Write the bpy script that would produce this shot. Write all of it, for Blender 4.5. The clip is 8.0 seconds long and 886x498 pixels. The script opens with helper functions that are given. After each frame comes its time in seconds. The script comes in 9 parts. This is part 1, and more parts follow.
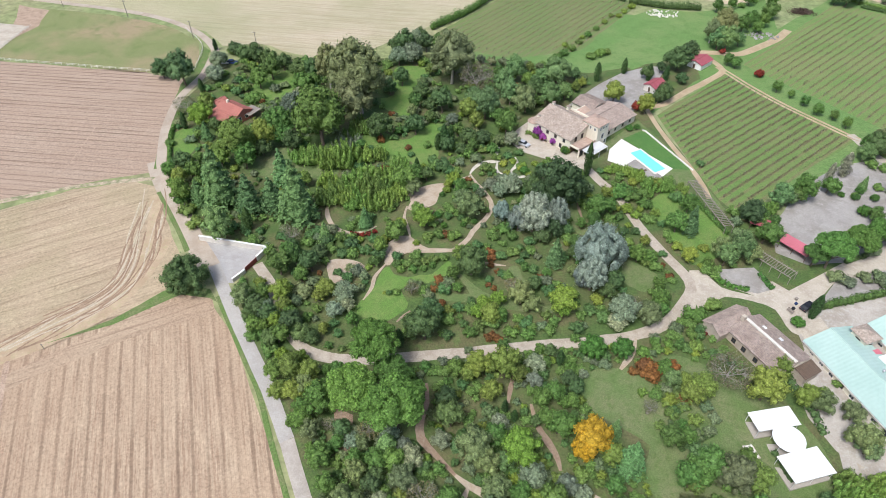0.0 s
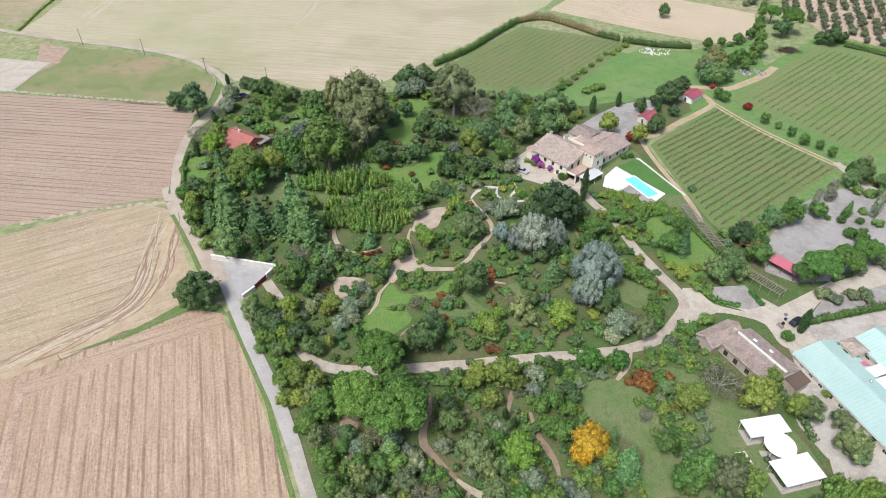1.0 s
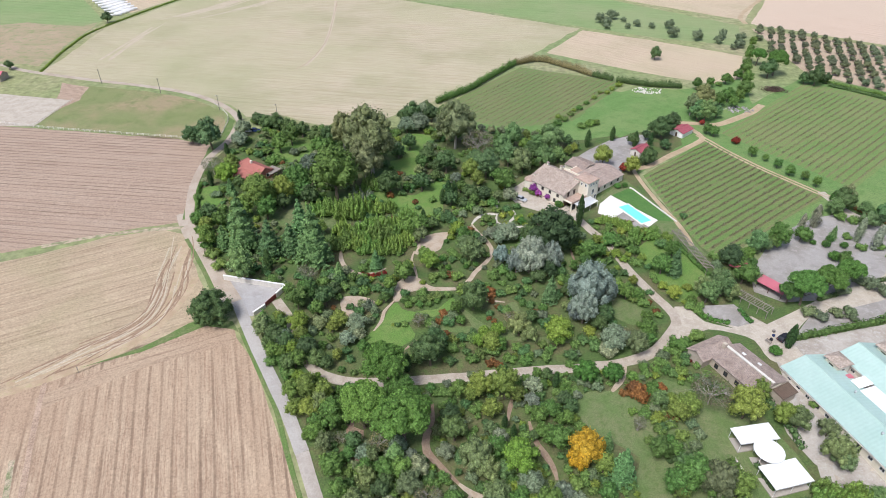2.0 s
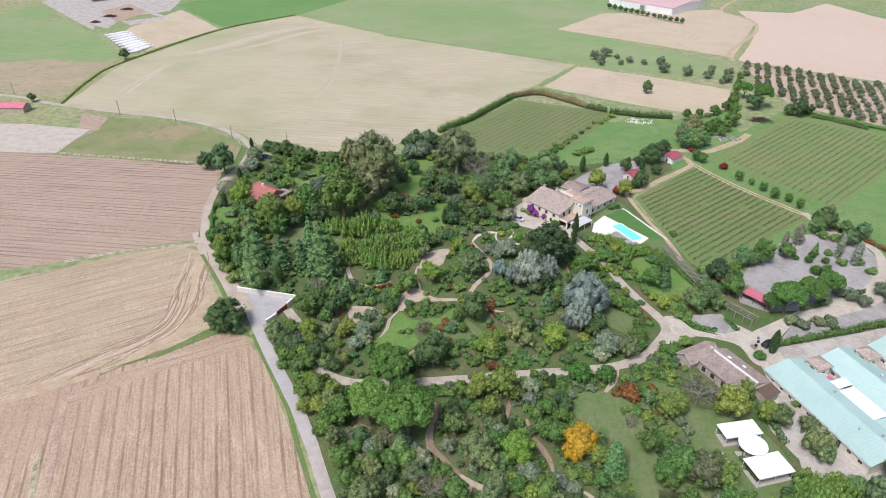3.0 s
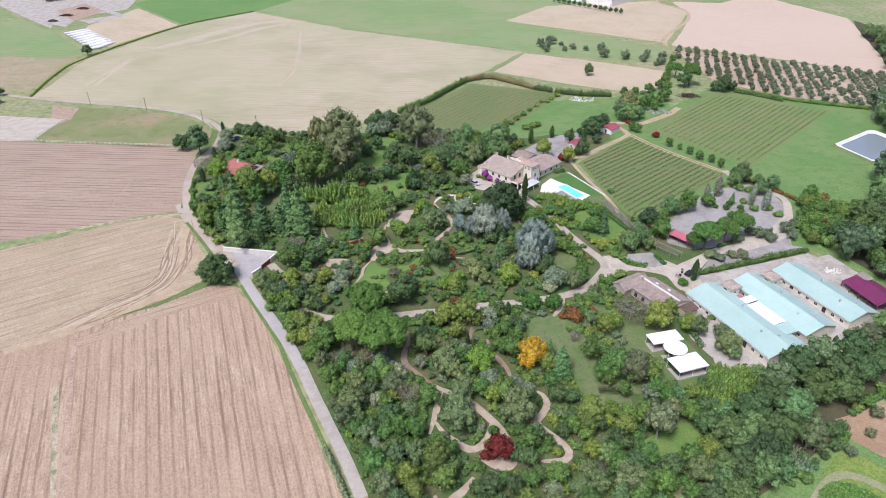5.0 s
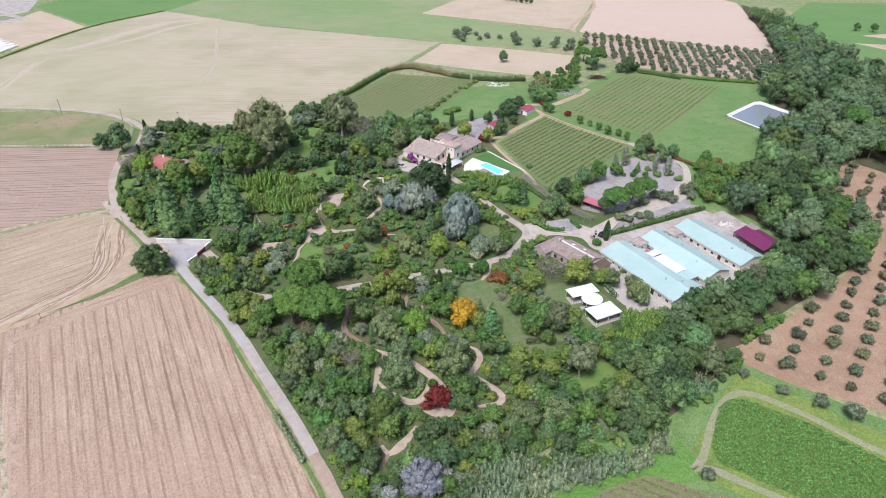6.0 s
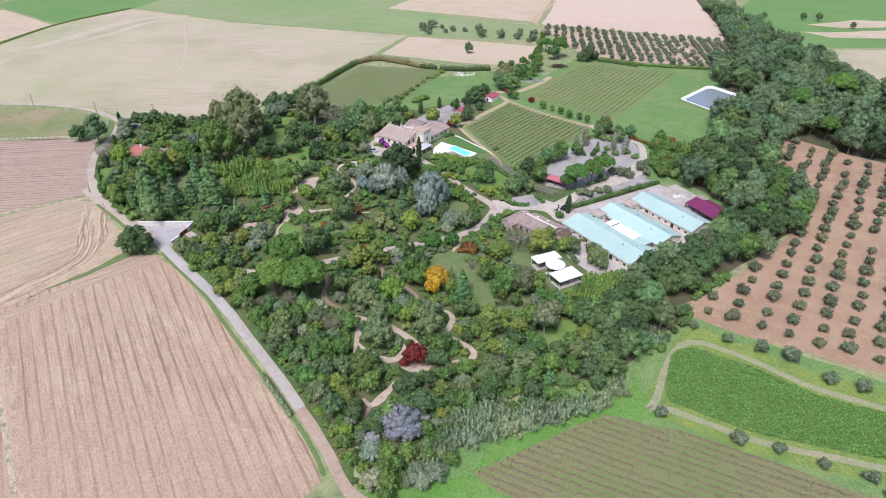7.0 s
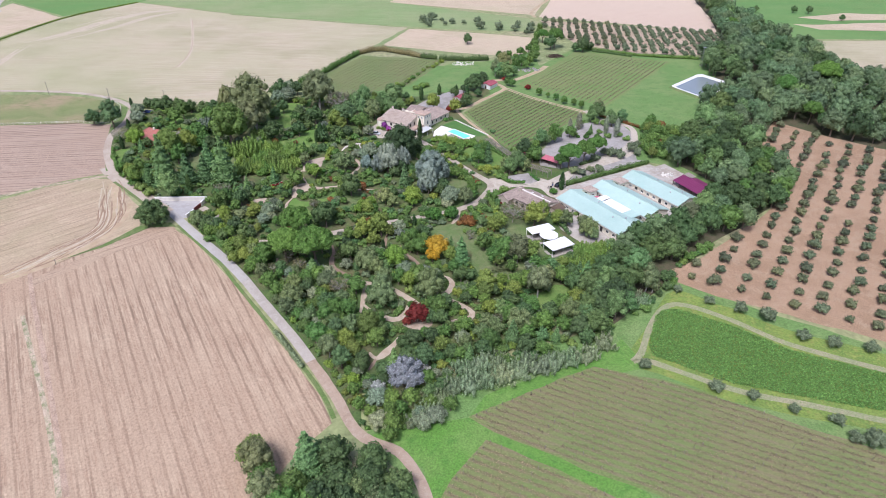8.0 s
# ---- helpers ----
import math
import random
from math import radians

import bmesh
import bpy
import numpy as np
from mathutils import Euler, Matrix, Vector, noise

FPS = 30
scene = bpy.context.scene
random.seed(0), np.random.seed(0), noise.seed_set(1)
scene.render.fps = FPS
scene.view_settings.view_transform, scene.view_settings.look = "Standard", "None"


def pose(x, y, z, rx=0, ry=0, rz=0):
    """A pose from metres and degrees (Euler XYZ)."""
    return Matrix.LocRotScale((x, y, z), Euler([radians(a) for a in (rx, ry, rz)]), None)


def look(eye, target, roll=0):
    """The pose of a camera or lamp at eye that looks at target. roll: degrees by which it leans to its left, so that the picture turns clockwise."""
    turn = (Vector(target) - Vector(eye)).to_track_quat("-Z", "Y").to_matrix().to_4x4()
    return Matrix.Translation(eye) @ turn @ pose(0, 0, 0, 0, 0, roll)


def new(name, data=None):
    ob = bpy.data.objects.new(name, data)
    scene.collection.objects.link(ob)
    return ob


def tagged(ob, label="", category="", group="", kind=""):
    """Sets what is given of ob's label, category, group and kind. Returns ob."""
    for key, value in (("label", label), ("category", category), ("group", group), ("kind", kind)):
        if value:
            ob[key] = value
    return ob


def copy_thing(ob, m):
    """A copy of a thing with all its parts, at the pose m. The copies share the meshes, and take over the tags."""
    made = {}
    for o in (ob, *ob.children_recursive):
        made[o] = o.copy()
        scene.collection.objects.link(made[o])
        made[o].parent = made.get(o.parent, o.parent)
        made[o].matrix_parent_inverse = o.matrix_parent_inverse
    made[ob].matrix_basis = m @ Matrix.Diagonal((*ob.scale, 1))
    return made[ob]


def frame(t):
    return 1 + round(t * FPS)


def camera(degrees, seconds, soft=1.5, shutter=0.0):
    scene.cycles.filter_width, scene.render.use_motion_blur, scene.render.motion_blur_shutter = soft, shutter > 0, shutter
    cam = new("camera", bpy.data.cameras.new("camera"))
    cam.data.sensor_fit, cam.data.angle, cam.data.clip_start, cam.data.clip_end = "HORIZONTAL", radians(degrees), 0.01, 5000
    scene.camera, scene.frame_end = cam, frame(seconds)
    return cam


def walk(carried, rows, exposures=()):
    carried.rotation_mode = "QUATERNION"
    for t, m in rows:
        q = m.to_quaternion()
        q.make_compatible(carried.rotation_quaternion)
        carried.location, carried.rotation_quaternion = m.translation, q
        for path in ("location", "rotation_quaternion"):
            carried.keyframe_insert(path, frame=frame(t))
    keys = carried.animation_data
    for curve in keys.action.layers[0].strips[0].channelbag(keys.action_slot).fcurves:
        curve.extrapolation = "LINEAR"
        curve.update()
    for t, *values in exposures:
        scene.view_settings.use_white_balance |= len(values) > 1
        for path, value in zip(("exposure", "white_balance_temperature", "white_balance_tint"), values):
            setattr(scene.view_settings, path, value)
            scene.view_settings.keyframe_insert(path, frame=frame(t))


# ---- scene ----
from mathutils.geometry import tessellate_polygon

cam = camera(70, 8.0, soft=0.6)
PATH = [
    (0, pose(2.92, 8.35, 115.94, 47.301, 0, 2.937)),
    (0.5, pose(3.05, 3.43, 115.86, 49.293, 0, 3.033)),
    (1, pose(3.09, -1.03, 115.89, 51.040, 0, 3.069)),
    (1.5, pose(3.25, -6.22, 115.87, 53.027, 0, 3.141)),
    (2, pose(3.37, -11.90, 115.85, 55.016, 0, 3.195)),
    (3.5, pose(3.88, -32.91, 115.41, 59.109, 0, 3.313)),
    (4, pose(3.92, -40.32, 115.19, 58.941, 0, 2.803)),
    (5.5, pose(2.59, -62.35, 115.22, 58.452, 0, -4.150)),
    (6, pose(2.43, -69.54, 114.78, 58.368, 0, 351.889)),
    (6.5, pose(1.36, -77.11, 114.41, 58.340, 0, -10.905)),
    (7, pose(-0.06, -85.07, 114.03, 58.288, 0, 348.951)),
    (7.5, pose(-1.60, -93.07, 113.33, 58.279, 0, 348.937)),
    (8, pose(-3.38, -101.10, 112.62, 58.215, 0, -11.100)),
]
walk(cam, PATH, [(0, 0.5, 6050, 10), (2, 0.42, 6000, 12), (4.2, 0.38, 5850, 17), (5.5, 0.44, 5800, 18), (8, 0.45, 5750, 19)])

# ---- daylight: bright overcast ----
SUN_UP, SUN_ROUND = 58, 215
world = bpy.data.worlds.new("overcast_sky")
scene.world = world
world.use_nodes = True
sky = world.node_tree.nodes.new("ShaderNodeTexSky")
sky.sky_type, sky.sun_disc = "NISHITA", False
sky.sun_elevation, sky.sun_rotation = radians(SUN_UP), radians(SUN_ROUND)
sky.dust_density, sky.air_density, sky.ozone_density = 4.0, 1.0, 1.0
background = world.node_tree.nodes["Background"]
background.inputs["Strength"].default_value = 0.115
world.node_tree.links.new(sky.outputs[0], background.inputs["Color"])
sun = new("sun", bpy.data.lights.new("sun", "SUN"))
sun.data.energy, sun.data.angle, sun.data.color = 2.35, radians(16), (1.0, 0.985, 0.96)
a = radians(SUN_ROUND)
sun.matrix_world = look((0, 0, 0), (-math.sin(a), -math.cos(a), -math.tan(radians(SUN_UP))))

# ---- the lie of the land: level, falling gently to the south ----
KNOTS = np.arange(-200, 301, 5.0)
FALL = -3.3 * np.log1p(np.exp((110 - np.maximum(KNOTS, -70)) / 30))
FALL = FALL - FALL[-1]


def gz(y):
    return float(np.interp(y, KNOTS, FALL))


# ---- materials ----
MATS = {}


def nodes_of(name, rough=0.85, metal=0.0):
    m = bpy.data.materials.new(name)
    m.use_nodes = True
    nt = m.node_tree
    bsdf = nt.nodes["Principled BSDF"]
    bsdf.inputs["Roughness"].default_value = rough
    bsdf.inputs["Metallic"].default_value = metal
    bsdf.inputs["Specular IOR Level"].default_value = 0.25
    MATS[name] = m
    return m, nt, bsdf


def node(nt, kind, **values):
    n = nt.nodes.new(kind)
    for key, value in values.items():
        n.inputs[key].default_value = value
    return n


def coords(nt, turn=0.0, stretch=(1, 1, 1)):
    """The place in the world, turned and then stretched."""
    geo = nt.nodes.new("ShaderNodeNewGeometry")
    turned = node(nt, "ShaderNodeMapping", Rotation=(0, 0, radians(turn)))
    scaled = node(nt, "ShaderNodeMapping", Scale=stretch)
    nt.links.new(geo.outputs["Position"], turned.inputs["Vector"])
    nt.links.new(turned.outputs[0], scaled.inputs["Vector"])
    return scaled.outputs[0]


def noise_of(nt, vec, scale, detail=4.0, rough=0.55):
    n = node(nt, "ShaderNodeTexNoise", Scale=scale, Detail=detail, Roughness=rough)
    nt.links.new(vec, n.inputs["Vector"])
    return n.outputs["Fac"]


def ramp(nt, fac, stops):
    r = nt.nodes.new("ShaderNodeValToRGB")
    while len(r.color_ramp.elements) < len(stops):
        r.color_ramp.elements.new(0.5)
    for e, (p, c) in zip(r.color_ramp.elements, stops):
        e.position, e.color = p, (*c, 1)
    nt.links.new(fac, r.inputs["Fac"])
    return r.outputs["Color"]


def mixed(nt, fac, one, two, how="MIX"):
    m = nt.nodes.new("ShaderNodeMix")
    m.data_type, m.blend_type = "RGBA", how
    for k, v in ((0, fac), (6, one), (7, two)):
        if isinstance(v, (int, float)):
            m.inputs[k].default_value = v
        elif isinstance(v, tuple):
            m.inputs[k].default_value = (*v, 1)
        else:
            nt.links.new(v, m.inputs[k])
    return m.outputs[2]


def bumped(nt, bsdf, fac, strength=0.3, distance=0.1):
    b = node(nt, "ShaderNodeBump", Strength=strength, Distance=distance)
    nt.links.new(fac, b.inputs["Height"])
    nt.links.new(b.outputs[0], bsdf.inputs["Normal"])


def field_mat(name, pale, dark, tint, turn, period, weight=0.5, patch=0.02, green=0.0):
    """Tilled or mown ground with rows of one direction."""
    m, nt, bsdf = nodes_of(name, 0.95)
    rows = coords(nt, turn)
    flow = coords(nt, turn, (1.0, 0.035, 1.0))
    plain = coords(nt)
    wave = node(nt, "ShaderNodeTexWave", Scale=0.31 / period, Distortion=0.9, Detail=2.0)
    wave.inputs["Detail Scale"].default_value = 0.4
    nt.links.new(rows, wave.inputs["Vector"])
    streak = noise_of(nt, flow, 1.5, 6.0, 0.72)
    wide = noise_of(nt, flow, 0.45, 3.0, 0.6)
    fine = noise_of(nt, plain, 1.7, 4.0, 0.75)
    big = noise_of(nt, plain, patch, 4.0, 0.6)
    base = ramp(nt, streak, [(0.4, dark), (0.58, pale)])
    base = mixed(nt, ramp(nt, wide, [(0.45, (0, 0, 0)), (0.65, (weight,) * 3)]), base, pale)
    patchy = noise_of(nt, coords(nt, turn, (1.0, 0.12, 1.0)), 0.22, 5.0, 0.7)
    base = mixed(nt, ramp(nt, patchy, [(0.4, (0, 0, 0)), (0.62, (0.6 * weight,) * 3)]), base, tint)
    lines = mixed(nt, 1.0, ramp(nt, wave.outputs["Fac"], [(0.0, (1, 1, 1)), (0.2, (0, 0, 0))]), ramp(nt, wide, [(0.38, (weight * 1.1,) * 3), (0.68, (weight * 0.3,) * 3)]), "MULTIPLY")
    base = mixed(nt, lines, base, tuple(c * 0.62 for c in dark))
    thin = node(nt, "ShaderNodeTexWave", Scale=1.16 / period, Distortion=1.6, Detail=2.0)
    nt.links.new(rows, thin.inputs["Vector"])
    base = mixed(nt, ramp(nt, thin.outputs["Fac"], [(0.0, (0.42 * weight,) * 3), (0.3, (0, 0, 0))]), base, dark)
    base = mixed(nt, ramp(nt, big, [(0.42, (0, 0, 0)), (0.66, (0.75,) * 3)]), base, tint)
    if green:
        weeds = noise_of(nt, plain, patch * 1.7, 6.0, 0.62)
        base = mixed(nt, ramp(nt, weeds, [(0.46, (0, 0, 0)), (0.7, (green,) * 3)]), base, (0.17, 0.215, 0.07))
    base = mixed(nt, 0.55, base, ramp(nt, fine, [(0.3, (0.45,) * 3), (0.7, (1.35,) * 3)]), "MULTIPLY")
    nt.links.new(base, bsdf.inputs["Base Color"])
    bumped(nt, bsdf, streak, 0.4, 0.15)


def vineyard_mat(name, grass, other, soil, angle, spacing, share=0.45, pull=0.85):
    """Grass between vine rows and bare soil under them."""
    m, nt, bsdf = nodes_of(name, 0.95)
    rows, plain = coords(nt, 90 - angle), coords(nt)
    wave = node(nt, "ShaderNodeTexWave", Scale=math.pi / 10 / spacing, Distortion=0.0)
    nt.links.new(rows, wave.inputs["Vector"])
    big, mid, fine = noise_of(nt, plain, 0.05, 4.0, 0.6), noise_of(nt, plain, 0.5, 4.0, 0.7), noise_of(nt, plain, 2.0, 3.0, 0.7)
    base = mixed(nt, ramp(nt, big, [(0.4, (0, 0, 0)), (0.62, (1, 1, 1))]), grass, other)
    under = mixed(nt, 1.0, ramp(nt, wave.outputs["Fac"], [(share * 0.4, (pull,) * 3), (share * 1.3, (0, 0, 0))]), ramp(nt, mid, [(0.3, (0.25,) * 3), (0.55, (1, 1, 1))]), "MULTIPLY")
    base = mixed(nt, under, base, soil)
    base = mixed(nt, 0.6, base, ramp(nt, fine, [(0.3, (0.5,) * 3), (0.7, (1.4,) * 3)]), "MULTIPLY")
    nt.links.new(base, bsdf.inputs["Base Color"])
    bumped(nt, bsdf, fine, 0.5, 0.08)


def ground_mat(name, one, two, three, scale=0.25, fine=3.0, rough=0.92, spread=(0.42, 0.6), grain=0.6):
    """Loose or grown ground with three colours in patches."""
    m, nt, bsdf = nodes_of(name, rough)
    v = coords(nt)
    a, b, c = noise_of(nt, v, scale, 5.0, 0.6), noise_of(nt, v, scale * 4.3, 4.0, 0.65), noise_of(nt, v, fine, 3.0, 0.7)
    base = mixed(nt, ramp(nt, a, [(spread[0], (0, 0, 0)), (spread[1], (1, 1, 1))]), one, two)
    base = mixed(nt, ramp(nt, b, [(0.5, (0, 0, 0)), (0.68, (0.8,) * 3)]), base, three)
    base = mixed(nt, grain, base, ramp(nt, c, [(0.3, (0.45,) * 3), (0.7, (1.5,) * 3)]), "MULTIPLY")
    nt.links.new(base, bsdf.inputs["Base Color"])
    bumped(nt, bsdf, c, 0.5, 0.08)


def leaf_mat(name, colour, other, spread=0.2, rough=0.55):
    """Leaves: each clump and each plant of its own shade, thin enough to let light through."""
    m, nt, bsdf = nodes_of(name, rough)
    geo = nt.nodes.new("ShaderNodeNewGeometry")
    info = nt.nodes.new("ShaderNodeObjectInfo")
    base = mixed(nt, geo.outputs["Random Per Island"], tuple(c * (1 - spread) for c in colour), tuple(min(c * (1 + spread), 0.9) for c in colour))
    share = ramp(nt, info.outputs["Random"], [(0.1, (0, 0, 0)), (0.95, (0.85,) * 3)])
    base = mixed(nt, share, base, mixed(nt, geo.outputs["Random Per Island"], tuple(c * (1 - spread) for c in other), tuple(min(c * (1 + spread), 0.9) for c in other)))
    speck = noise_of(nt, coords(nt), 2.2, 3.0, 0.75)
    base = mixed(nt, 0.8, base, ramp(nt, speck, [(0.36, (0.42,) * 3), (0.5, (0.95,) * 3), (0.64, (1.5,) * 3)]), "MULTIPLY")
    twist = nt.nodes.new("ShaderNodeMath")
    twist.operation = "MULTIPLY"
    twist.inputs[1].default_value = 7.31
    nt.links.new(info.outputs["Random"], twist.inputs[0])
    part_of = nt.nodes.new("ShaderNodeMath")
    part_of.operation = "FRACT"
    nt.links.new(twist.outputs[0], part_of.inputs[0])
    base = mixed(nt, 1.0, base, ramp(nt, part_of.outputs[0], [(0.0, (0.72, 0.76, 0.85)), (0.35, (1.0, 1.0, 0.92)), (0.7, (0.9, 1.05, 1.05)), (1.0, (1.25, 1.2, 1.02))]), "MULTIPLY")
    nt.links.new(base, bsdf.inputs["Base Color"])
    bsdf.inputs["Specular IOR Level"].default_value = 0.15
    bumped(nt, bsdf, speck, 0.5, 0.25)
    thin = nt.nodes.new("ShaderNodeBsdfTranslucent")
    nt.links.new(base, thin.inputs["Color"])
    both = nt.nodes.new("ShaderNodeMixShader")
    both.inputs[0].default_value = 0.2
    nt.links.new(bsdf.outputs[0], both.inputs[1])
    nt.links.new(thin.outputs[0], both.inputs[2])
    nt.links.new(both.outputs[0], nt.nodes["Material Output"].inputs["Surface"])


def surface_mat(name, one, two, scale=0.6, rough=0.7, metal=0.0, fine=9.0, relief=0.2, streaks=False, grain=0.25):
    m, nt, bsdf = nodes_of(name, rough, metal)
    v = coords(nt, 0, (1, 1, 0.25) if streaks else (1, 1, 1))
    a, c = noise_of(nt, v, scale, 5.0, 0.65), noise_of(nt, v, fine, 3.0, 0.6)
    base = mixed(nt, ramp(nt, a, [(0.35, (0, 0, 0)), (0.68, (1, 1, 1))]), one, two)
    base = mixed(nt, grain, base, ramp(nt, c, [(0.3, (0.6,) * 3), (0.7, (1.25,) * 3)]), "MULTIPLY")
    info = nt.nodes.new("ShaderNodeObjectInfo")
    base = mixed(nt, 0.2, base, ramp(nt, info.outputs["Random"], [(0.0, (0.7,) * 3), (1.0, (1.25,) * 3)]), "MULTIPLY")
    nt.links.new(base, bsdf.inputs["Base Color"])
    bumped(nt, bsdf, c, relief, 0.03)


field_mat("stubble_near", (0.473, 0.362, 0.247), (0.299, 0.205, 0.137), (0.378, 0.268, 0.179), 160, 3.0, 0.8, 0.02)
field_mat("stubble_head", (0.45, 0.345, 0.235), (0.3, 0.205, 0.14), (0.37, 0.265, 0.18), 62, 2.6, 0.6, 0.03)
field_mat("stubble_mid", (0.465, 0.365, 0.245), (0.33, 0.24, 0.16), (0.42, 0.33, 0.215), 60, 3.5, 0.34, 0.025, 0.2)
field_mat("stubble_pink", (0.43, 0.33, 0.245), (0.28, 0.195, 0.14), (0.38, 0.275, 0.2), 94, 2.3, 0.85, 0.02)
field_mat("stubble_green", (0.506, 0.429, 0.308), (0.407, 0.336, 0.22), (0.385, 0.369, 0.215), 97, 4.0, 0.3, 0.008, 0.4)
field_mat("stubble_tan", (0.54, 0.432, 0.308), (0.443, 0.346, 0.238), (0.486, 0.405, 0.27), 125, 4.0, 0.25, 0.02, 0.2)
field_mat("stubble_pinkfar", (0.572, 0.446, 0.341), (0.495, 0.374, 0.275), (0.55, 0.44, 0.33), 125, 5.0, 0.25, 0.01)
field_mat("crop_green", (0.235, 0.325, 0.13), (0.18, 0.26, 0.095), (0.30, 0.31, 0.165), 100, 6.0, 0.25, 0.01, 0.2)
field_mat("crop_bright", (0.135, 0.26, 0.075), (0.11, 0.215, 0.06), (0.165, 0.26, 0.085), 100, 6.0, 0.15, 0.02, 0.3)
ground_mat("plain", (0.26, 0.27, 0.125), (0.19, 0.25, 0.10), (0.33, 0.29, 0.18), 0.004, 0.3)
ground_mat("grass_dry", (0.20, 0.22, 0.09), (0.30, 0.24, 0.14), (0.15, 0.19, 0.065), 0.03)
ground_mat("gravel", (0.333, 0.31, 0.284), (0.261, 0.239, 0.211), (0.378, 0.356, 0.329), 0.12, grain=0.22)
ground_mat("garden", (0.075, 0.12, 0.035), (0.125, 0.12, 0.055), (0.1, 0.155, 0.042), 0.09, 2.2)
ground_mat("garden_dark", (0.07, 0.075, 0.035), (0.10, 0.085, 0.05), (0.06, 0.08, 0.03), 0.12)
ground_mat("lawn", (0.119, 0.172, 0.057), (0.176, 0.185, 0.088), (0.092, 0.145, 0.04), 0.14, 4.0, spread=(0.4, 0.66))
ground_mat("lawn_bright", (0.12, 0.215, 0.045), (0.155, 0.22, 0.06), (0.10, 0.185, 0.04), 0.15, 4.0)
ground_mat("lawn_mown", (0.075, 0.165, 0.04), (0.09, 0.18, 0.045), (0.07, 0.15, 0.035), 0.2, 5.0)
ground_mat("meadow", (0.13, 0.225, 0.065), (0.165, 0.24, 0.08), (0.105, 0.19, 0.052), 0.05, 2.0)
ground_mat("road_dust", (0.37, 0.28, 0.205), (0.32, 0.235, 0.17), (0.41, 0.33, 0.255), 0.2, grain=0.22)
ground_mat("verge", (0.115, 0.18, 0.05), (0.16, 0.185, 0.075), (0.095, 0.15, 0.04), 0.3, 2.5)
ground_mat("margin", (0.175, 0.239, 0.051), (0.133, 0.202, 0.046), (0.239, 0.248, 0.069), 0.12, 1.8)
vineyard_mat("vine_middle", (0.13, 0.215, 0.057), (0.16, 0.21, 0.07), (0.2, 0.155, 0.09), 41, 2.6, 0.45, 0.65)
vineyard_mat("vine_east", (0.145, 0.225, 0.065), (0.18, 0.225, 0.08), (0.2, 0.155, 0.09), 44, 2.9, 0.3, 0.6)
vineyard_mat("vine_north", (0.14, 0.2, 0.065), (0.165, 0.2, 0.075), (0.2, 0.16, 0.095), 53, 3.0, 0.35, 0.6)
vineyard_mat("vine_near", (0.152, 0.198, 0.064), (0.184, 0.189, 0.078), (0.207, 0.156, 0.101), -34, 2.1, 0.5, 0.7)
ground_mat("sand", (0.46, 0.405, 0.325), (0.39, 0.335, 0.265), (0.51, 0.455, 0.375), 0.25, grain=0.22)
ground_mat("drive", (0.42, 0.36, 0.29), (0.35, 0.295, 0.23), (0.47, 0.41, 0.33), 0.4, grain=0.22)
ground_mat("path", (0.43, 0.35, 0.265), (0.36, 0.28, 0.2), (0.46, 0.39, 0.3), 0.4, grain=0.22)
ground_mat("path_brown", (0.29, 0.215, 0.15), (0.24, 0.165, 0.115), (0.32, 0.25, 0.18), 0.4, grain=0.22)
ground_mat("path_white", (0.53, 0.49, 0.42), (0.45, 0.41, 0.34), (0.57, 0.53, 0.46), 0.5, grain=0.22)
ground_mat("track", (0.45, 0.345, 0.23), (0.38, 0.28, 0.18), (0.36, 0.32, 0.17), 0.25, grain=0.22)
ground_mat("track_green", (0.25, 0.26, 0.14), (0.30, 0.27, 0.17), (0.2, 0.25, 0.1), 0.3)
ground_mat("soil_brown", (0.31, 0.22, 0.15), (0.26, 0.18, 0.12), (0.34, 0.26, 0.18), 0.3)
ground_mat("soil_orange", (0.345, 0.232, 0.145), (0.29, 0.19, 0.115), (0.36, 0.262, 0.17), 0.06)
ground_mat("soil_tan", (0.46, 0.36, 0.26), (0.40, 0.30, 0.21), (0.42, 0.35, 0.23), 0.05)
ground_mat("concrete", (0.42, 0.38, 0.33), (0.33, 0.29, 0.24), (0.47, 0.44, 0.39), 0.2, grain=0.22)
ground_mat("asphalt", (0.38, 0.36, 0.34), (0.33, 0.31, 0.29), (0.41, 0.39, 0.37), 0.15, grain=0.22)
ground_mat("road_sand", (0.425, 0.355, 0.28), (0.36, 0.292, 0.222), (0.445, 0.38, 0.305), 0.12, grain=0.22)
ground_mat("road", (0.4, 0.372, 0.338), (0.345, 0.318, 0.286), (0.415, 0.388, 0.355), 0.12, grain=0.22)

surface_mat("bark", (0.11, 0.085, 0.06), (0.17, 0.14, 0.11), 3.0, 0.9)
surface_mat("bark_pale", (0.3, 0.27, 0.23), (0.4, 0.37, 0.33), 2.0, 0.85)
surface_mat("cream_wall", (0.74, 0.69, 0.57), (0.66, 0.61, 0.49), 0.5, 0.85, streaks=True)
surface_mat("white_paint", (0.80, 0.79, 0.76), (0.72, 0.71, 0.68), 0.4, 0.6)
surface_mat("shelter_white", (0.86, 0.86, 0.85), (0.80, 0.80, 0.79), 0.3, 0.55)
surface_mat("wall_white", (0.66, 0.62, 0.56), (0.56, 0.52, 0.45), 0.6, 0.85, streaks=True)
surface_mat("tile_old", (0.45, 0.375, 0.31), (0.32, 0.255, 0.205), 0.7, 0.85, fine=2.4, relief=0.6, grain=0.9)
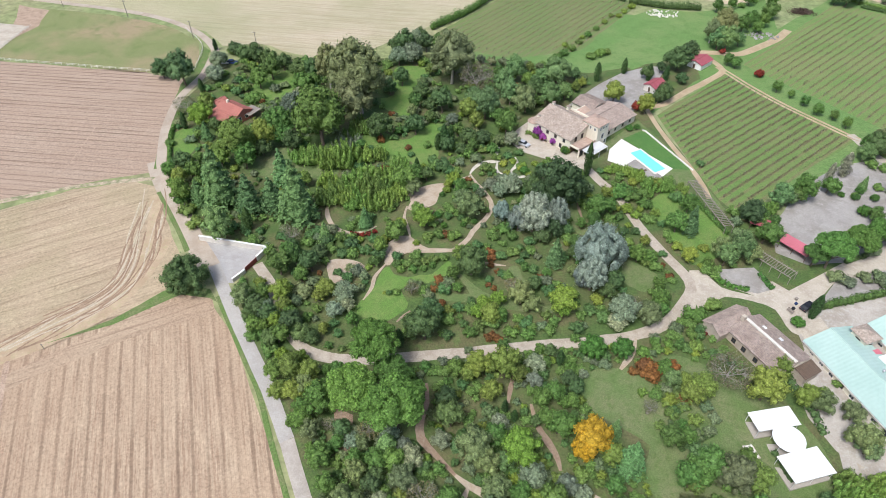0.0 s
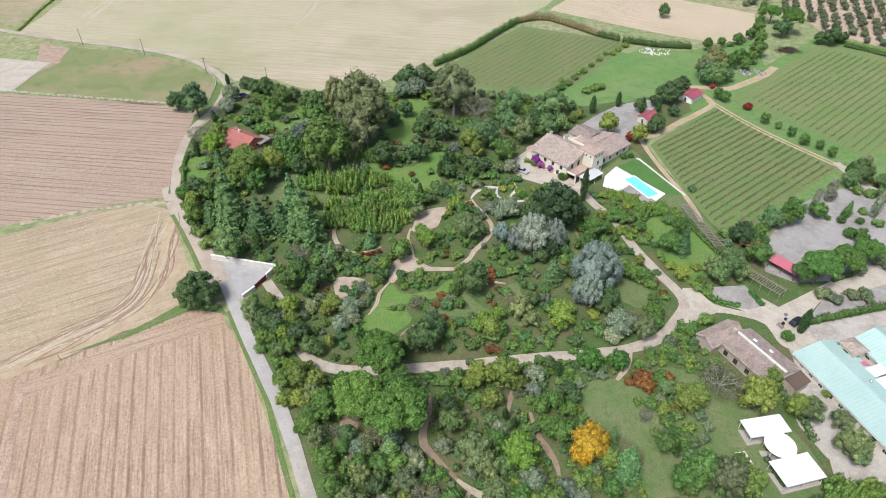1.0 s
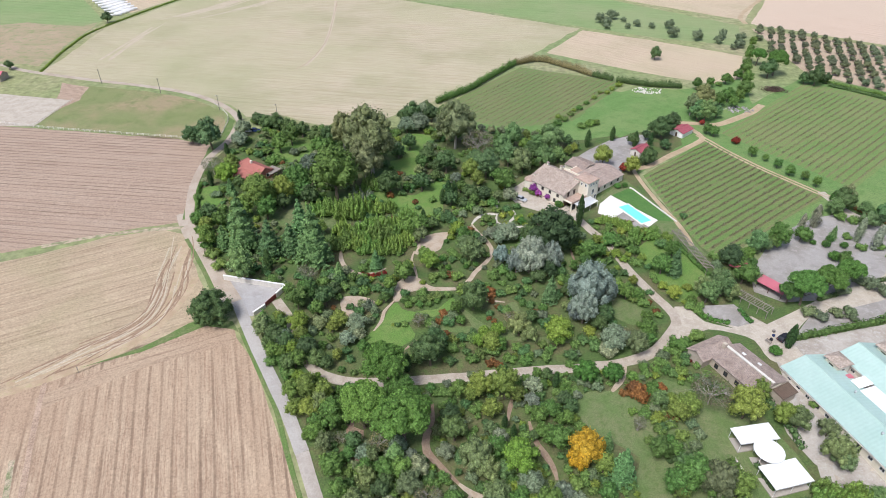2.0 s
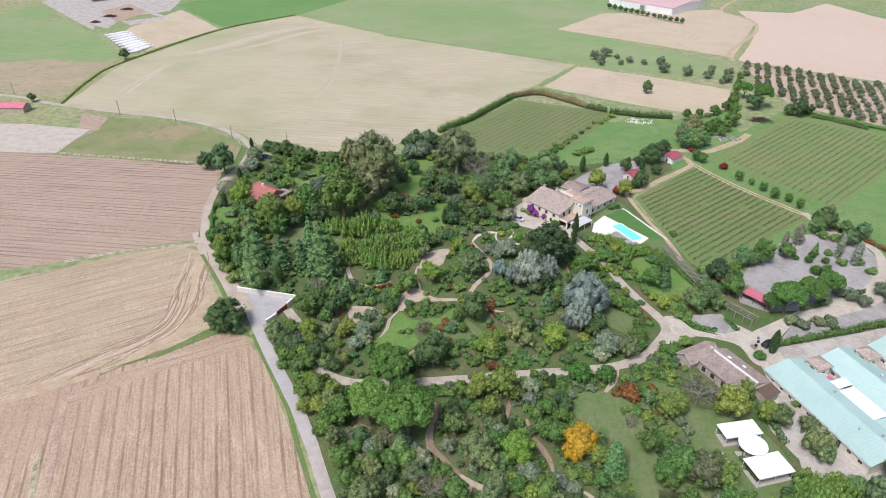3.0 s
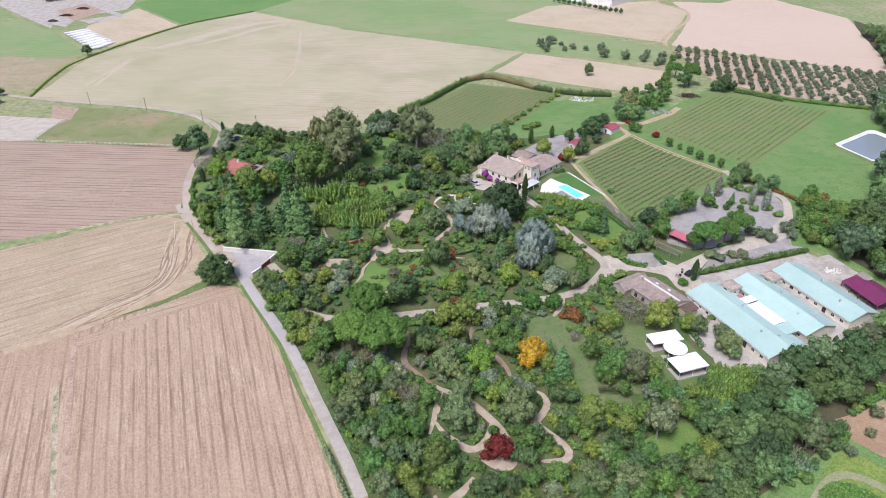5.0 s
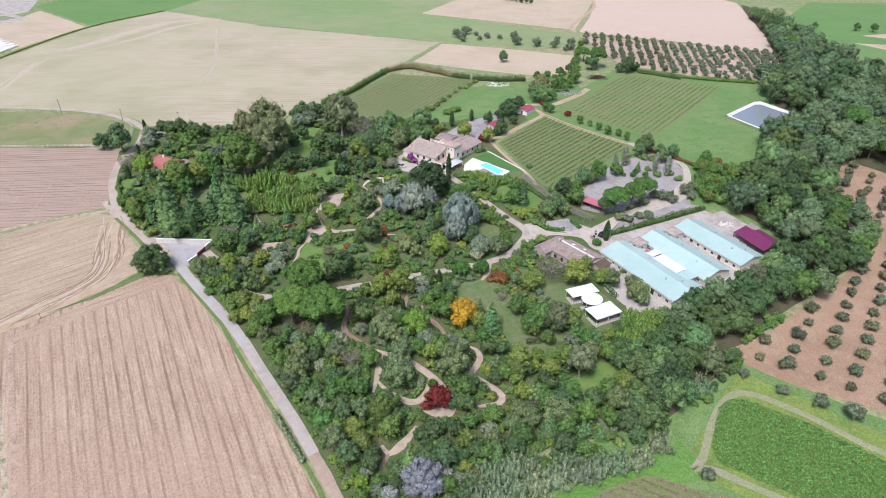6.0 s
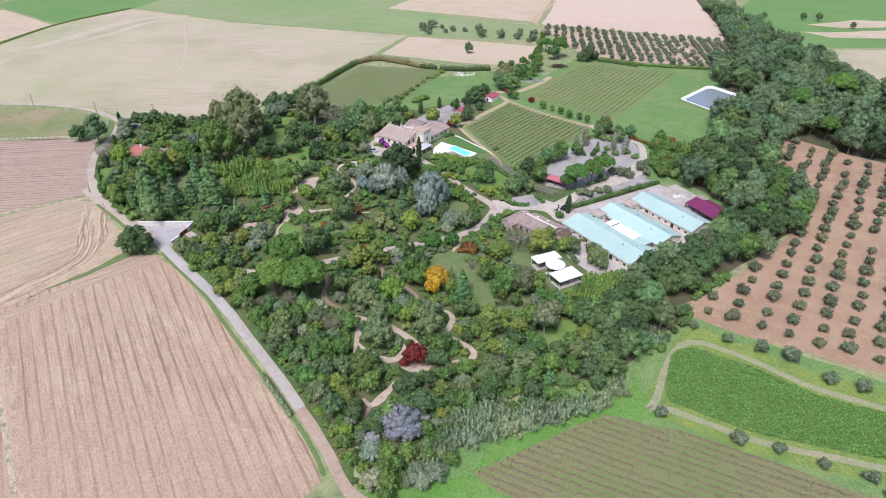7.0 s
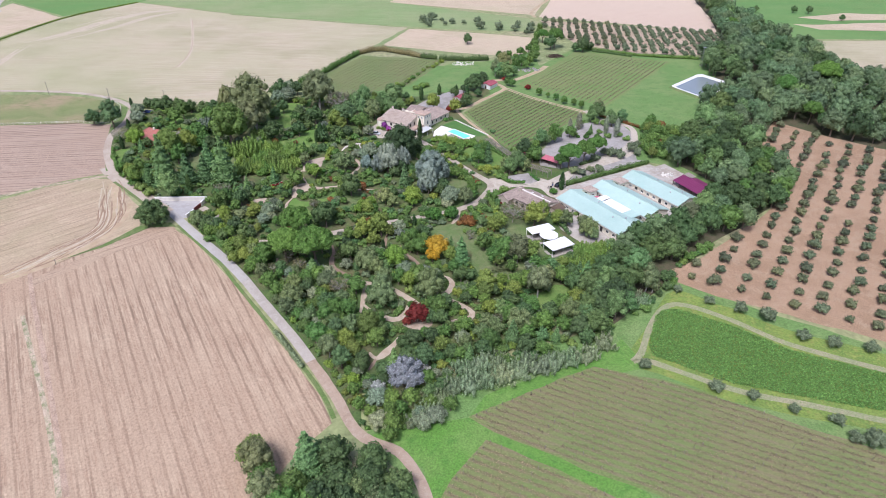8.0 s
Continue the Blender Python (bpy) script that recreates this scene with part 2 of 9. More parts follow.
surface_mat("tile_old_grey", (0.37, 0.30, 0.255), (0.25, 0.195, 0.165), 0.6, 0.85, fine=2.4, relief=0.6, grain=0.9)
surface_mat("tile_pink", (0.46, 0.345, 0.275), (0.37, 0.265, 0.205), 0.6, 0.85, fine=2.4, relief=0.5, grain=0.7)
surface_mat("paving", (0.42, 0.38, 0.33), (0.35, 0.31, 0.27), 0.8, 0.85)
surface_mat("tile_red", (0.41, 0.17, 0.135), (0.36, 0.14, 0.11), 0.6, 0.8, relief=0.4)
surface_mat("tin_red", (0.33, 0.09, 0.105), (0.28, 0.075, 0.09), 0.3, 0.5)
surface_mat("tin_pink", (0.55, 0.17, 0.21), (0.48, 0.14, 0.17), 0.3, 0.5)
surface_mat("tin_purple", (0.19, 0.035, 0.10), (0.155, 0.03, 0.08), 0.3, 0.5)
surface_mat("tin_teal", (0.405, 0.53, 0.47), (0.355, 0.485, 0.425), 0.12, 0.5, fine=1.2, grain=0.12)
surface_mat("stone_wall", (0.46, 0.40, 0.32), (0.36, 0.30, 0.24), 0.8, 0.9)
surface_mat("wood_dark", (0.10, 0.07, 0.05), (0.15, 0.105, 0.075), 2.0, 0.75)
surface_mat("wood_grey", (0.30, 0.26, 0.22), (0.22, 0.19, 0.16), 2.0, 0.85)
surface_mat("gate_red", (0.20, 0.045, 0.04), (0.16, 0.04, 0.035), 1.0, 0.55)
surface_mat("deck", (0.74, 0.70, 0.63), (0.67, 0.63, 0.56), 0.5, 0.8)
surface_mat("liner", (0.72, 0.71, 0.68), (0.62, 0.61, 0.58), 0.2, 0.6)
surface_mat("steel", (0.45, 0.45, 0.45), (0.38, 0.38, 0.38), 1.0, 0.4, 0.8)
surface_mat("car_silver", (0.62, 0.63, 0.65), (0.58, 0.59, 0.61), 1.0, 0.25, 0.3)
surface_mat("car_dark", (0.02, 0.022, 0.027), (0.03, 0.03, 0.035), 1.0, 0.2)
surface_mat("car_white", (0.75, 0.75, 0.75), (0.72, 0.72, 0.72), 1.0, 0.25)
surface_mat("car_blue", (0.03, 0.05, 0.13), (0.035, 0.055, 0.14), 1.0, 0.25)
surface_mat("rubber", (0.02, 0.02, 0.02), (0.03, 0.03, 0.03), 3.0, 0.8)
surface_mat("glass_dark", (0.03, 0.035, 0.04), (0.04, 0.045, 0.05), 1.0, 0.08)
surface_mat("rock_white", (0.66, 0.63, 0.57), (0.55, 0.52, 0.46), 0.8, 0.85)
surface_mat("pole_wood", (0.2, 0.17, 0.14), (0.26, 0.23, 0.2), 2.0, 0.85)
m, nt, bsdf = nodes_of("pool_water", 0.04)
bsdf.inputs["Base Color"].default_value = (0.20, 0.72, 0.76, 1)
bumped(nt, bsdf, noise_of(nt, coords(nt), 1.6), 0.08, 0.05)
m, nt, bsdf = nodes_of("pond_water_sky_tint", 0.06)
# pale grey base colour stands in for the sky mirrored on the pond
bsdf.inputs["Base Color"].default_value = (0.23, 0.26, 0.265, 1)
bsdf.inputs["Specular IOR Level"].default_value = 0.5
bumped(nt, bsdf, noise_of(nt, coords(nt), 0.8), 0.05, 0.05)


# ---- building blocks ----
def link(name, mesh, material, parent=None, label=""):
    if material and not mesh.materials:
        mesh.materials.append(MATS[material])
    ob = new(name, mesh)
    if parent:
        ob.parent = parent
    if label:
        ob["label"] = label
    return ob


def part(name, bm, material, parent, label=""):
    mesh = bpy.data.meshes.new(name)
    bm.to_mesh(mesh)
    bm.free()
    return link(name, mesh, material, parent, label)


def thing(name, m, label, category, group=""):
    ob = new(name)
    ob.empty_display_size = 0.5
    ob.matrix_world = m
    return tagged(ob, label, category, group)


def box(bm, x0, y0, z0, x1, y1, z1, bevel=0.0):
    r = bmesh.ops.create_cube(bm, size=1.0, matrix=Matrix.LocRotScale(((x0 + x1) / 2, (y0 + y1) / 2, (z0 + z1) / 2), None, (x1 - x0, y1 - y0, z1 - z0)))
    if bevel:
        edges = list({e for v in r["verts"] for e in v.link_edges})
        bmesh.ops.bevel(bm, geom=edges, offset=bevel, segments=1, affect="EDGES")
    return bm


def boxed(*args, **kw):
    return box(bmesh.new(), *args, **kw)


def tube(bm, a, b, r0, r1, sides=7):
    a, b = Vector(a), Vector(b)
    q = (b - a).to_track_quat("Z", "Y").to_matrix().to_4x4()
    bmesh.ops.create_cone(bm, cap_ends=True, segments=sides, radius1=r0, radius2=r1, depth=(b - a).length, matrix=Matrix.Translation((a + b) / 2) @ q)
    return bm


def prism(bm, outline, y0, y1):
    """An outline in x and z, drawn out along y."""
    a = [bm.verts.new((x, y0, z)) for x, z in outline]
    b = [bm.verts.new((x, y1, z)) for x, z in outline]
    bm.faces.new(a[::-1]), bm.faces.new(b)
    n = len(a)
    for k in range(n):
        bm.faces.new((a[k], a[(k + 1) % n], b[(k + 1) % n], b[k]))
    bmesh.ops.recalc_face_normals(bm, faces=bm.faces)
    return bm


def inside(p, poly):
    x, y, hit = p[0], p[1], False
    for (x0, y0), (x1, y1) in zip(poly, poly[1:] + poly[:1]):
        if (y0 > y) != (y1 > y) and x < (x1 - x0) * (y - y0) / (y1 - y0) + x0:
            hit = not hit
    return hit


OPEN = []  # stretches where nothing is planted: outlines
LINES = []  # lanes and paths: points and half width


def uneven(poly, amount, step=5.0):
    """The outline with its sides split and nudged, as a field's edge is."""
    got = []
    for k, (p, q) in enumerate(zip(poly, poly[1:] + poly[:1])):
        p, q = Vector(p), Vector(q)
        n = max(1, int((q - p).length / step)) if amount else 1
        n = min(n, 60)
        side = Vector((-(q - p).y, (q - p).x)).normalized()
        for i in range(n):
            at = p.lerp(q, i / n)
            push = amount * noise.noise(Vector((at.x * 0.11, at.y * 0.11, 3.7))) * 1.6 if i else 0.0
            got.append(at + side * push)
    return got


def rounded(poly, step=2.5):
    """The closed outline with its corners drawn round."""
    pts, n, got = [Vector(p) for p in poly], len(poly), []
    for i in range(n):
        a, b, c, d = pts[i - 1], pts[i], pts[(i + 1) % n], pts[(i + 2) % n]
        m = max(2, int((c - b).length / step))
        for k in range(m):
            t = k / m
            p = 0.5 * ((2 * b) + (c - a) * t + (2 * a - 5 * b + 4 * c - d) * t * t + (3 * b - a - 3 * c + d) * t ** 3)
            got.append((p.x, p.y))
    return got


def patch(name, material, lift, poly, label, rough=0.5):
    """A stretch of ground, laid over the fall of the land."""
    if name.startswith(("lawn_", "bed_", "clearing_", "red_bed", "yard_main")) and len(poly) > 4 and name != "lawn_pool":
        poly = rounded(poly)
    edge = uneven(poly, rough)
    bm = bmesh.new()
    vs = [bm.verts.new((p.x, p.y, 0)) for p in edge]
    for tri in tessellate_polygon([[Vector((p.x, p.y, 0)) for p in edge]]):
        try:
            bm.faces.new([vs[i] for i in tri])
        except ValueError:
            pass
    ys = [p.y for p in edge]
    for y in KNOTS:
        if min(ys) < y < max(ys) and y <= 260:
            bmesh.ops.bisect_plane(bm, geom=bm.verts[:] + bm.edges[:] + bm.faces[:], plane_co=(0, y, 0), plane_no=(0, 1, 0))
    for v in bm.verts:
        v.co.z = gz(v.co.y) + lift
    for f in bm.faces:
        if f.normal.z < 0:
            f.normal_flip()
    bmesh.ops.recalc_face_normals(bm, faces=bm.faces)
    if bm.faces and sum(f.normal.z for f in bm.faces) < 0:
        bmesh.ops.reverse_faces(bm, faces=bm.faces)
    ob = part(name, bm, material, None)
    if name.startswith(("lawn", "yard", "court", "clear", "fore", "vineyard", "meadow", "field", "pad", "paddock", "sheds", "orchard", "olive", "margin", "bed")):
        OPEN.append(poly)
    return tagged(ob, label, name.split("_")[0], kind="structure")


def curve_of(pts, step=2.0):
    pts = [Vector(p) for p in pts]
    ext = [2 * pts[0] - pts[1]] + pts + [2 * pts[-1] - pts[-2]]
    got = []
    for a, b, c, d in zip(ext, ext[1:], ext[2:], ext[3:]):
        n = max(2, int((c - b).length / step))
        for i in range(n):
            t = i / n
            got.append(0.5 * ((2 * b) + (c - a) * t + (2 * a - 5 * b + 4 * c - d) * t * t + (3 * b - a - 3 * c + d) * t ** 3))
    return got + [pts[-1]]


def ribbon(name, material, width, lift, pts, label, closed=False):
    """A lane or path along its middle line."""
    mid = curve_of(pts)
    LINES.append((np.array([tuple(p) for p in mid]), width / 2))
    bm = bmesh.new()
    rows = []
    for k, p in enumerate(mid):
        d = (mid[min(k + 1, len(mid) - 1)] - mid[max(k - 1, 0)]).normalized()
        side = Vector((-d.y, d.x))
        row = []
        for s in (-1, -0.4, 0.4, 1):
            w = width / 2 * (1 + (0.06 if width > 3 else 0.2) * noise.noise(Vector((p.x * 0.15, p.y * 0.15, 9.0 + s)))) if abs(s) == 1 else width / 2
            if name.startswith("path_"):
                w *= min(1.0, 0.35 + 0.16 * min(k, len(mid) - 1 - k))
            q = p + side * s * w
            row.append(bm.verts.new((q.x, q.y, gz(q.y) + lift - (0.03 if abs(s) == 1 else 0))))
        rows.append(row)
    for a, b in zip(rows, rows[1:]):
        for i in range(3):
            bm.faces.new((a[i + 1], a[i], b[i], b[i + 1])[::-1])
    bmesh.ops.recalc_face_normals(bm, faces=bm.faces)
    if sum(f.normal.z for f in bm.faces) < 0:
        bmesh.ops.reverse_faces(bm, faces=bm.faces)
    ob = part(name, bm, material, None)
    return tagged(ob, label, name.split("_")[0], kind="structure")


def near_line(x, y, spare):
    for mid, half in LINES:
        if ((mid - (x, y)) ** 2).sum(1).min() < (half + spare) ** 2:
            return True
    return False


# ---- plants ----
ico = bmesh.new()
bmesh.ops.create_icosphere(ico, subdivisions=1, radius=1.0)
ICO_V = np.array([v.co for v in ico.verts])
ICO_F = [[v.index for v in f.verts] for f in ico.faces]
ico.free()
ico = bmesh.new()
bmesh.ops.create_icosphere(ico, subdivisions=2, radius=1.0)
KNOB_V = np.array([v.co for v in ico.verts])
KNOB_F = [[v.index for v in f.verts] for f in ico.faces]
ico.free()


def leaves_mesh(name, places, ways, size, rng, lobes=(), slim=0.6, folded=0.25, core=None, upright=0.0):
    """Many small leaf clumps, each a folded rhombus, over darker inner masses."""
    n = len(places)
    ways = ways / np.linalg.norm(ways, axis=1)[:, None]
    helper = rng.normal(size=(n, 3))
    u = np.cross(ways, helper) if not upright else helper * (0.3, 0.3, 0.15) + (0, 0, upright)
    u /= np.linalg.norm(u, axis=1)[:, None]
    w = np.cross(ways, u)
    s = size * rng.uniform(0.6, 1.4, (n, 1))
    v = np.stack([places + u * s, places + w * s * slim + ways * s * folded, places - u * s, places - w * s * slim + ways * s * folded], 1).reshape(-1, 3)
    base = np.arange(n)[:, None] * 4
    tris = np.concatenate([base + [0, 1, 2], base + [0, 2, 3]]).tolist()
    verts = [v]
    count = 4 * n
    for c, r in lobes:
        shake = 1 + rng.uniform(-0.14, 0.14, (len(ICO_V), 1))
        verts.append(np.array(c) + ICO_V * shake * np.array(r))
        tris += [[i + count for i in f] for f in ICO_F]
        count += len(ICO_V)
    if core:
        verts.append(core[0])
        tris += [[i + count for i in f] for f in core[1]]
    mesh = bpy.data.meshes.new(name)
    mesh.from_pydata(np.concatenate(verts).tolist(), [], tris)
    mesh.polygons.foreach_set("use_smooth", [True] * len(tris))
    mesh.update()
    return mesh


def lobed_crown(name, spec, rng, dome=False):
    """A crown of many rounded boughs: each a dark inner mass set with leaf clumps that face outwards."""
    c, high, n = spec["hc"], spec.get("high", 0.8), spec["n"]
    k, size, rise = spec.get("lobes", 16), spec.get("lobe", 0.34), spec.get("rise", 1.0)
    taper, tall = (0.0, 1.0) if dome else (rng.uniform(0.0, 0.3), rng.uniform(0.88, 1.14))
    low = 0.75 if dome else 1.6
    h = 1 - low * (np.arange(k) + 0.5) / k
    ang = 2.4 * np.arange(k) + rng.uniform(-0.5, 0.5, k)
    d = np.stack([np.sqrt(np.clip(1 - h * h, 0, 1)) * np.cos(ang), np.sqrt(np.clip(1 - h * h, 0, 1)) * np.sin(ang), h], 1) + rng.normal(size=(k, 3)) * 0.13
    d /= np.linalg.norm(d, axis=1)[:, None]
    r = size * rng.uniform(0.68, 1.3, k)
    reach = (1 - 0.85 * r) * rng.uniform(0.86, 1.1, k)
    skew = rng.normal(size=3) * (0.07, 0.07, 0.0)
    mid = (d * reach[:, None] + skew) * (1, 1, high)
    mid[:, :2] *= (1 - taper * d[:, 2:])
    mid[:, 2] *= np.where(mid[:, 2] > 0, tall, 0.45 if dome else 0.9)
    # leaf clumps on the outer side of each bough, none inside a neighbour
    share = np.repeat(np.arange(k), np.maximum(3, (1.7 * n * r ** 2 / (r ** 2).sum()).astype(int)))
    way = rng.normal(size=(len(share), 3)) + 0.75 * d[share] + (0, 0, 0.3)
    way /= np.linalg.norm(way, axis=1)[:, None]
    at = mid[share] + way * r[share][:, None] * (1, 1, rise) * rng.uniform(0.86, 1.12, (len(share), 1))
    apart = np.linalg.norm((at[:, None, :] - mid[None]) / (1, 1, rise), axis=2) / r[None]
    apart[np.arange(len(share)), share] = 9
    keep = np.flatnonzero(apart.min(1) > 0.88)
    keep = rng.permutation(keep)[:n]
    at, way = at[keep], way[keep]
    m = 0 if dome else len(at) // 9
    at[:m] += way[:m] * rng.uniform(0.04, 0.16, (m, 1))
    at[:, 2] += c
    at[:, 2] = np.maximum(at[:, 2], 0.04)
    lobes = [(p + (0, 0, c), (q * 0.86, q * 0.86, q * 0.86 * rise)) for p, q in zip(mid, r)]
    ball = (KNOB_V, KNOB_F) if c > 0.8 else (ICO_V, ICO_F)
    inner = ball[0] * (0.68, 0.68, (0.3 if dome else 0.66) * high) + (skew[0], skew[1], c + (0.12 if dome else 0))
    inner[:, 2] = np.maximum(inner[:, 2], 0.02)
    lobes = [((p[0], p[1], max(p[2], q[2] * 0.8)), q) for p, q in lobes]
    return leaves_mesh(name, at, way + rng.normal(size=at.shape) * spec.get("loose", 0.5), spec["leaf"], rng, lobes, core=(inner, ball[1]))


def crown_of(kind, spec, rng):
    form, c, leaves, size = spec["form"], spec["hc"], spec["n"], spec["leaf"]
    if form in ("round", "umbrella"):
        return lobed_crown(kind, spec, rng, form == "umbrella")
    if form == "cone":
        lobes = [((0, 0, c * (0.45 + 0.38 * k)), (0.74 - 0.15 * k, 0.74 - 0.15 * k, 0.5)) for k in range(5)]
        tips = []
        tiers = 9
        for k in range(tiers):
            h = k / (tiers - 1)
            out = 1.0 * (1 - h) ** 0.8 + 0.08
            for j in range(max(4, int(9 * (1 - h)) + 3)):
                ang = 2 * math.pi * (j + rng.uniform(-0.25, 0.25)) / max(4, int(9 * (1 - h)) + 3) + k
                reach = out * rng.uniform(0.75, 1.05)
                tips.append((ang, reach, 0.2 * c + h * 2.1 * c))
        places, ways = [], []
        per = leaves // len(tips)
        for ang, reach, z in tips:
            for _ in range(per):
                t = rng.uniform(0.25, 1.0) ** 0.7
                side = rng.normal() * 0.24 * (1.15 - 0.6 * t) * reach
                places.append((math.cos(ang) * reach * t - math.sin(ang) * side, math.sin(ang) * reach * t + math.cos(ang) * side, z + 0.16 * reach * (1 - t) - 0.05 * t + rng.normal() * 0.03))
                ways.append((0.4 * math.cos(ang) + rng.normal() * 0.35, 0.4 * math.sin(ang) + rng.normal() * 0.35, 0.9))
        return leaves_mesh(kind, np.array(places), np.array(ways), size, rng, lobes, 0.5)
    if form == "column":
        tall = c * 2
        lobes = [((0, 0, tall * (0.12 + 0.16 * k)), (0.8 * math.sin(0.5 + 0.45 * k) ** 0.8, 0.8 * math.sin(0.5 + 0.45 * k) ** 0.8, tall * 0.13)) for k in range(6)]
        h = rng.uniform(0.02, 1.0, leaves)
        fat = np.sin(np.clip(0.35 + h * 2.75, 0, math.pi)) ** 0.7
        ang = rng.uniform(0, 2 * math.pi, leaves)
        rad = fat * rng.uniform(0.75, 1.1, leaves)
        places = np.stack([np.cos(ang) * rad, np.sin(ang) * rad, h * tall], 1)
        ways = np.stack([np.cos(ang), np.sin(ang), 0.25 + 0 * h], 1) + rng.normal(size=(leaves, 3)) * 0.35
        return leaves_mesh(kind, places, ways, size, rng, lobes, 0.5)
    if form == "spikes":
        # plumes: upright stems, each a pointed spray over a slim inner mass
        count = spec.get("stems", 22)
        ang, out = 2.4 * np.arange(count) + rng.uniform(-0.4, 0.4, count), np.sqrt((np.arange(count) + 0.5) / count)
        places, ways, lobes = [], [], [((0, 0, 0.22 * spec["tall"]), (0.8, 0.8, 0.26 * spec["tall"]))]
        per, fat = leaves // count, spec.get("fat", 0.2)
        for a, o in zip(ang, out):
            x, y = o * math.cos(a), o * math.sin(a)
            top = spec["tall"] * (1 - 0.35 * o * o) * rng.uniform(0.6, 1.2)
            lean = rng.normal(size=2) * spec.get("lean", 0.14) + np.array((x, y)) * 0.1
            wide = fat * rng.uniform(0.75, 1.3)
            lobes.append(((x + 0.7 * lean[0], y + 0.7 * lean[1], top * 0.62), (wide * 0.62, wide * 0.62, top * 0.3)))
            h = 1 - rng.uniform(0, 1, per) ** 1.3 * 0.72
            around = rng.uniform(0, 2 * math.pi, per)
            rad = wide * np.minimum(1.0, 0.12 + 2.4 * (1 - h)) * rng.uniform(0.75, 1.15, per)
            places += np.stack([x + lean[0] * h + rad * np.cos(around), y + lean[1] * h + rad * np.sin(around), top * h], 1).tolist()
            ways += (np.stack([np.cos(around), np.sin(around), 0.45 + 0 * h], 1) + rng.normal(size=(per, 3)) * 0.3).tolist()
        return leaves_mesh(kind, np.array(places), np.array(ways), size, rng, lobes, 0.42, upright=0.55)
    # bare: a few leaves among twigs
    places = rng.normal(size=(leaves, 3))
    places /= np.linalg.norm(places, axis=1)[:, None]
    places *= rng.uniform(0.5, 1.0, (leaves, 1)) ** 0.5
    places[:, 2] = c + 0.75 * places[:, 2]
    return leaves_mesh(kind, places, rng.normal(size=(leaves, 3)), size, rng, (), 0.5)


def trunk_of(spec, rng):
    bm = bmesh.new()
    c, r = spec["hc"], spec.get("trunk", 0.07)
    top = c * (1.5 if spec["form"] in ("cone", "column") else 0.85)
    lean = rng.uniform(-0.06, 0.06, 2)
    tube(bm, (0, 0, -0.15), (lean[0], lean[1], c * 0.45), r * 1.25, r * 0.9)
    tube(bm, (lean[0], lean[1], c * 0.44), (lean[0] * 2, lean[1] * 2, top), r * 0.9, r * 0.45)
    for k in range(spec.get("limbs", 5)):
        ang = 2.4 * k + rng.uniform(-0.3, 0.3)
        h = c * rng.uniform(0.45, 0.7)
        tip = (0.62 * math.cos(ang), 0.62 * math.sin(ang), c + rng.uniform(-0.15, 0.45))
        tube(bm, (lean[0], lean[1], h), tip, r * 0.5, r * 0.2, 5)
        if spec["form"] == "bare":
            for j in range(7):
                at = Vector((lean[0], lean[1], h)).lerp(Vector(tip), rng.uniform(0.4, 1.0))
                end = at + Vector((math.cos(ang + rng.normal() * 0.8), math.sin(ang + rng.normal() * 0.8), rng.uniform(-0.1, 1.0))) * rng.uniform(0.25, 0.55)
                tube(bm, at, end, r * 0.18, r * 0.07, 4)
                for _ in range(3):
                    tw = at.lerp(end, rng.uniform(0.3, 1.0))
                    tube(bm, tw, tw + Vector(rng.normal(size=3)) * 0.16 + Vector((0, 0, 0.08)), r * 0.08, r * 0.04, 3)
    return bm


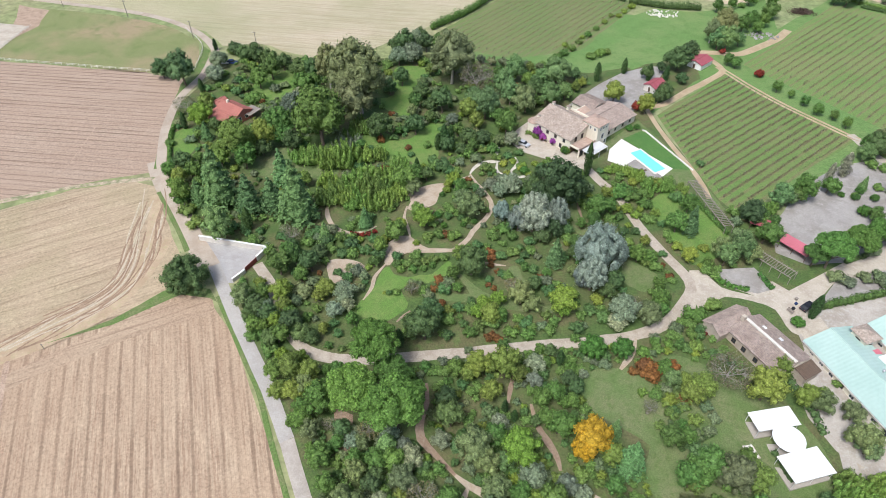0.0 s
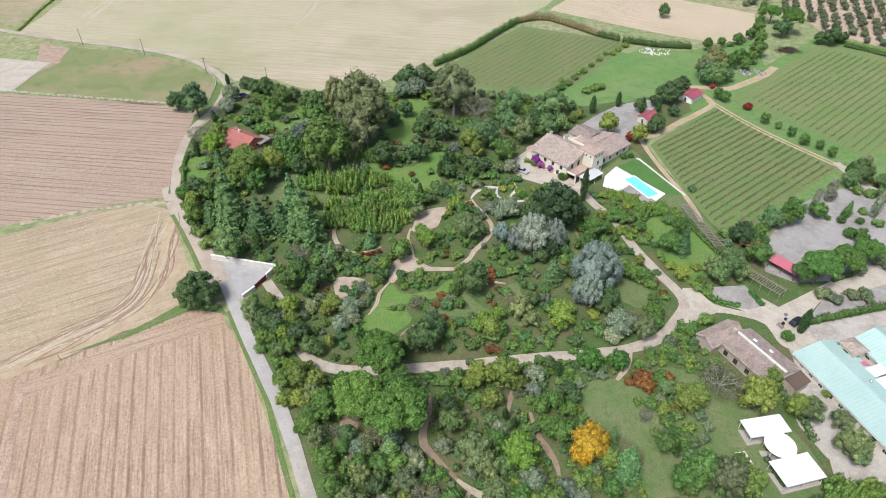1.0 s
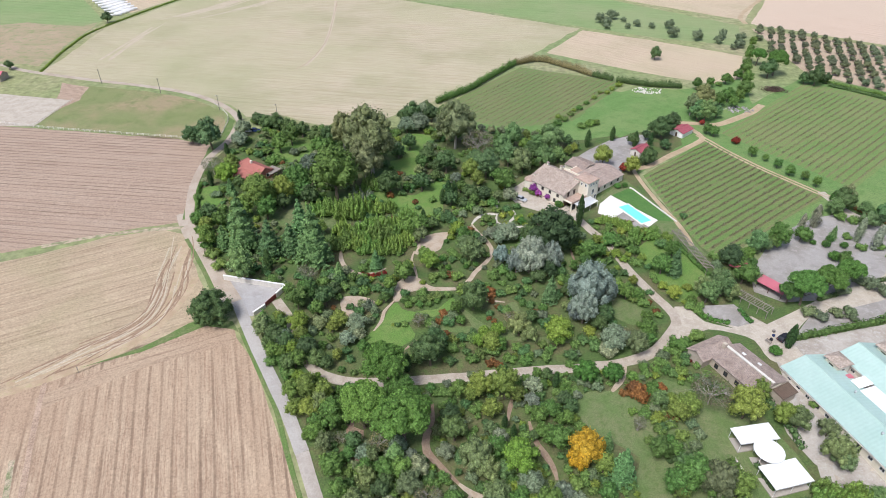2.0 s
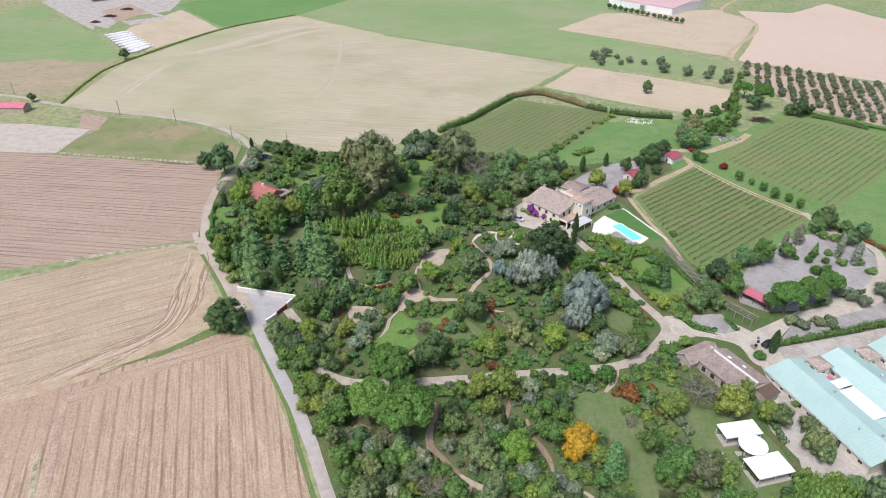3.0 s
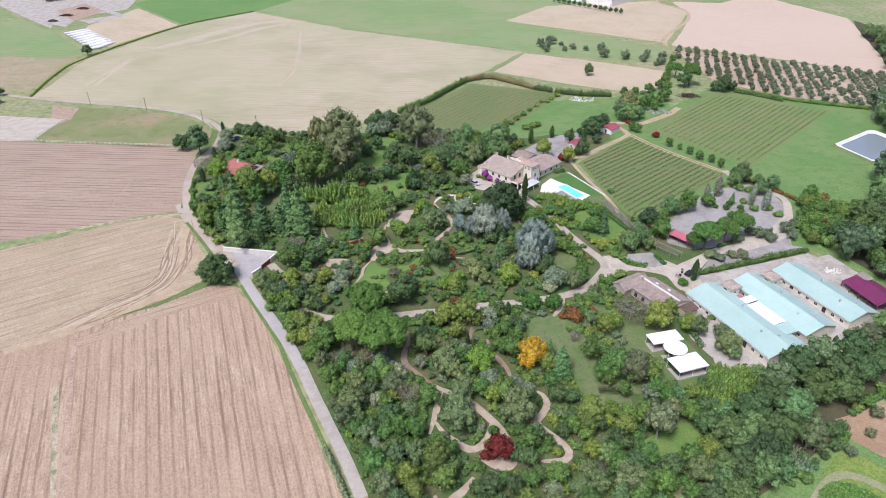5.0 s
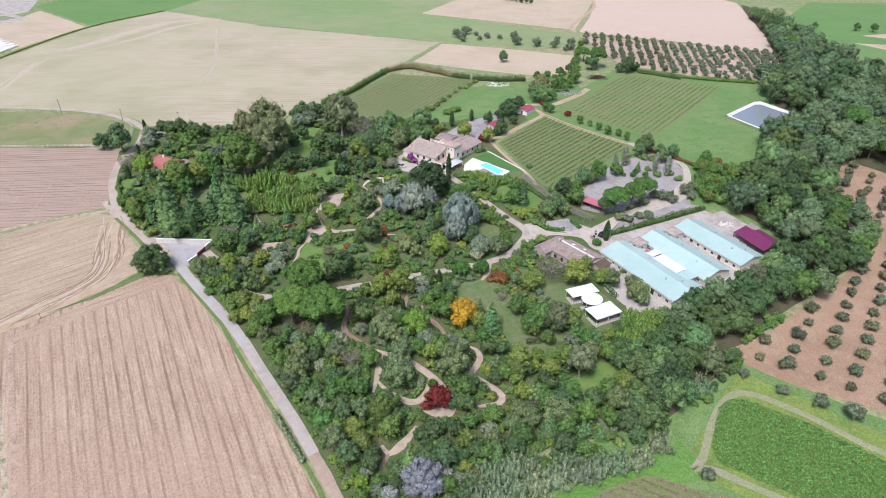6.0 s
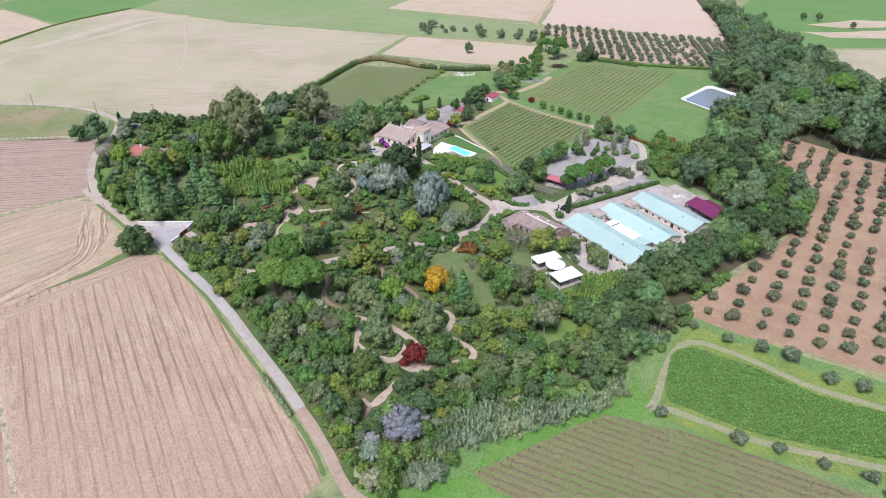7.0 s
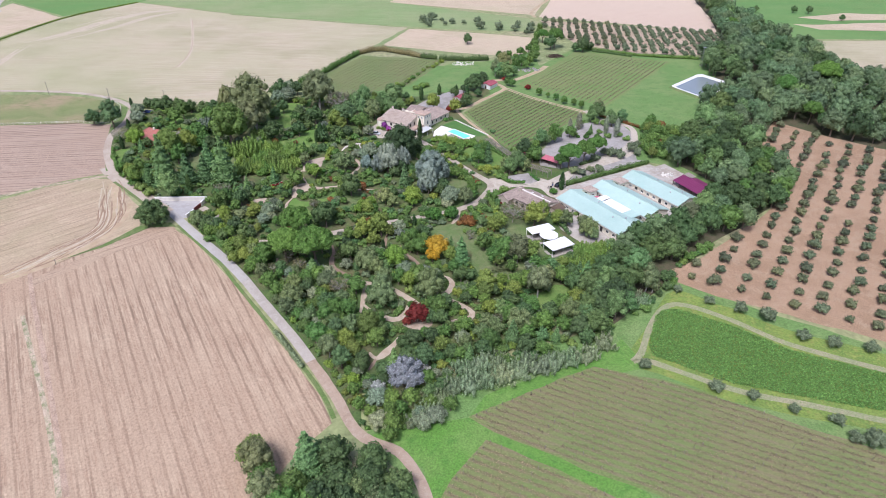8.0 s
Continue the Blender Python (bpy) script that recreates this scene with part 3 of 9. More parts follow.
KINDS = {
    "oak": dict(name="oak_tree", form="round", hc=1.4, high=1.1, n=480, leaf=0.093, lobes=16, leafs=((0.115, 0.206, 0.054), (0.154, 0.229, 0.058)), label="broadleaf tree with a full green crown", lobe=0.34, variants=5),
    "holm": dict(name="holm_oak", form="round", hc=1.25, high=0.98, n=460, leaf=0.092, lobes=18, leafs=((0.094, 0.147, 0.057), (0.127, 0.183, 0.068)), label="dense evergreen oak with dark leaves", lobe=0.33, variants=4),
    "bush": dict(name="evergreen_bush", form="round", hc=0.82, high=0.86, n=900, leaf=0.065, lobes=30, leafs=((0.094, 0.147, 0.057), (0.127, 0.183, 0.068)), label="large dense evergreen bush beside the lane", lobe=0.26, variants=1),
    "pine": dict(name="stone_pine", form="umbrella", hc=1.35, high=0.8, n=3200, leaf=0.043, leafs=((0.134, 0.249, 0.056), (0.146, 0.255, 0.063)), label="umbrella stone pine with a bright green flat crown", lobes=48, lobe=0.21, loose=0.6, variants=3, trunk=0.06),
    "cedar": dict(name="cedar_tree", form="cone", hc=1.35, n=1500, leaf=0.1, leafs=((0.153, 0.259, 0.093), (0.177, 0.283, 0.109)), label="conical conifer with layered blue-green boughs", variants=2, limbs=0),
    "bluecedar": dict(name="blue_cedar", form="round", hc=1.45, high=1.2, n=1700, leaf=0.055, lobes=34, lobe=0.22, leafs=((0.259, 0.308, 0.265), (0.29, 0.333, 0.283)), label="evergreen tree with silvery blue needles", rise=1.7, loose=0.45, variants=2),
    "euca": dict(name="eucalyptus_tree", form="round", hc=1.6, high=1.25, n=900, leaf=0.07, lobes=26, lobe=0.27, leafs=((0.189, 0.211, 0.095), (0.217, 0.229, 0.116)), label="tall loose eucalyptus with olive-green leaves", rise=1.2, loose=0.5, variants=3, bark="bark_pale"),
    "yellow": dict(name="autumn_tree", form="round", hc=1.4, high=1.1, n=700, leaf=0.073, lobes=20, leafs=((0.185, 0.245, 0.06), (0.235, 0.275, 0.065)), label="broadleaf tree turning yellow-green in autumn", lobe=0.31, variants=4),
    "lime": dict(name="pale_tree", form="round", hc=1.3, high=1.0, n=800, leaf=0.07, leafs=((0.202, 0.296, 0.049), (0.26, 0.315, 0.068)), label="small tree with fresh lime-green leaves", lobes=20, lobe=0.3, loose=0.45, variants=3),
    "orange": dict(name="orange_tree", form="round", hc=1.3, high=1.02, n=1100, leaf=0.062, leafs=((0.488, 0.283, 0.025), (0.532, 0.305, 0.037)), label="tree in golden orange autumn leaf", lobes=24, lobe=0.28, variants=1),
    "redtree": dict(name="red_tree", form="round", hc=0.95, high=0.75, n=700, leaf=0.085, leafs=((0.226, 0.039, 0.032), (0.269, 0.052, 0.032)), label="small tree with deep red leaves", lobes=18, lobe=0.32, variants=1),
    "rust": dict(name="rust_shrub", form="round", hc=0.6, high=0.45, n=280, leaf=0.12, lobes=10, leafs=((0.22, 0.111, 0.042), (0.259, 0.105, 0.042)), label="shrub in rusty brown autumn leaf", lobe=0.38, variants=1),
    "silver": dict(name="silver_tree", form="round", hc=0.95, high=0.72, n=760, leaf=0.075, lobes=22, leafs=((0.222, 0.268, 0.169), (0.295, 0.327, 0.212)), label="grey-green tree with silvery leaves", lobe=0.29, loose=0.5, variants=3),
    "willow": dict(name="grey_tree", form="round", hc=1.3, high=1.02, n=620, leaf=0.075, lobes=18, lobe=0.3, leafs=((0.179, 0.231, 0.095), (0.226, 0.268, 0.118)), label="loose feathery tree with pale green leaves", rise=1.25, loose=0.55, variants=3),
    "bare": dict(name="bare_tree", form="bare", hc=1.2, n=700, leaf=0.06, limbs=12, leafs=((0.22, 0.2, 0.11), (0.21, 0.185, 0.1)), label="nearly leafless tree with pale twigs", variants=2, bark="bark_pale", trunk=0.03),
    "cypress": dict(name="cypress_tree", form="column", hc=3.0, n=800, leaf=0.2, leafs=((0.057, 0.105, 0.036), (0.071, 0.122, 0.04)), label="slim dark cypress like a column", variants=2, limbs=0, trunk=0.15),
    "poplar": dict(name="poplar_tree", form="column", hc=3.0, n=420, leaf=0.2, leafs=((0.294, 0.292, 0.204), (0.259, 0.268, 0.132)), label="slim pale poplar with thin leaves", variants=1, limbs=0, trunk=0.13, bark="bark_pale"),
    "ball": dict(name="clipped_bush", form="round", hc=0.9, high=0.65, n=900, leaf=0.07, lobes=40, lobe=0.26, leafs=((0.101, 0.209, 0.044), (0.089, 0.179, 0.044)), label="rounded bush of clipped evergreen leaves", variants=1),
    "bamboo": dict(name="bamboo_clump", form="spikes", hc=1.1, n=1000, leaf=0.09, tall=1.7, leafs=((0.195, 0.3, 0.07), (0.25, 0.345, 0.085)), label="feathery clump of yellow-green bamboo", stems=24, fat=0.24, variants=3, limbs=0, trunk=0.03),
    "reed": dict(name="reed_clump", form="spikes", hc=0.7, n=1000, leaf=0.085, tall=1.45, leafs=((0.252, 0.311, 0.163), (0.294, 0.337, 0.204)), label="tall grey-green reeds along the bank", stems=28, fat=0.19, lean=0.3, variants=3, limbs=0, trunk=0.02),
    "shrub": dict(name="garden_shrub", form="round", hc=0.6, high=0.45, n=170, leaf=0.13, lobes=8, lobe=0.42, leafs=((0.127, 0.225, 0.056), (0.201, 0.263, 0.077)), label="leafy green shrub in a garden bed", variants=5),
    "darkshrub": dict(name="dark_shrub", form="round", hc=0.6, high=0.45, n=170, leaf=0.13, lobes=8, lobe=0.42, leafs=((0.098, 0.172, 0.062), (0.132, 0.217, 0.076)), label="dark evergreen shrub among garden beds", variants=3),
    "limeshrub": dict(name="bright_shrub", form="round", hc=0.6, high=0.45, n=170, leaf=0.13, lobes=8, lobe=0.42, leafs=((0.202, 0.283, 0.054), (0.252, 0.283, 0.062)), label="bright yellow-green shrub in a bed", variants=2),
    "greyshrub": dict(name="grey_shrub", form="round", hc=0.6, high=0.45, n=170, leaf=0.13, lobes=8, lobe=0.42, leafs=((0.165, 0.209, 0.101), (0.22, 0.248, 0.142)), label="soft grey-green shrub in a bed", variants=2),
    "redshrub": dict(name="red_shrub", form="round", hc=0.6, high=0.4, n=220, leaf=0.125, lobes=9, leafs=((0.226, 0.035, 0.029), (0.192, 0.047, 0.029)), label="low shrub with red flowers", lobe=0.4, variants=1),
    "flower": dict(name="bougainvillea", form="round", hc=0.7, high=0.55, n=420, leaf=0.09, lobes=14, leafs=((0.3, 0.07, 0.3), (0.36, 0.12, 0.34)), label="bougainvillea in violet bloom against the villa wall", lobe=0.33, variants=1),
    "lilac": dict(name="silver_leaved_tree", form="round", hc=0.95, high=0.72, n=1500, leaf=0.055, leafs=((0.36, 0.366, 0.36), (0.396, 0.402, 0.396)), label="silvery lilac-grey tree with pale leaves", lobes=34, lobe=0.23, loose=0.5, variants=2),
    "olive": dict(name="olive_tree", form="round", hc=0.85, high=0.72, n=150, leaf=0.12, lobes=9, lobe=0.4, leafs=((0.135, 0.156, 0.086), (0.172, 0.187, 0.105)), label="round grey-green olive tree on bare soil", variants=5),
    "ash": dict(name="ash_tree", form="round", hc=1.45, high=1.15, n=620, leaf=0.075, lobes=18, lobe=0.31, leafs=((0.157, 0.253, 0.097), (0.187, 0.275, 0.111)), label="light green tree with a loose crown", variants=4),
    # distance haze is put into this leaf colour: lighter and bluer than oak
    "faroak": dict(name="wood_oak", form="round", hc=1.4, high=1.1, n=340, leaf=0.105, lobes=14, lobe=0.37, leafs=((0.143, 0.211, 0.099), (0.178, 0.233, 0.112)), label="oak of the dense wood, leaves paled for distant haze", variants=5),
}
for key, spec in KINDS.items():
    leaf_mat("leaf_" + key, *spec["leafs"])
PROTO, COUNT, PLANTED, REST = {}, {}, [], {}
dice = np.random.default_rng(11)


def plant(kind, x, y, r, squash=1.0):
    spec = KINDS[kind]
    k = COUNT[kind] = COUNT.get(kind, -1) + 1
    which = (kind, k % spec.get("variants", 1))
    if r > 4.4 and spec["form"] == "round" and kind != "faroak":
        which = (kind, k % 2 + 20)
        spec = dict(spec, n=int(spec["n"] * 2.4), lobes=int(spec["lobes"] * 1.7), lobe=spec["lobe"] * 0.8, leaf=spec["leaf"] * 0.74)
    tall = squash * dice.uniform(0.9, 1.12)
    m = Matrix.LocRotScale((x, y, gz(y) + 0.05), Euler((0, 0, dice.uniform(0, 6.28))), (r, r * dice.uniform(0.9, 1.1), r * tall))
    PLANTED.append((x, y, r))
    if k >= 285 and which in PROTO:
        REST.setdefault(kind, []).append((which, m))
        return None
    if which in PROTO:
        s = PROTO[which].scale
        return copy_thing(PROTO[which], m @ Matrix.Diagonal((1 / s.x, 1 / s.y, 1 / s.z, 1)))
    rng = np.random.default_rng(100 + 7 * which[1] + sum(map(ord, kind)))
    if spec["hc"] < 0.8:
        ob = tagged(link(spec["name"], crown_of("crown", spec, rng), "leaf_" + kind), spec["label"], "shrub", spec["name"] + "s of the estate")
        ob.matrix_basis = m
        PROTO[which] = ob
        return ob
    ob = thing(spec["name"], Matrix(), spec["label"], "tree", spec["name"] + "s of the estate")
    part("trunk", trunk_of(spec, rng), spec.get("bark", "bark"), ob)
    link("crown", crown_of("crown", spec, rng), "leaf_" + kind, ob)
    ob.matrix_basis = m
    PROTO[which] = ob
    return ob


def join_rest():
    """Plants past the countable ones: one joined undergrowth for each kind."""
    for kind, rows in REST.items():
        verts, faces, count = [], [], 0
        for which, m in rows:
            mesh = PROTO[which].data or next(o for o in PROTO[which].children if o.name.startswith("crown")).data
            co = np.empty(len(mesh.vertices) * 3)
            mesh.vertices.foreach_get("co", co)
            tri = np.empty(len(mesh.polygons) * 3, int)
            mesh.polygons.foreach_get("vertices", tri)
            a = np.array(m)
            verts.append(co.reshape(-1, 3) @ a[:3, :3].T + a[:3, 3])
            faces.append(tri.reshape(-1, 3) + count)
            count += len(mesh.vertices)
        mesh = bpy.data.meshes.new("undergrowth")
        mesh.from_pydata(np.concatenate(verts).tolist(), [], np.concatenate(faces).tolist())
        tagged(link("undergrowth", mesh, "leaf_" + kind), "dense mixed undergrowth between the larger plants", "undergrowth", kind="stuff")


def grove(kind, rows):
    for x, y, r in rows:
        if r > 0.25:
            plant(kind, x, y, r)



# ---- larger plantings ----
surface_mat("tin_pale", (0.60, 0.40, 0.38), (0.55, 0.36, 0.34), 0.3, 0.5)
ground_mat("rock_grey", (0.33, 0.31, 0.30), (0.26, 0.24, 0.23), (0.42, 0.40, 0.38), 0.5)
leaf_mat("vine", (0.2, 0.165, 0.1), (0.18, 0.165, 0.085), 0.35)
leaf_mat("vine_brown", (0.27, 0.215, 0.145), (0.24, 0.2, 0.12), 0.45)
leaf_mat("crop_leaf", (0.18, 0.335, 0.08), (0.19, 0.34, 0.08), 0.3)


ground_mat("weeds", (0.45, 0.36, 0.26), (0.2, 0.22, 0.11), (0.38, 0.3, 0.21), 0.5)
ground_mat("soil_wet", (0.3, 0.205, 0.135), (0.24, 0.16, 0.105), (0.33, 0.24, 0.165), 0.5)
ground_mat("soil_rut", (0.40, 0.29, 0.21), (0.31, 0.22, 0.155), (0.44, 0.34, 0.25), 0.4)
ground_mat("bare_pale", (0.42, 0.36, 0.25), (0.46, 0.38, 0.28), (0.49, 0.405, 0.31), 0.16)
ground_mat("bare_weedy", (0.37, 0.285, 0.19), (0.31, 0.265, 0.155), (0.2, 0.25, 0.1), 0.05)
ground_mat("grass_vivid", (0.099, 0.221, 0.036), (0.135, 0.239, 0.054), (0.077, 0.184, 0.032), 0.07, 2.0)
ground_mat("road_mid", (0.4, 0.355, 0.305), (0.34, 0.3, 0.255), (0.43, 0.385, 0.335), 0.14, grain=0.22)
BUILT = []  # footprints: middle, turn, half sizes


def in_building(x, y, spare):
    for cx, cy, turn, hx, hy in BUILT:
        a = radians(-turn)
        dx, dy = x - cx, y - cy
        u, v = dx * math.cos(a) - dy * math.sin(a), dx * math.sin(a) + dy * math.cos(a)
        if abs(u) < hx + spare and abs(v) < hy + spare:
            return True
    return False


def scatter(poly, kinds, tries, small, large, room):
    """Plants at random where no lane, lawn, house or other plant stands."""
    xs, ys = [p[0] for p in poly], [p[1] for p in poly]
    names = [k for k, _ in kinds]
    odds = np.array([w for _, w in kinds], float)
    made = 0
    near = np.array(PLANTED).reshape(-1, 3)
    for _ in range(tries * 9):
        if made >= tries:
            break
        x, y = dice.uniform(min(xs), max(xs)), dice.uniform(min(ys), max(ys))
        r = dice.uniform(small, large)
        if not inside((x, y), poly) or in_building(x, y, r * 0.7 + 0.3):
            continue
        if ((near[:, 0] - x) ** 2 + (near[:, 1] - y) ** 2 < (room * (r + near[:, 2])) ** 2).any() or near_line(x, y, r * (1.0 if r > 1.6 else 0.65)):
            continue
        if any(inside((x, y), o) for o in OPEN):
            continue
        plant(names[int(dice.choice(len(names), p=odds / odds.sum()))], x, y, r)
        near = np.vstack([near, (x, y, r)])
        made += 1


def vine_rows(name, poly, angle, spacing, material, dense, tall, label):
    """Rows of vines: leaf clumps along lines, with end stakes."""
    rng = np.random.default_rng(len(name))
    a = radians(angle)
    d, n = np.array([math.cos(a), math.sin(a)]), np.array([-math.sin(a), math.cos(a)])
    pts = np.array(poly)
    us, vs = pts @ d, pts @ n
    places, stakes = [], bmesh.new()
    for v in np.arange(math.ceil(vs.min() / spacing), math.floor(vs.max() / spacing) + 1) * spacing:
        k = int((us.max() - us.min()) * dense)
        u = rng.uniform(us.min(), us.max(), k)
        gap = np.array([noise.noise(Vector((q * 0.12, v * 0.3, 1.0))) for q in u])
        u = u[gap > -0.5]
        row = u[:, None] * d + (v + rng.normal(size=(len(u), 1)) * 0.34) * n
        row = [p for p in row if inside(p, poly)]
        places += [(p[0], p[1], gz(p[1]) + 0.12 + rng.uniform(0.05, tall)) for p in row]
        hits = [w for w in np.arange(us.min(), us.max(), 1.0) if inside(w * d + v * n, poly)]
        if hits:
            for w in list(np.arange(hits[0], hits[-1], 14.0)) + [hits[-1]]:
                p = w * d + v * n
                box(stakes, p[0] - 0.05, p[1] - 0.05, gz(p[1]) - 0.1, p[0] + 0.05, p[1] + 0.05, gz(p[1]) + 1.25)
    places = np.array(places)
    ob = thing(name, Matrix(), label, "vines")
    ob["kind"] = "stuff"
    link("foliage", leaves_mesh("foliage", places, rng.normal(size=places.shape) + (0, 0, 0.6), 0.16, rng, (), 0.6), material, ob)
    part("stakes", stakes, "wood_grey", ob)
    return ob


def orchard(kind, origin, a, b, span, poly, r):
    for i in range(span[0], span[1]):
        for j in range(span[2], span[3]):
            x = origin[0] + i * a[0] + j * b[0] + dice.normal() * 0.35
            y = origin[1] + i * a[1] + j * b[1] + dice.normal() * 0.35
            if inside((x, y), poly) and dice.uniform() > 0.04:
                plant(kind, x, y, r * dice.uniform(0.75, 1.2))


def crop(name, poly, count, size, tall, material, label):
    rng = np.random.default_rng(5)
    xs, ys = [p[0] for p in poly], [p[1] for p in poly]
    got = []
    while len(got) < count:
        x, y = rng.uniform(min(xs), max(xs)), rng.uniform(min(ys), max(ys))
        if inside((x, y), poly):
            got.append((x, y, gz(y) + rng.uniform(0.3, 1.0) * tall))
    got = np.array(got)
    mesh = leaves_mesh(name, got, rng.normal(size=got.shape) * 0.6 + (0, 0, 1), size, rng, (), 0.7)
    return tagged(link(name, mesh, material), label, "crop", kind="stuff")


def hedge(pts, wide, tall, leaf, label):
    """A hedge: leaf clumps over a dark inner bank that follows its line."""
    rng = np.random.default_rng(int(abs(pts[0][0]) * 10))
    mid = curve_of(pts, 1.2)
    ob = thing("hedge", Matrix.Translation((mid[0].x, mid[0].y, gz(mid[0].y))), label, "hedge")
    o = np.array([mid[0].x, mid[0].y, gz(mid[0].y)])
    places, ways, lobes = [], [], []
    for p, q in zip(mid, mid[1:]):
        d = (q - p).normalized()
        side = np.array([-d.y, d.x, 0])
        bump = 1 + 0.45 * noise.noise(Vector((p.x * 0.3, p.y * 0.3, 0)))
        base = np.array([p.x, p.y, gz(p.y)]) - o
        lobes.append((base + (0, 0, tall * 0.45 * bump), (max(0.75, wide * 0.42), max(0.75, wide * 0.42), tall * 0.46 * bump)))
        for _ in range(int(26 * max(1.0, tall / 2))):
            ang = rng.uniform(-0.35, math.pi + 0.35)
            u = rng.uniform(-0.7, 0.7)
            places.append(base + np.array([d.x, d.y, 0]) * u + side * math.cos(ang) * wide * 0.5 + (0, 0, tall * bump * (0.5 + 0.5 * math.sin(ang)) * rng.uniform(0.68, 1.22)))
            ways.append(side * math.cos(ang) + (0, 0, max(0.1, math.sin(ang))) + rng.normal(size=3) * 0.4)
    link("foliage", leaves_mesh("foliage", np.array(places), np.array(ways), 0.3, rng, lobes), leaf, ob)
    return ob


def fence(pts, label):
    mid = curve_of(pts, 2.4)
    ob = thing("fence", Matrix.Translation((mid[0].x, mid[0].y, gz(mid[0].y))), label, "fence")
    o = Vector((mid[0].x, mid[0].y, gz(mid[0].y)))
    mesh = None
    for p, q in zip(mid, mid[1:]):
        a = Vector((p.x, p.y, gz(p.y))) - o
        b = Vector((q.x, q.y, gz(q.y))) - o
        if mesh is None:
            post = part("post", boxed(-0.06, -0.06, -0.2, 0.06, 0.06, 1.25, bevel=0.01), "wall_white", ob)
            mesh = post.data
        else:
            post = link("post", mesh, None, ob)
        post.location = a
        bm = bmesh.new()
        for z in (0.55, 1.05):
            tube(bm, a + Vector((0, 0, z)), b + Vector((0, 0, z)), 0.05, 0.05, 4)
        part("rail", bm, "wall_white", ob)
    return ob


def utility_pole(x, y):
    ob = thing("utility_pole", pose(x, y, gz(y)), "weathered wooden utility pole beside the lane", "pole", "poles along the lane")
    part("post", tube(bmesh.new(), (0, 0, -0.5), (0, 0, 7.6), 0.16, 0.11, 8), "pole_wood", ob)
    part("crossarm", boxed(-0.7, -0.06, 7.1, 0.7, 0.06, 7.24, bevel=0.02), "pole_wood", ob)
    for s in (-0.55, 0.0, 0.55):
        part("insulator", tube(bmesh.new(), (s, 0, 7.24), (s, 0, 7.44), 0.05, 0.03, 6), "white_paint", ob)
    return ob


def marker_post(x, y):
    ob = thing("marker_post", pose(x, y, gz(y)), "short weathered wooden post at the field edge", "post")
    part("stake", tube(bmesh.new(), (0, 0, -0.3), (0.05, 0, 2.0), 0.09, 0.07, 7), "pole_wood", ob)
    part("plate", boxed(-0.12, -0.05, 1.6, 0.22, 0.05, 1.85, bevel=0.01), "pole_wood", ob)
    return ob


def mast(x, y):
    ob = thing("lattice_mast", pose(x, y, gz(y)), "slim grey lattice mast beside the pond meadow", "mast")
    for sx, sy in ((-1, -1), (1, -1), (1, 1), (-1, 1)):
        part("leg", tube(bmesh.new(), (sx * 0.7, sy * 0.7, -0.3), (sx * 0.2, sy * 0.2, 12), 0.07, 0.05, 5), "steel", ob)
    for k in range(7):
        s0, s1 = 0.7 - k * 0.07, 0.7 - (k + 1) * 0.07
        bm = bmesh.new()
        for (ax, ay), (bx, by) in zip(((-1, -1), (1, -1), (1, 1), (-1, 1)), ((1, -1), (1, 1), (-1, 1), (-1, -1))):
            tube(bm, (ax * s0, ay * s0, k * 1.7), (bx * s1, by * s1, k * 1.7 + 1.7), 0.04, 0.04, 4)
        part("brace", bm, "steel", ob)
    part("platform", boxed(-0.9, -0.9, 11.9, 0.9, 0.9, 12.05), "steel", ob)
    return ob


def stone_heap(x, y, r, count, material):
    rng = np.random.default_rng(int(x))
    ob = thing("stone_heap", pose(x, y, gz(y)), "heap of loose rough boulders on the ground", "stones")
    protos = []
    for k in range(4):
        bm = bmesh.new()
        bmesh.ops.create_icosphere(bm, subdivisions=2, radius=1.0)
        for v in bm.verts:
            v.co *= 1 + 0.35 * noise.noise(v.co * 1.4 + Vector((k * 5, 0, 0)))
            v.co.z *= 0.7
        me = bpy.data.meshes.new("stone")
        bm.to_mesh(me)
        bm.free()
        me.materials.append(MATS[material])
        protos.append(me)
    for k in range(count):
        st = link("stone", protos[k % 4], None, ob)
        s = rng.uniform(0.25, 0.75)
        d, a = r * math.sqrt(rng.uniform(0, 1)), rng.uniform(0, 6.28)
        st.matrix_basis = Matrix.LocRotScale((d * math.cos(a) * 1.3, d * math.sin(a) * 0.7, 0.3 * s + 0.05), Euler(rng.uniform(0, 6, 3).tolist()), (s, s * 0.8, s * 0.8))
    return ob


def brush_heap(x, y, r):
    rng = np.random.default_rng(3)
    n = 900
    p = rng.normal(size=(n, 3)) * (r * 0.45, r * 0.3, 0)
    p[:, 2] = rng.uniform(0.1, 1.8, n) * np.exp(-(p[:, 0] ** 2 + p[:, 1] ** 2) / (r * r))
    ob = thing("brush_heap", pose(x, y, gz(y)), "heap of dead brownish cut branches", "brushwood")
    leaf_mat("dead_brush", (0.15, 0.09, 0.07), (0.18, 0.12, 0.09), 0.4)
    link("brushwood", leaves_mesh("brushwood", p, rng.normal(size=p.shape), 0.5, rng, [((0, 0, 0.3), (r * 0.6, r * 0.4, 0.7))], 0.15), "dead_brush", ob)
    return ob


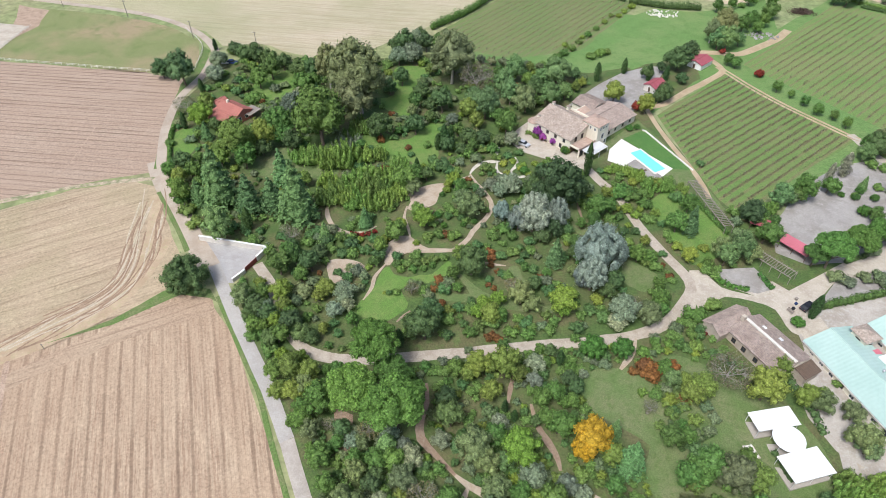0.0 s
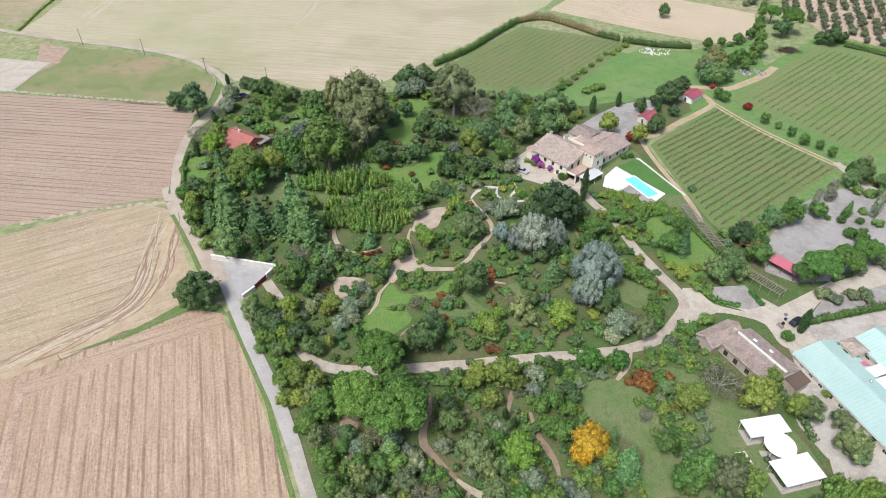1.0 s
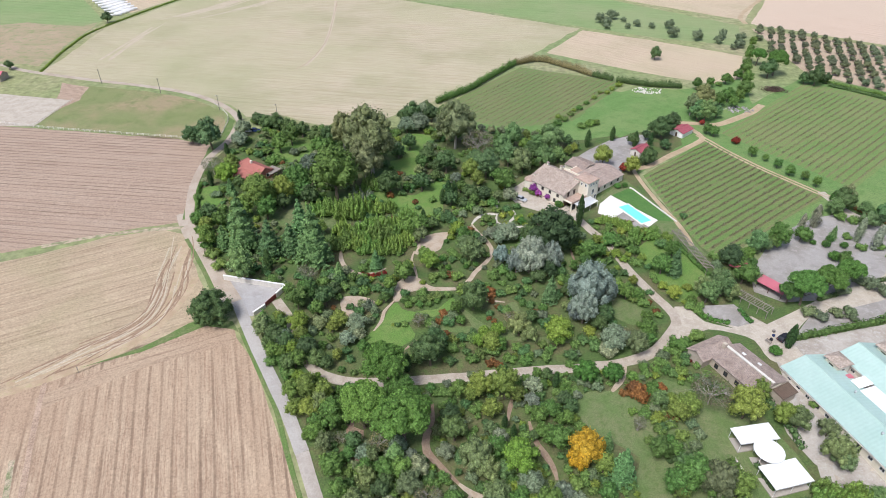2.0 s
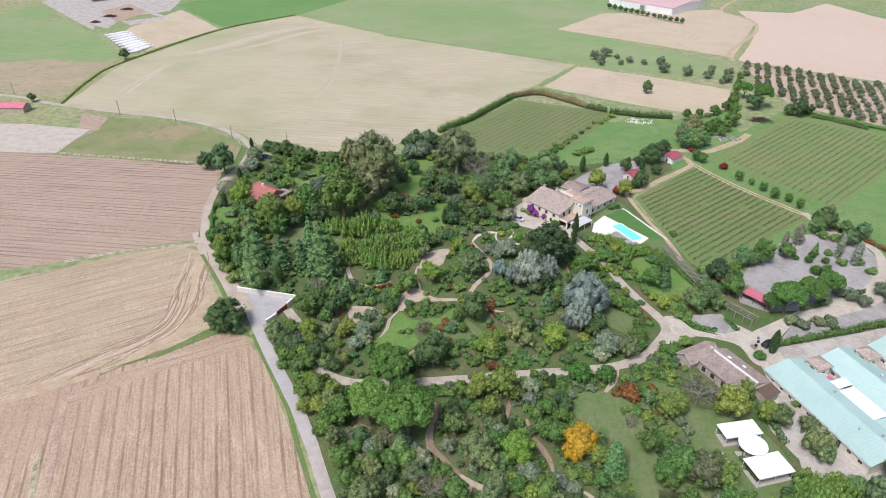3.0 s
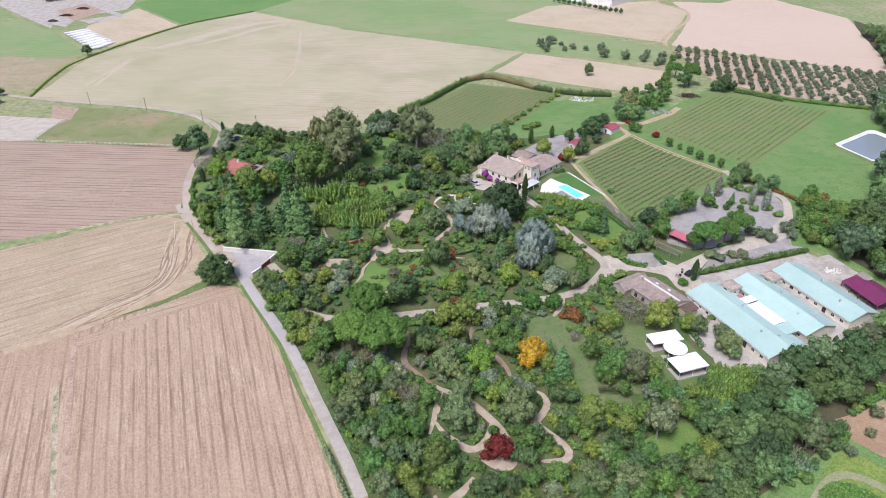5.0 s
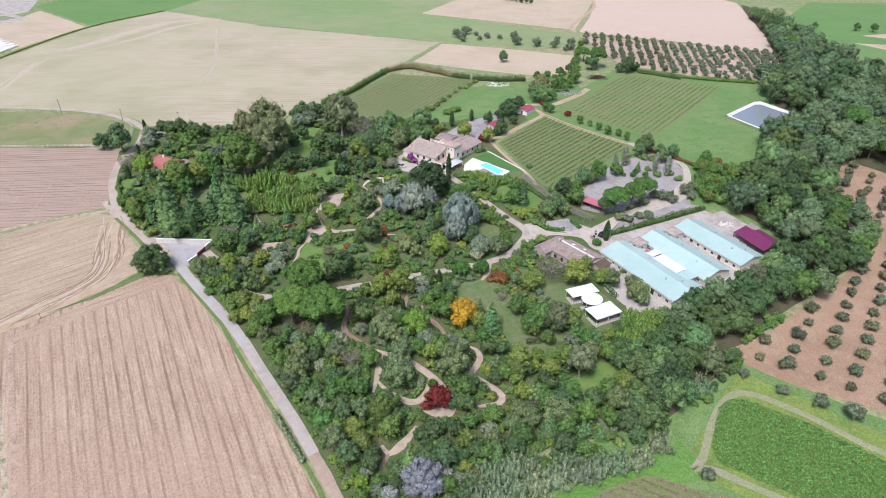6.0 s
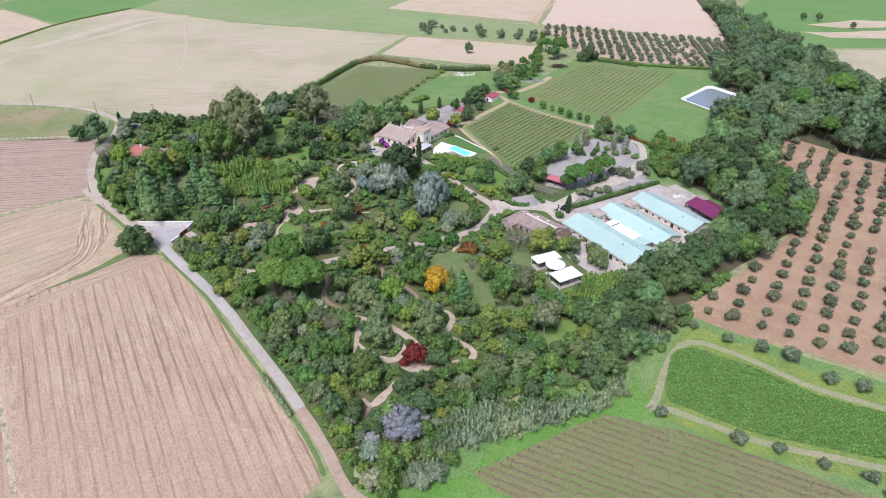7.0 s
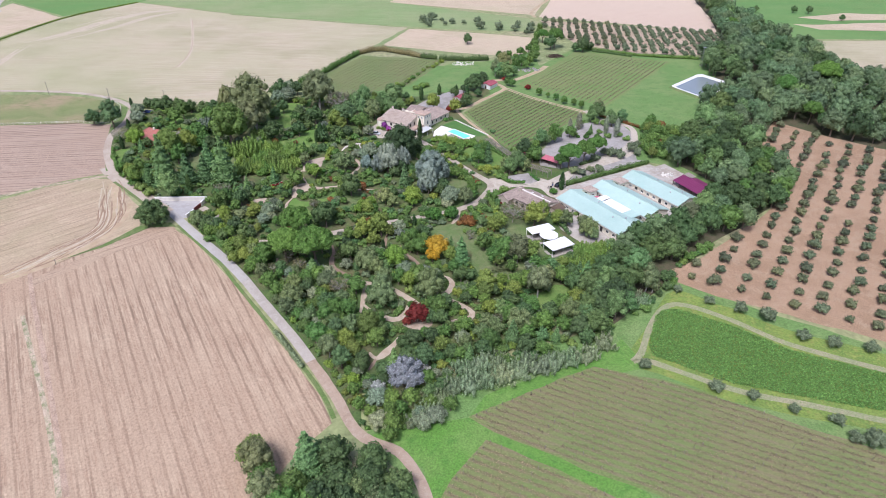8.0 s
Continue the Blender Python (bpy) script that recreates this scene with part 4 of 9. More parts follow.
def car(x, y, turn, paint):
    BUILT.append((x, y, turn, 2.6, 1.8))
    ob = thing("car", pose(x, y, gz(y) + 0.16, 0, 0, turn), {"car_dark": "black car parked in the sandy yard", "car_silver": "silver car parked on the villa courtyard"}.get(paint, "car parked behind the red cottage"), "car")
    side = [(-2.1, 0.3), (2.1, 0.3), (2.15, 0.62), (2.0, 0.85), (1.15, 0.98), (-1.95, 1.0), (-2.15, 0.8)]
    bm = prism(bmesh.new(), side, -0.86, 0.86)
    bmesh.ops.bevel(bm, geom=list(bm.edges), offset=0.07, segments=2, affect="EDGES")
    part("body", bm, paint, ob)
    cabin = [(1.1, 0.96), (0.45, 1.45), (-1.35, 1.5), (-1.95, 1.0)]
    bm = prism(bmesh.new(), cabin, -0.76, 0.76)
    bmesh.ops.bevel(bm, geom=list(bm.edges), offset=0.08, segments=2, affect="EDGES")
    part("windows", bm, "glass_dark", ob, "dark car windows")
    bm = boxed(-1.35, -0.7, 1.47, 0.4, 0.7, 1.53, bevel=0.02)
    part("roof", bm, paint, ob)
    for sx in (-1.35, 1.35):
        for sy in (-0.8, 0.8):
            w = part("wheel", tube(bmesh.new(), (sx, sy - 0.1, 0.16), (sx, sy + 0.1, 0.16), 0.32, 0.32, 14), "rubber", ob)
            part("rim", tube(bmesh.new(), (sx, sy - 0.115, 0.16), (sx, sy + 0.115, 0.16), 0.19, 0.19, 10), "steel", w)
    for sy in (-0.6, 0.6):
        part("headlight", boxed(2.08, sy - 0.16, 0.66, 2.17, sy + 0.16, 0.8, bevel=0.02), "white_paint", ob)
        part("taillight", boxed(-2.17, sy - 0.14, 0.72, -2.1, sy + 0.14, 0.86, bevel=0.02), "tin_red", ob)
    return ob


def garden_bench(x, y, turn):
    ob = thing("garden_bench", pose(x, y, gz(y) + 0.09, 0, 0, turn), "pale weathered garden bench on the grass", "bench")
    for k in range(4):
        part("slat", boxed(-0.9, -0.24 + k * 0.13, 0.43, 0.9, -0.13 + k * 0.13, 0.47), "wood_grey", ob)
    for k in range(3):
        part("backrest_slat", boxed(-0.9, 0.28, 0.55 + k * 0.13, 0.9, 0.32, 0.65 + k * 0.13), "wood_grey", ob)
    for sx in (-0.8, 0.74):
        for sy in (-0.22, 0.25):
            part("leg", boxed(sx, sy, 0, sx + 0.06, sy + 0.06, 0.45 if sy < 0 else 0.95), "wood_dark", ob)
    return ob


def skip_boxes(x, y):
    for dx, dy, s, mt, lab in ((0, 0, 0.55, "car_blue", "dark blue storage crate on the sandy yard"), (-1.2, -1.6, 0.6, "car_dark", "dark storage crate on the sandy yard"), (0.6, 1.6, 0.6, "wood_grey", "grey wooden crate on the sandy yard")):
        ob = thing("storage_crate", pose(x + dx, y + dy, gz(y + dy) + 0.11, 0, 0, 20), lab, "crate")
        part("body", boxed(-s / 2, -s / 2, 0, s / 2, s / 2, s, bevel=0.03), mt, ob)
        part("lid", boxed(-s / 2 - 0.03, -s / 2 - 0.03, s, s / 2 + 0.03, s / 2 + 0.03, s + 0.06, bevel=0.02), mt, ob)


# ---- buildings ----
def slope(parent, name, a, b, c, material, rib=0.3, amp=0.05, course=0.0, thick=0.12, label=""):
    """A ribbed or tiled roof slope: eave from a to b, rising to c above a."""
    a, b, c = Vector(a), Vector(b), Vector(c)
    u, v = b - a, c - a
    n = u.cross(v).normalized()
    if n.z < 0:
        n = -n
    nu = max(2, int(u.length / (rib / 2)))
    nv = max(1, int(v.length / course)) if course else 1
    bm = bmesh.new()
    rows = []
    for j in range(nv):
        for step in (0, 1):
            t, lift = (j + step) / nv, (0.05 if course and step == 0 else 0.0)
            rows.append([bm.verts.new(a + u * (i / nu) + v * t + n * (lift + thick + (amp if i % 2 else -amp))) for i in range(nu + 1)])
    for r, s in zip(rows, rows[1:]):
        for i in range(nu):
            bm.faces.new((r[i], r[i + 1], s[i + 1], s[i]))
    low = [bm.verts.new(p) for p in (a, b, b + v, a + v)]
    bm.faces.new(low)
    bm.faces.new([low[0], low[1]] + rows[0][::-1])
    bm.faces.new([low[3]] + rows[-1] + [low[2]])
    bm.faces.new([low[0]] + [r[0] for r in rows] + [low[3]])
    bm.faces.new([low[1]] + [r[-1] for r in rows] + [low[2]])
    bmesh.ops.recalc_face_normals(bm, faces=bm.faces)
    return part(name, bm, material, parent, label)


def block(parent, x0, x1, y0, y1, eave, ridge, along, wall, roof, at=None, over=0.35, rib=0.3, amp=0.05, course=0.8, base=-2.5, label=""):
    """A gabled body: walls with gable ends, two slopes and a ridge cap. The ridge runs along x or y."""
    def m(u, v, z):
        return (u, v, z) if along == "y" else (v, u, z)
    u0, u1, v0, v1 = (x0, x1, y0, y1) if along == "y" else (y0, y1, x0, x1)
    at = (u0 + u1) / 2 if at is None else at
    bm = bmesh.new()
    outline = [(u0, base), (u1, base), (u1, eave), (at, ridge), (u0, eave)]
    ends = [[bm.verts.new(m(u, v, z)) for u, z in outline] for v in (v0, v1)]
    for e in ends:
        bm.faces.new(e)
    for k in range(5):
        bm.faces.new((ends[0][k], ends[0][(k + 1) % 5], ends[1][(k + 1) % 5], ends[1][k]))
    bmesh.ops.recalc_face_normals(bm, faces=bm.faces)
    part("wall", bm, wall, parent)
    for u, s in ((u0, -1), (u1, 1)):
        fall = (ridge - eave) / abs(at - u) * over
        slope(parent, "roof", m(u + s * over, v0 - over, eave - fall), m(u + s * over, v1 + over, eave - fall), m(at, v0 - over, ridge), roof, rib, amp, course, label=label)
    part("ridge", tube(bmesh.new(), m(at, v0 - over, ridge + 0.12), m(at, v1 + over, ridge + 0.12), 0.17, 0.17, 8), roof, parent)


def opening(parent, name, x, y, z, w, h, face, material="glass_dark", frame="white_paint", bars=True):
    """A window or door in a wall that faces along x or y: frame, pane and glazing bar."""
    def b(u0, z0, u1, z1, d0, d1):
        return boxed(x + d0, y + u0, z + z0, x + d1, y + u1, z + z1) if face == "x" else boxed(x + u0, y + d0, z + z0, x + u1, y + d1, z + z1)
    win = part(name, b(-w / 2, 0, w / 2, h, -0.03, 0.03), material, parent)
    t = 0.09
    for u0, z0, u1, z1 in ((-w / 2 - t, -t, -w / 2, h + t), (w / 2, -t, w / 2 + t, h + t), (-w / 2, h, w / 2, h + t), (-w / 2, -t, w / 2, 0)):
        part("frame", b(u0, z0, u1, z1, -0.07, 0.07), frame, win)
    if bars:
        part("glazing_bar", b(-0.025, 0, 0.025, h, -0.045, 0.045), frame, win)
    return win


def hip(parent, x0, x1, y0, y1, eave, top, material, over=0.3):
    """A hipped tile roof that rises to a point, as four slopes in one skin."""
    bm = bmesh.new()
    cx, cy = (x0 + x1) / 2, (y0 + y1) / 2
    c = [(x0 - over, y0 - over), (x1 + over, y0 - over), (x1 + over, y1 + over), (x0 - over, y1 + over)]
    for (ax, ay), (bx, by) in zip(c, c[1:] + c[:1]):
        n = 18
        pts = [Vector((ax, ay, eave)).lerp(Vector((bx, by, eave)), i / n) + Vector((0, 0, 0.04 if i % 2 else -0.04)) for i in range(n + 1)]
        vs = [bm.verts.new(p) for p in pts]
        tops = [bm.verts.new(Vector((cx, cy, top)).lerp(p, 0.02)) for p in pts]
        for i in range(n):
            bm.faces.new((vs[i], vs[i + 1], tops[i + 1], tops[i]))
    bm.faces.new([bm.verts.new((x, y, eave - 0.12)) for x, y in c])
    bmesh.ops.recalc_face_normals(bm, faces=bm.faces)
    return part("roof", bm, material, parent)


def stand(name, x, y, turn, label, category, hx=0, hy=0, group="", lift=0.0, ox=0.0, oy=0.0):
    a = radians(turn)
    BUILT.append((x + ox * math.cos(a) - oy * math.sin(a), y + ox * math.sin(a) + oy * math.cos(a), turn, hx, hy))
    return thing(name, pose(x, y, gz(y) + lift, 0, 0, turn), label, category, group)


def villa():
    # x runs back from the front wall, y along the front
    v = stand("villa", 34.6, 181.7, 44.3, "cream stucco villa with old clay-tile roofs and a square tower", "house", 17, 12, ox=15, oy=6)
    block(v, 0, 14, 0, 16.4, 5.0, 7.6, "y", "cream_wall", "tile_old", at=8.8, over=0.4)
    part("wall", boxed(8.2, -4.2, -2.5, 13.9, 1.8, 8.4), "cream_wall", v)
    hip(v, 8.2, 13.9, -4.2, 1.8, 8.4, 9.5, "tile_pink")
    for y in (-3.0, -1.2, 0.6):
        opening(v, "window", 8.2, y, 6.6, 0.6, 0.9, "x")
    for x in (9.6, 11.1, 12.6):
        opening(v, "window", x, -4.2, 6.6, 0.6, 0.9, "y")
    opening(v, "window", 11.1, -4.2, 3.2, 1.1, 1.8, "y")
    opening(v, "window", 12.9, -4.2, 0.9, 1.0, 1.4, "y")
    # loggia with a terrace before the gable end
    part("terrace", boxed(0.2, -3.9, 2.8, 8.1, 0.1, 3.0), "tile_pink", v)
    part("parapet", boxed(0.2, -4.05, 3.0, 8.1, -3.8, 3.6), "tile_pink", v)
    part("parapet", boxed(0.05, -3.8, 3.0, 0.3, 0.0, 3.6), "cream_wall", v)
    for x in (0.3, 2.9, 5.5, 7.9):
        part("pillar", boxed(x - 0.2, -3.95, -2.5, x + 0.2, -3.55, 2.8), "cream_wall", v)
    part("loggia_wall", boxed(0.4, -0.25, -2.5, 8.1, -0.05, 2.8), "wood_dark", v)
    for x in (1.6, 4.2, 6.7):
        opening(v, "glass_door", x, -3.6, 0.1, 2.0, 2.2, "y", frame="wood_dark")
    for x in (2.8, 6.0):
        opening(v, "window", x, -0.02, 3.4, 0.9, 1.6, "y", frame="wood_dark")
    for y, z, h in ((2.4, 3.2, 1.1), (6.0, 3.2, 1.1), (9.4, 3.2, 1.1), (12.8, 3.2, 1.1), (3.6, 0.7, 1.4), (7.2, 0.1, 2.1), (10.4, 0.7, 1.4)):
        opening(v, "window", 0, y, z, 0.85, h, "x", frame="wood_dark")
    # round turret with a ring of pinkish tiles
    part("turret", tube(bmesh.new(), (0.9, 16.2, -2.5), (0.9, 16.2, 4.5), 2.0, 2.0, 20), "cream_wall", v)
    part("turret_roof", tube(bmesh.new(), (0.9, 16.2, 4.5), (0.9, 16.2, 5.3), 2.25, 1.3, 20), "tile_pink", v)
    for x, y, z in ((2.4, 15.6, 5.2), (9.4, 15.6, 7.3), (12.8, 12.0, 6.0)):
        c = part("chimney", boxed(x - 0.4, y - 0.4, z - 0.4, x + 0.4, y + 0.4, z + 1.2, bevel=0.04), "cream_wall", v)
        part("chimney_cap", boxed(x - 0.52, y - 0.52, z + 1.2, x + 0.52, y + 0.52, z + 1.36, bevel=0.03), "tile_old", c)
    # the low wings behind
    block(v, 14.0, 32, -2.4, 9.4, 2.9, 4.3, "x", "cream_wall", "tile_old_grey", at=4.4)
    block(v, 22.5, 31, 9.4, 17.5, 2.8, 4.1, "y", "cream_wall", "tile_old_grey")
    for x in (17.5, 21.0, 25.0, 29.0):
        opening(v, "window", x, -2.4, 1.2, 0.8, 1.0, "y", frame="wood_dark")
    slope(v, "pergola_roof", (14.6, 8.6, 2.7), (22.3, 8.6, 2.7), (14.6, 12.0, 3.8), "tile_pink", course=0.8)
    for x in (14.9, 18.4, 22.0):
        part("post", boxed(x - 0.12, 9.6, -1, x + 0.12, 9.84, 2.95), "wood_dark", v)
    part("wall", boxed(14.0, 12.0, -2.5, 22.5, 12.3, 3.9), "cream_wall", v)
    part("roof_terrace", boxed(11.0, 3.4, 4.6, 14.2, 12.6, 5.6), "tile_old_grey", v)
    part("parapet", boxed(13.9, 3.4, 5.6, 14.2, 12.6, 6.3), "cream_wall", v)


def awning():
    a = stand("awning", 34.6, 181.7, 44.3, "white fabric awning over the villa terrace", "awning")
    bm = bmesh.new()
    rows = []
    for i in range(9):
        rows.append([bm.verts.new((1.4 + i * 1.06, y, 2.45 - 0.12 * math.sin(math.pi * k / 5) * (1 if i % 2 else 0.4) + 0.06 * k)) for k, y in enumerate(np.linspace(-8.0, -3.9, 6))])
    for r, s in zip(rows, rows[1:]):
        for k in range(5):
            bm.faces.new((r[k], s[k], s[k + 1], r[k + 1]))
    bmesh.ops.solidify(bm, geom=bm.faces[:], thickness=0.03)
    part("canopy", bm, "shelter_white", a)
    for x in (1.5, 5.6, 9.8):
        part("post", tube(bmesh.new(), (x, -7.9, -0.4), (x, -7.9, 2.4), 0.06, 0.06, 8), "white_paint", a)


def pool():
    p = stand("swimming_pool", 59.4, 178.6, 29.5, "rectangular turquoise swimming pool with pale stone coping", "pool", 5, 8, lift=0.2)
    part("water", boxed(-2.1, -6.0, -0.3, 2.1, 6.0, 0.06), "pool_water", p)
    for x0, y0, x1, y1 in ((-2.6, -6.5, -2.1, 6.5), (2.1, -6.5, 2.6, 6.5), (-2.1, -6.5, 2.1, -6.0), (-2.1, 6.0, 2.1, 6.5)):
        part("coping", boxed(x0, y0, -0.4, x1, y1, 0.14, bevel=0.03), "deck", p)
    for y in (-4.4, -4.0):
        part("ladder_rail", tube(bmesh.new(), (-2.3, y, 0.1), (-2.3, y, 0.9), 0.03, 0.03, 6), "steel", p)
    for k in range(2):
        s = stand("sun_lounger", 56.2 + k * 1.1, 173.6 - k * 0.5, 118, "dark sun lounger on the pool terrace", "lounger", group="loungers", lift=0.16)
        part("frame", boxed(-0.32, -0.95, 0.22, 0.32, 0.95, 0.3), "wood_dark", s)
        part("backrest", boxed(-0.32, 0.35, 0.3, 0.32, 0.95, 0.42), "wood_dark", s)
        for x in (-0.28, 0.22):
            for y in (-0.85, 0.8):
                part("leg", boxed(x, y, 0, x + 0.06, y + 0.06, 0.22), "wood_dark", s)


def low_wall(name, pts, tall, wide, material, label, coping=True):
    """A low garden or gate wall along straight runs."""
    o = Vector((pts[0][0], pts[0][1], gz(pts[0][1])))
    w = thing(name, Matrix.Translation(o), label, "wall")
    for p, q in zip(pts, pts[1:]):
        a, b = Vector((*p, gz(p[1]))) - o, Vector((*q, gz(q[1]))) - o
        d = (b - a).to_2d().normalized()
        s = Vector((-d.y, d.x, 0)) * wide / 2
        n = max(1, int((b - a).length / 5))
        for k in range(n):
            e, f = a.lerp(b, k / n), a.lerp(b, (k + 1) / n)
            bm = bmesh.new()
            lo, hi = Vector((0, 0, -0.8)), Vector((0, 0, tall))
            vs = [bm.verts.new(t) for t in (e - s + lo, f - s + lo, f + s + lo, e + s + lo, e - s + hi, f - s + hi, f + s + hi, e + s + hi)]
            for idx in ((0, 1, 2, 3), (4, 5, 6, 7), (0, 1, 5, 4), (1, 2, 6, 5), (2, 3, 7, 6), (3, 0, 4, 7)):
                bm.faces.new([vs[i] for i in idx])
            bmesh.ops.recalc_face_normals(bm, faces=bm.faces)
            part("wall", bm, material, w)
            if coping:
                bm = bmesh.new()
                s2, h2 = s * 1.35, Vector((0, 0, 0.1))
                vs = [bm.verts.new(t) for t in (e - s2 + hi, f - s2 + hi, f + s2 + hi, e + s2 + hi, e - s2 + hi + h2, f - s2 + hi + h2, f + s2 + hi + h2, e + s2 + hi + h2)]
                for idx in ((0, 1, 2, 3), (4, 5, 6, 7), (0, 1, 5, 4), (1, 2, 6, 5), (2, 3, 7, 6), (3, 0, 4, 7)):
                    bm.faces.new([vs[i] for i in idx])
                bmesh.ops.recalc_face_normals(bm, faces=bm.faces)
                part("coping", bm, "white_paint", w)
    return w


def gate():
    low_wall("gate_wall", [(-70.9, 135.2), (-51.3, 131.9)], 1.75, 0.4, "wall_white", "white rendered forecourt wall with pale coping")
    low_wall("gate_wall", [(-51.3, 131.7), (-53.0, 128.0)], 1.75, 0.4, "wall_white", "white rendered gate wall")
    low_wall("gate_wall", [(-55.0, 123.7), (-57.4, 120.2)], 1.3, 0.4, "wall_white", "low white rendered gate wall")
    d = Vector((-55.0 + 53.0, 123.7 - 128.0))
    g = thing("sliding_gate", pose(-53.0, 128.0, gz(126) + 0.1, 0, 0, math.degrees(math.atan2(d.y, d.x))), "dark red metal sliding gate at the forecourt", "gate")
    n = d.length
    part("gate_frame", boxed(0, -0.06, 0.1, n, 0.06, 0.22), "gate_red", g)
    part("gate_frame", boxed(0, -0.06, 1.45, n, 0.06, 1.55), "gate_red", g)
    k = 0.1
    while k < n - 0.15:
        part("board", boxed(k, -0.04, 0.22, k + 0.2, 0.04, 1.45), "gate_red", g)
        k += 0.22


def cottage():
    c = stand("cottage", -79.5, 198.5, 58, "small cottage with red-painted tile roofs and red walls", "house", 7, 8)
    block(c, -3.6, 3.6, -5.0, 5.0, 3.0, 4.8, "y", "tile_red", "tile_red", rib=0.35)
    block(c, -7.6, -3.6, -3.4, 4.6, 2.7, 3.6, "y", "tile_red", "tile_red", at=-3.8, rib=0.35)
    block(c, -1.5, 3.0, 6.0, 10.6, 2.6, 3.8, "x", "cream_wall", "tile_red", rib=0.35)
    for x in (-2.0, 1.0):
        opening(c, "window", x, -5.0, 1.0, 1.2, 1.3, "y")
    opening(c, "window", 3.6, -2.5, 1.0, 1.0, 1.2, "x")
    opening(c, "door", 3.6, 1.0, 0.1, 0.95, 2.0, "x", "wood_dark", bars=False)
    part("chimney", boxed(-0.4, 2.0, 4.4, 0.4, 2.8, 5.8, bevel=0.04), "cream_wall", c)
    s = stand("carport", -73.8, 199.0, 58, "flat grey sheet carport beside the cottage", "carport", 3, 3)
    slope(s, "roof", (-2.6, -2.4, 2.2), (-2.6, 2.4, 2.2), (2.6, -2.4, 2.5), "wood_grey", 0.5, 0.03)
    for x in (-2.4, 2.4):
        for y in (-2.2, 2.2):
            part("post", boxed(x - 0.06, y - 0.06, -0.3, x + 0.06, y + 0.06, 2.25), "wood_dark", s)


def stone_house():
    s = stand("stone_house", 73.0, 104.8, 30.3, "long stone house with weathered clay-tile roof and pale ridge", "house", 6.5, 10)
    block(s, -4.6, 5.4, -7.4, 7.0, 3.1, 4.9, "y", "stone_wall", "tile_old_grey", at=0)
    block(s, -7.6, 3.0, 7.0, 12.0, 2.9, 4.3, "x", "stone_wall", "tile_old_grey")
    part("ridge_band", boxed(-0.35, -7.6, 4.95, 0.35, 7.2, 5.2), "wall_white", s, "pale mortar ridge")
    part("gable_coping", boxed(0.0, -7.75, 3.0, 5.6, -7.3, 3.4), "stone_wall", s)
    part("chimney", boxed(-1.2, 6.6, 4.4, -0.2, 7.6, 6.0, bevel=0.05), "stone_wall", s)
    part("annex", boxed(0.5, -10.6, -2.5, 5.4, -7.4, 2.2), "stone_wall", s)
    slope(s, "annex_roof", (0.3, -10.9, 2.2), (5.6, -10.9, 2.2), (0.3, -7.5, 2.9), "wood_dark", 0.5, 0.04)
    for y in (-5, -1.5, 2, 5):
        opening(s, "window", -4.6, y, 0.8, 1.0, 1.3, "x", frame="wood_dark")
    for x, y in ((2.2, 3.2), (3.0, -1.0)):
        z = 4.9 - (x / 5.4) * 1.8
        part("skylight", boxed(x - 0.4, y - 0.5, z + 0.1, x + 0.4, y + 0.5, z + 0.26), "liner", s)


def long_shed(x, y, half, length, back, label):
    s = stand("long_shed", x, y, 20.7, label, "shed", half + 0.5, length / 2 + 0.5, "parallel farm sheds", lift=-0.8)
    block(s, -half, half, -length / 2, length / 2, 3.2, 5.0, "y", "cream_wall", "tin_teal", over=0.45, rib=0.9, amp=0.015, course=0.0, base=-3)
    k = -length / 2 + 2.4
    n = 0
    while k < length / 2 - 2:
        kind = "door" if n % 4 == 2 else "window"
        opening(s, kind, -half, k, 0.1 if kind == "door" else 1.1, 1.1, 2.0 if kind == "door" else 0.9, "x", "glass_dark", "white_paint" if kind == "window" else "wood_dark")
        k += 3.1
        n += 1
    part("gutter", boxed(-half - 0.55, -length / 2 - 0.4, 2.86, -half - 0.42, length / 2 + 0.4, 2.98), "white_paint", s)
    for yy, xx in ((-length * 0.25, -2.0), (length * 0.1, 2.2), (-length * 0.36, 1.0)):
        z = 5.0 - abs(xx) / half * 1.8
        v = part("roof_vent", tube(bmesh.new(), (xx, yy, z), (xx, yy, z + 0.7), 0.22, 0.22, 10), "steel", s)
        part("cap", tube(bmesh.new(), (xx, yy, z + 0.7), (xx, yy, z + 0.9), 0.34, 0.1, 10), "steel", v)
    return s


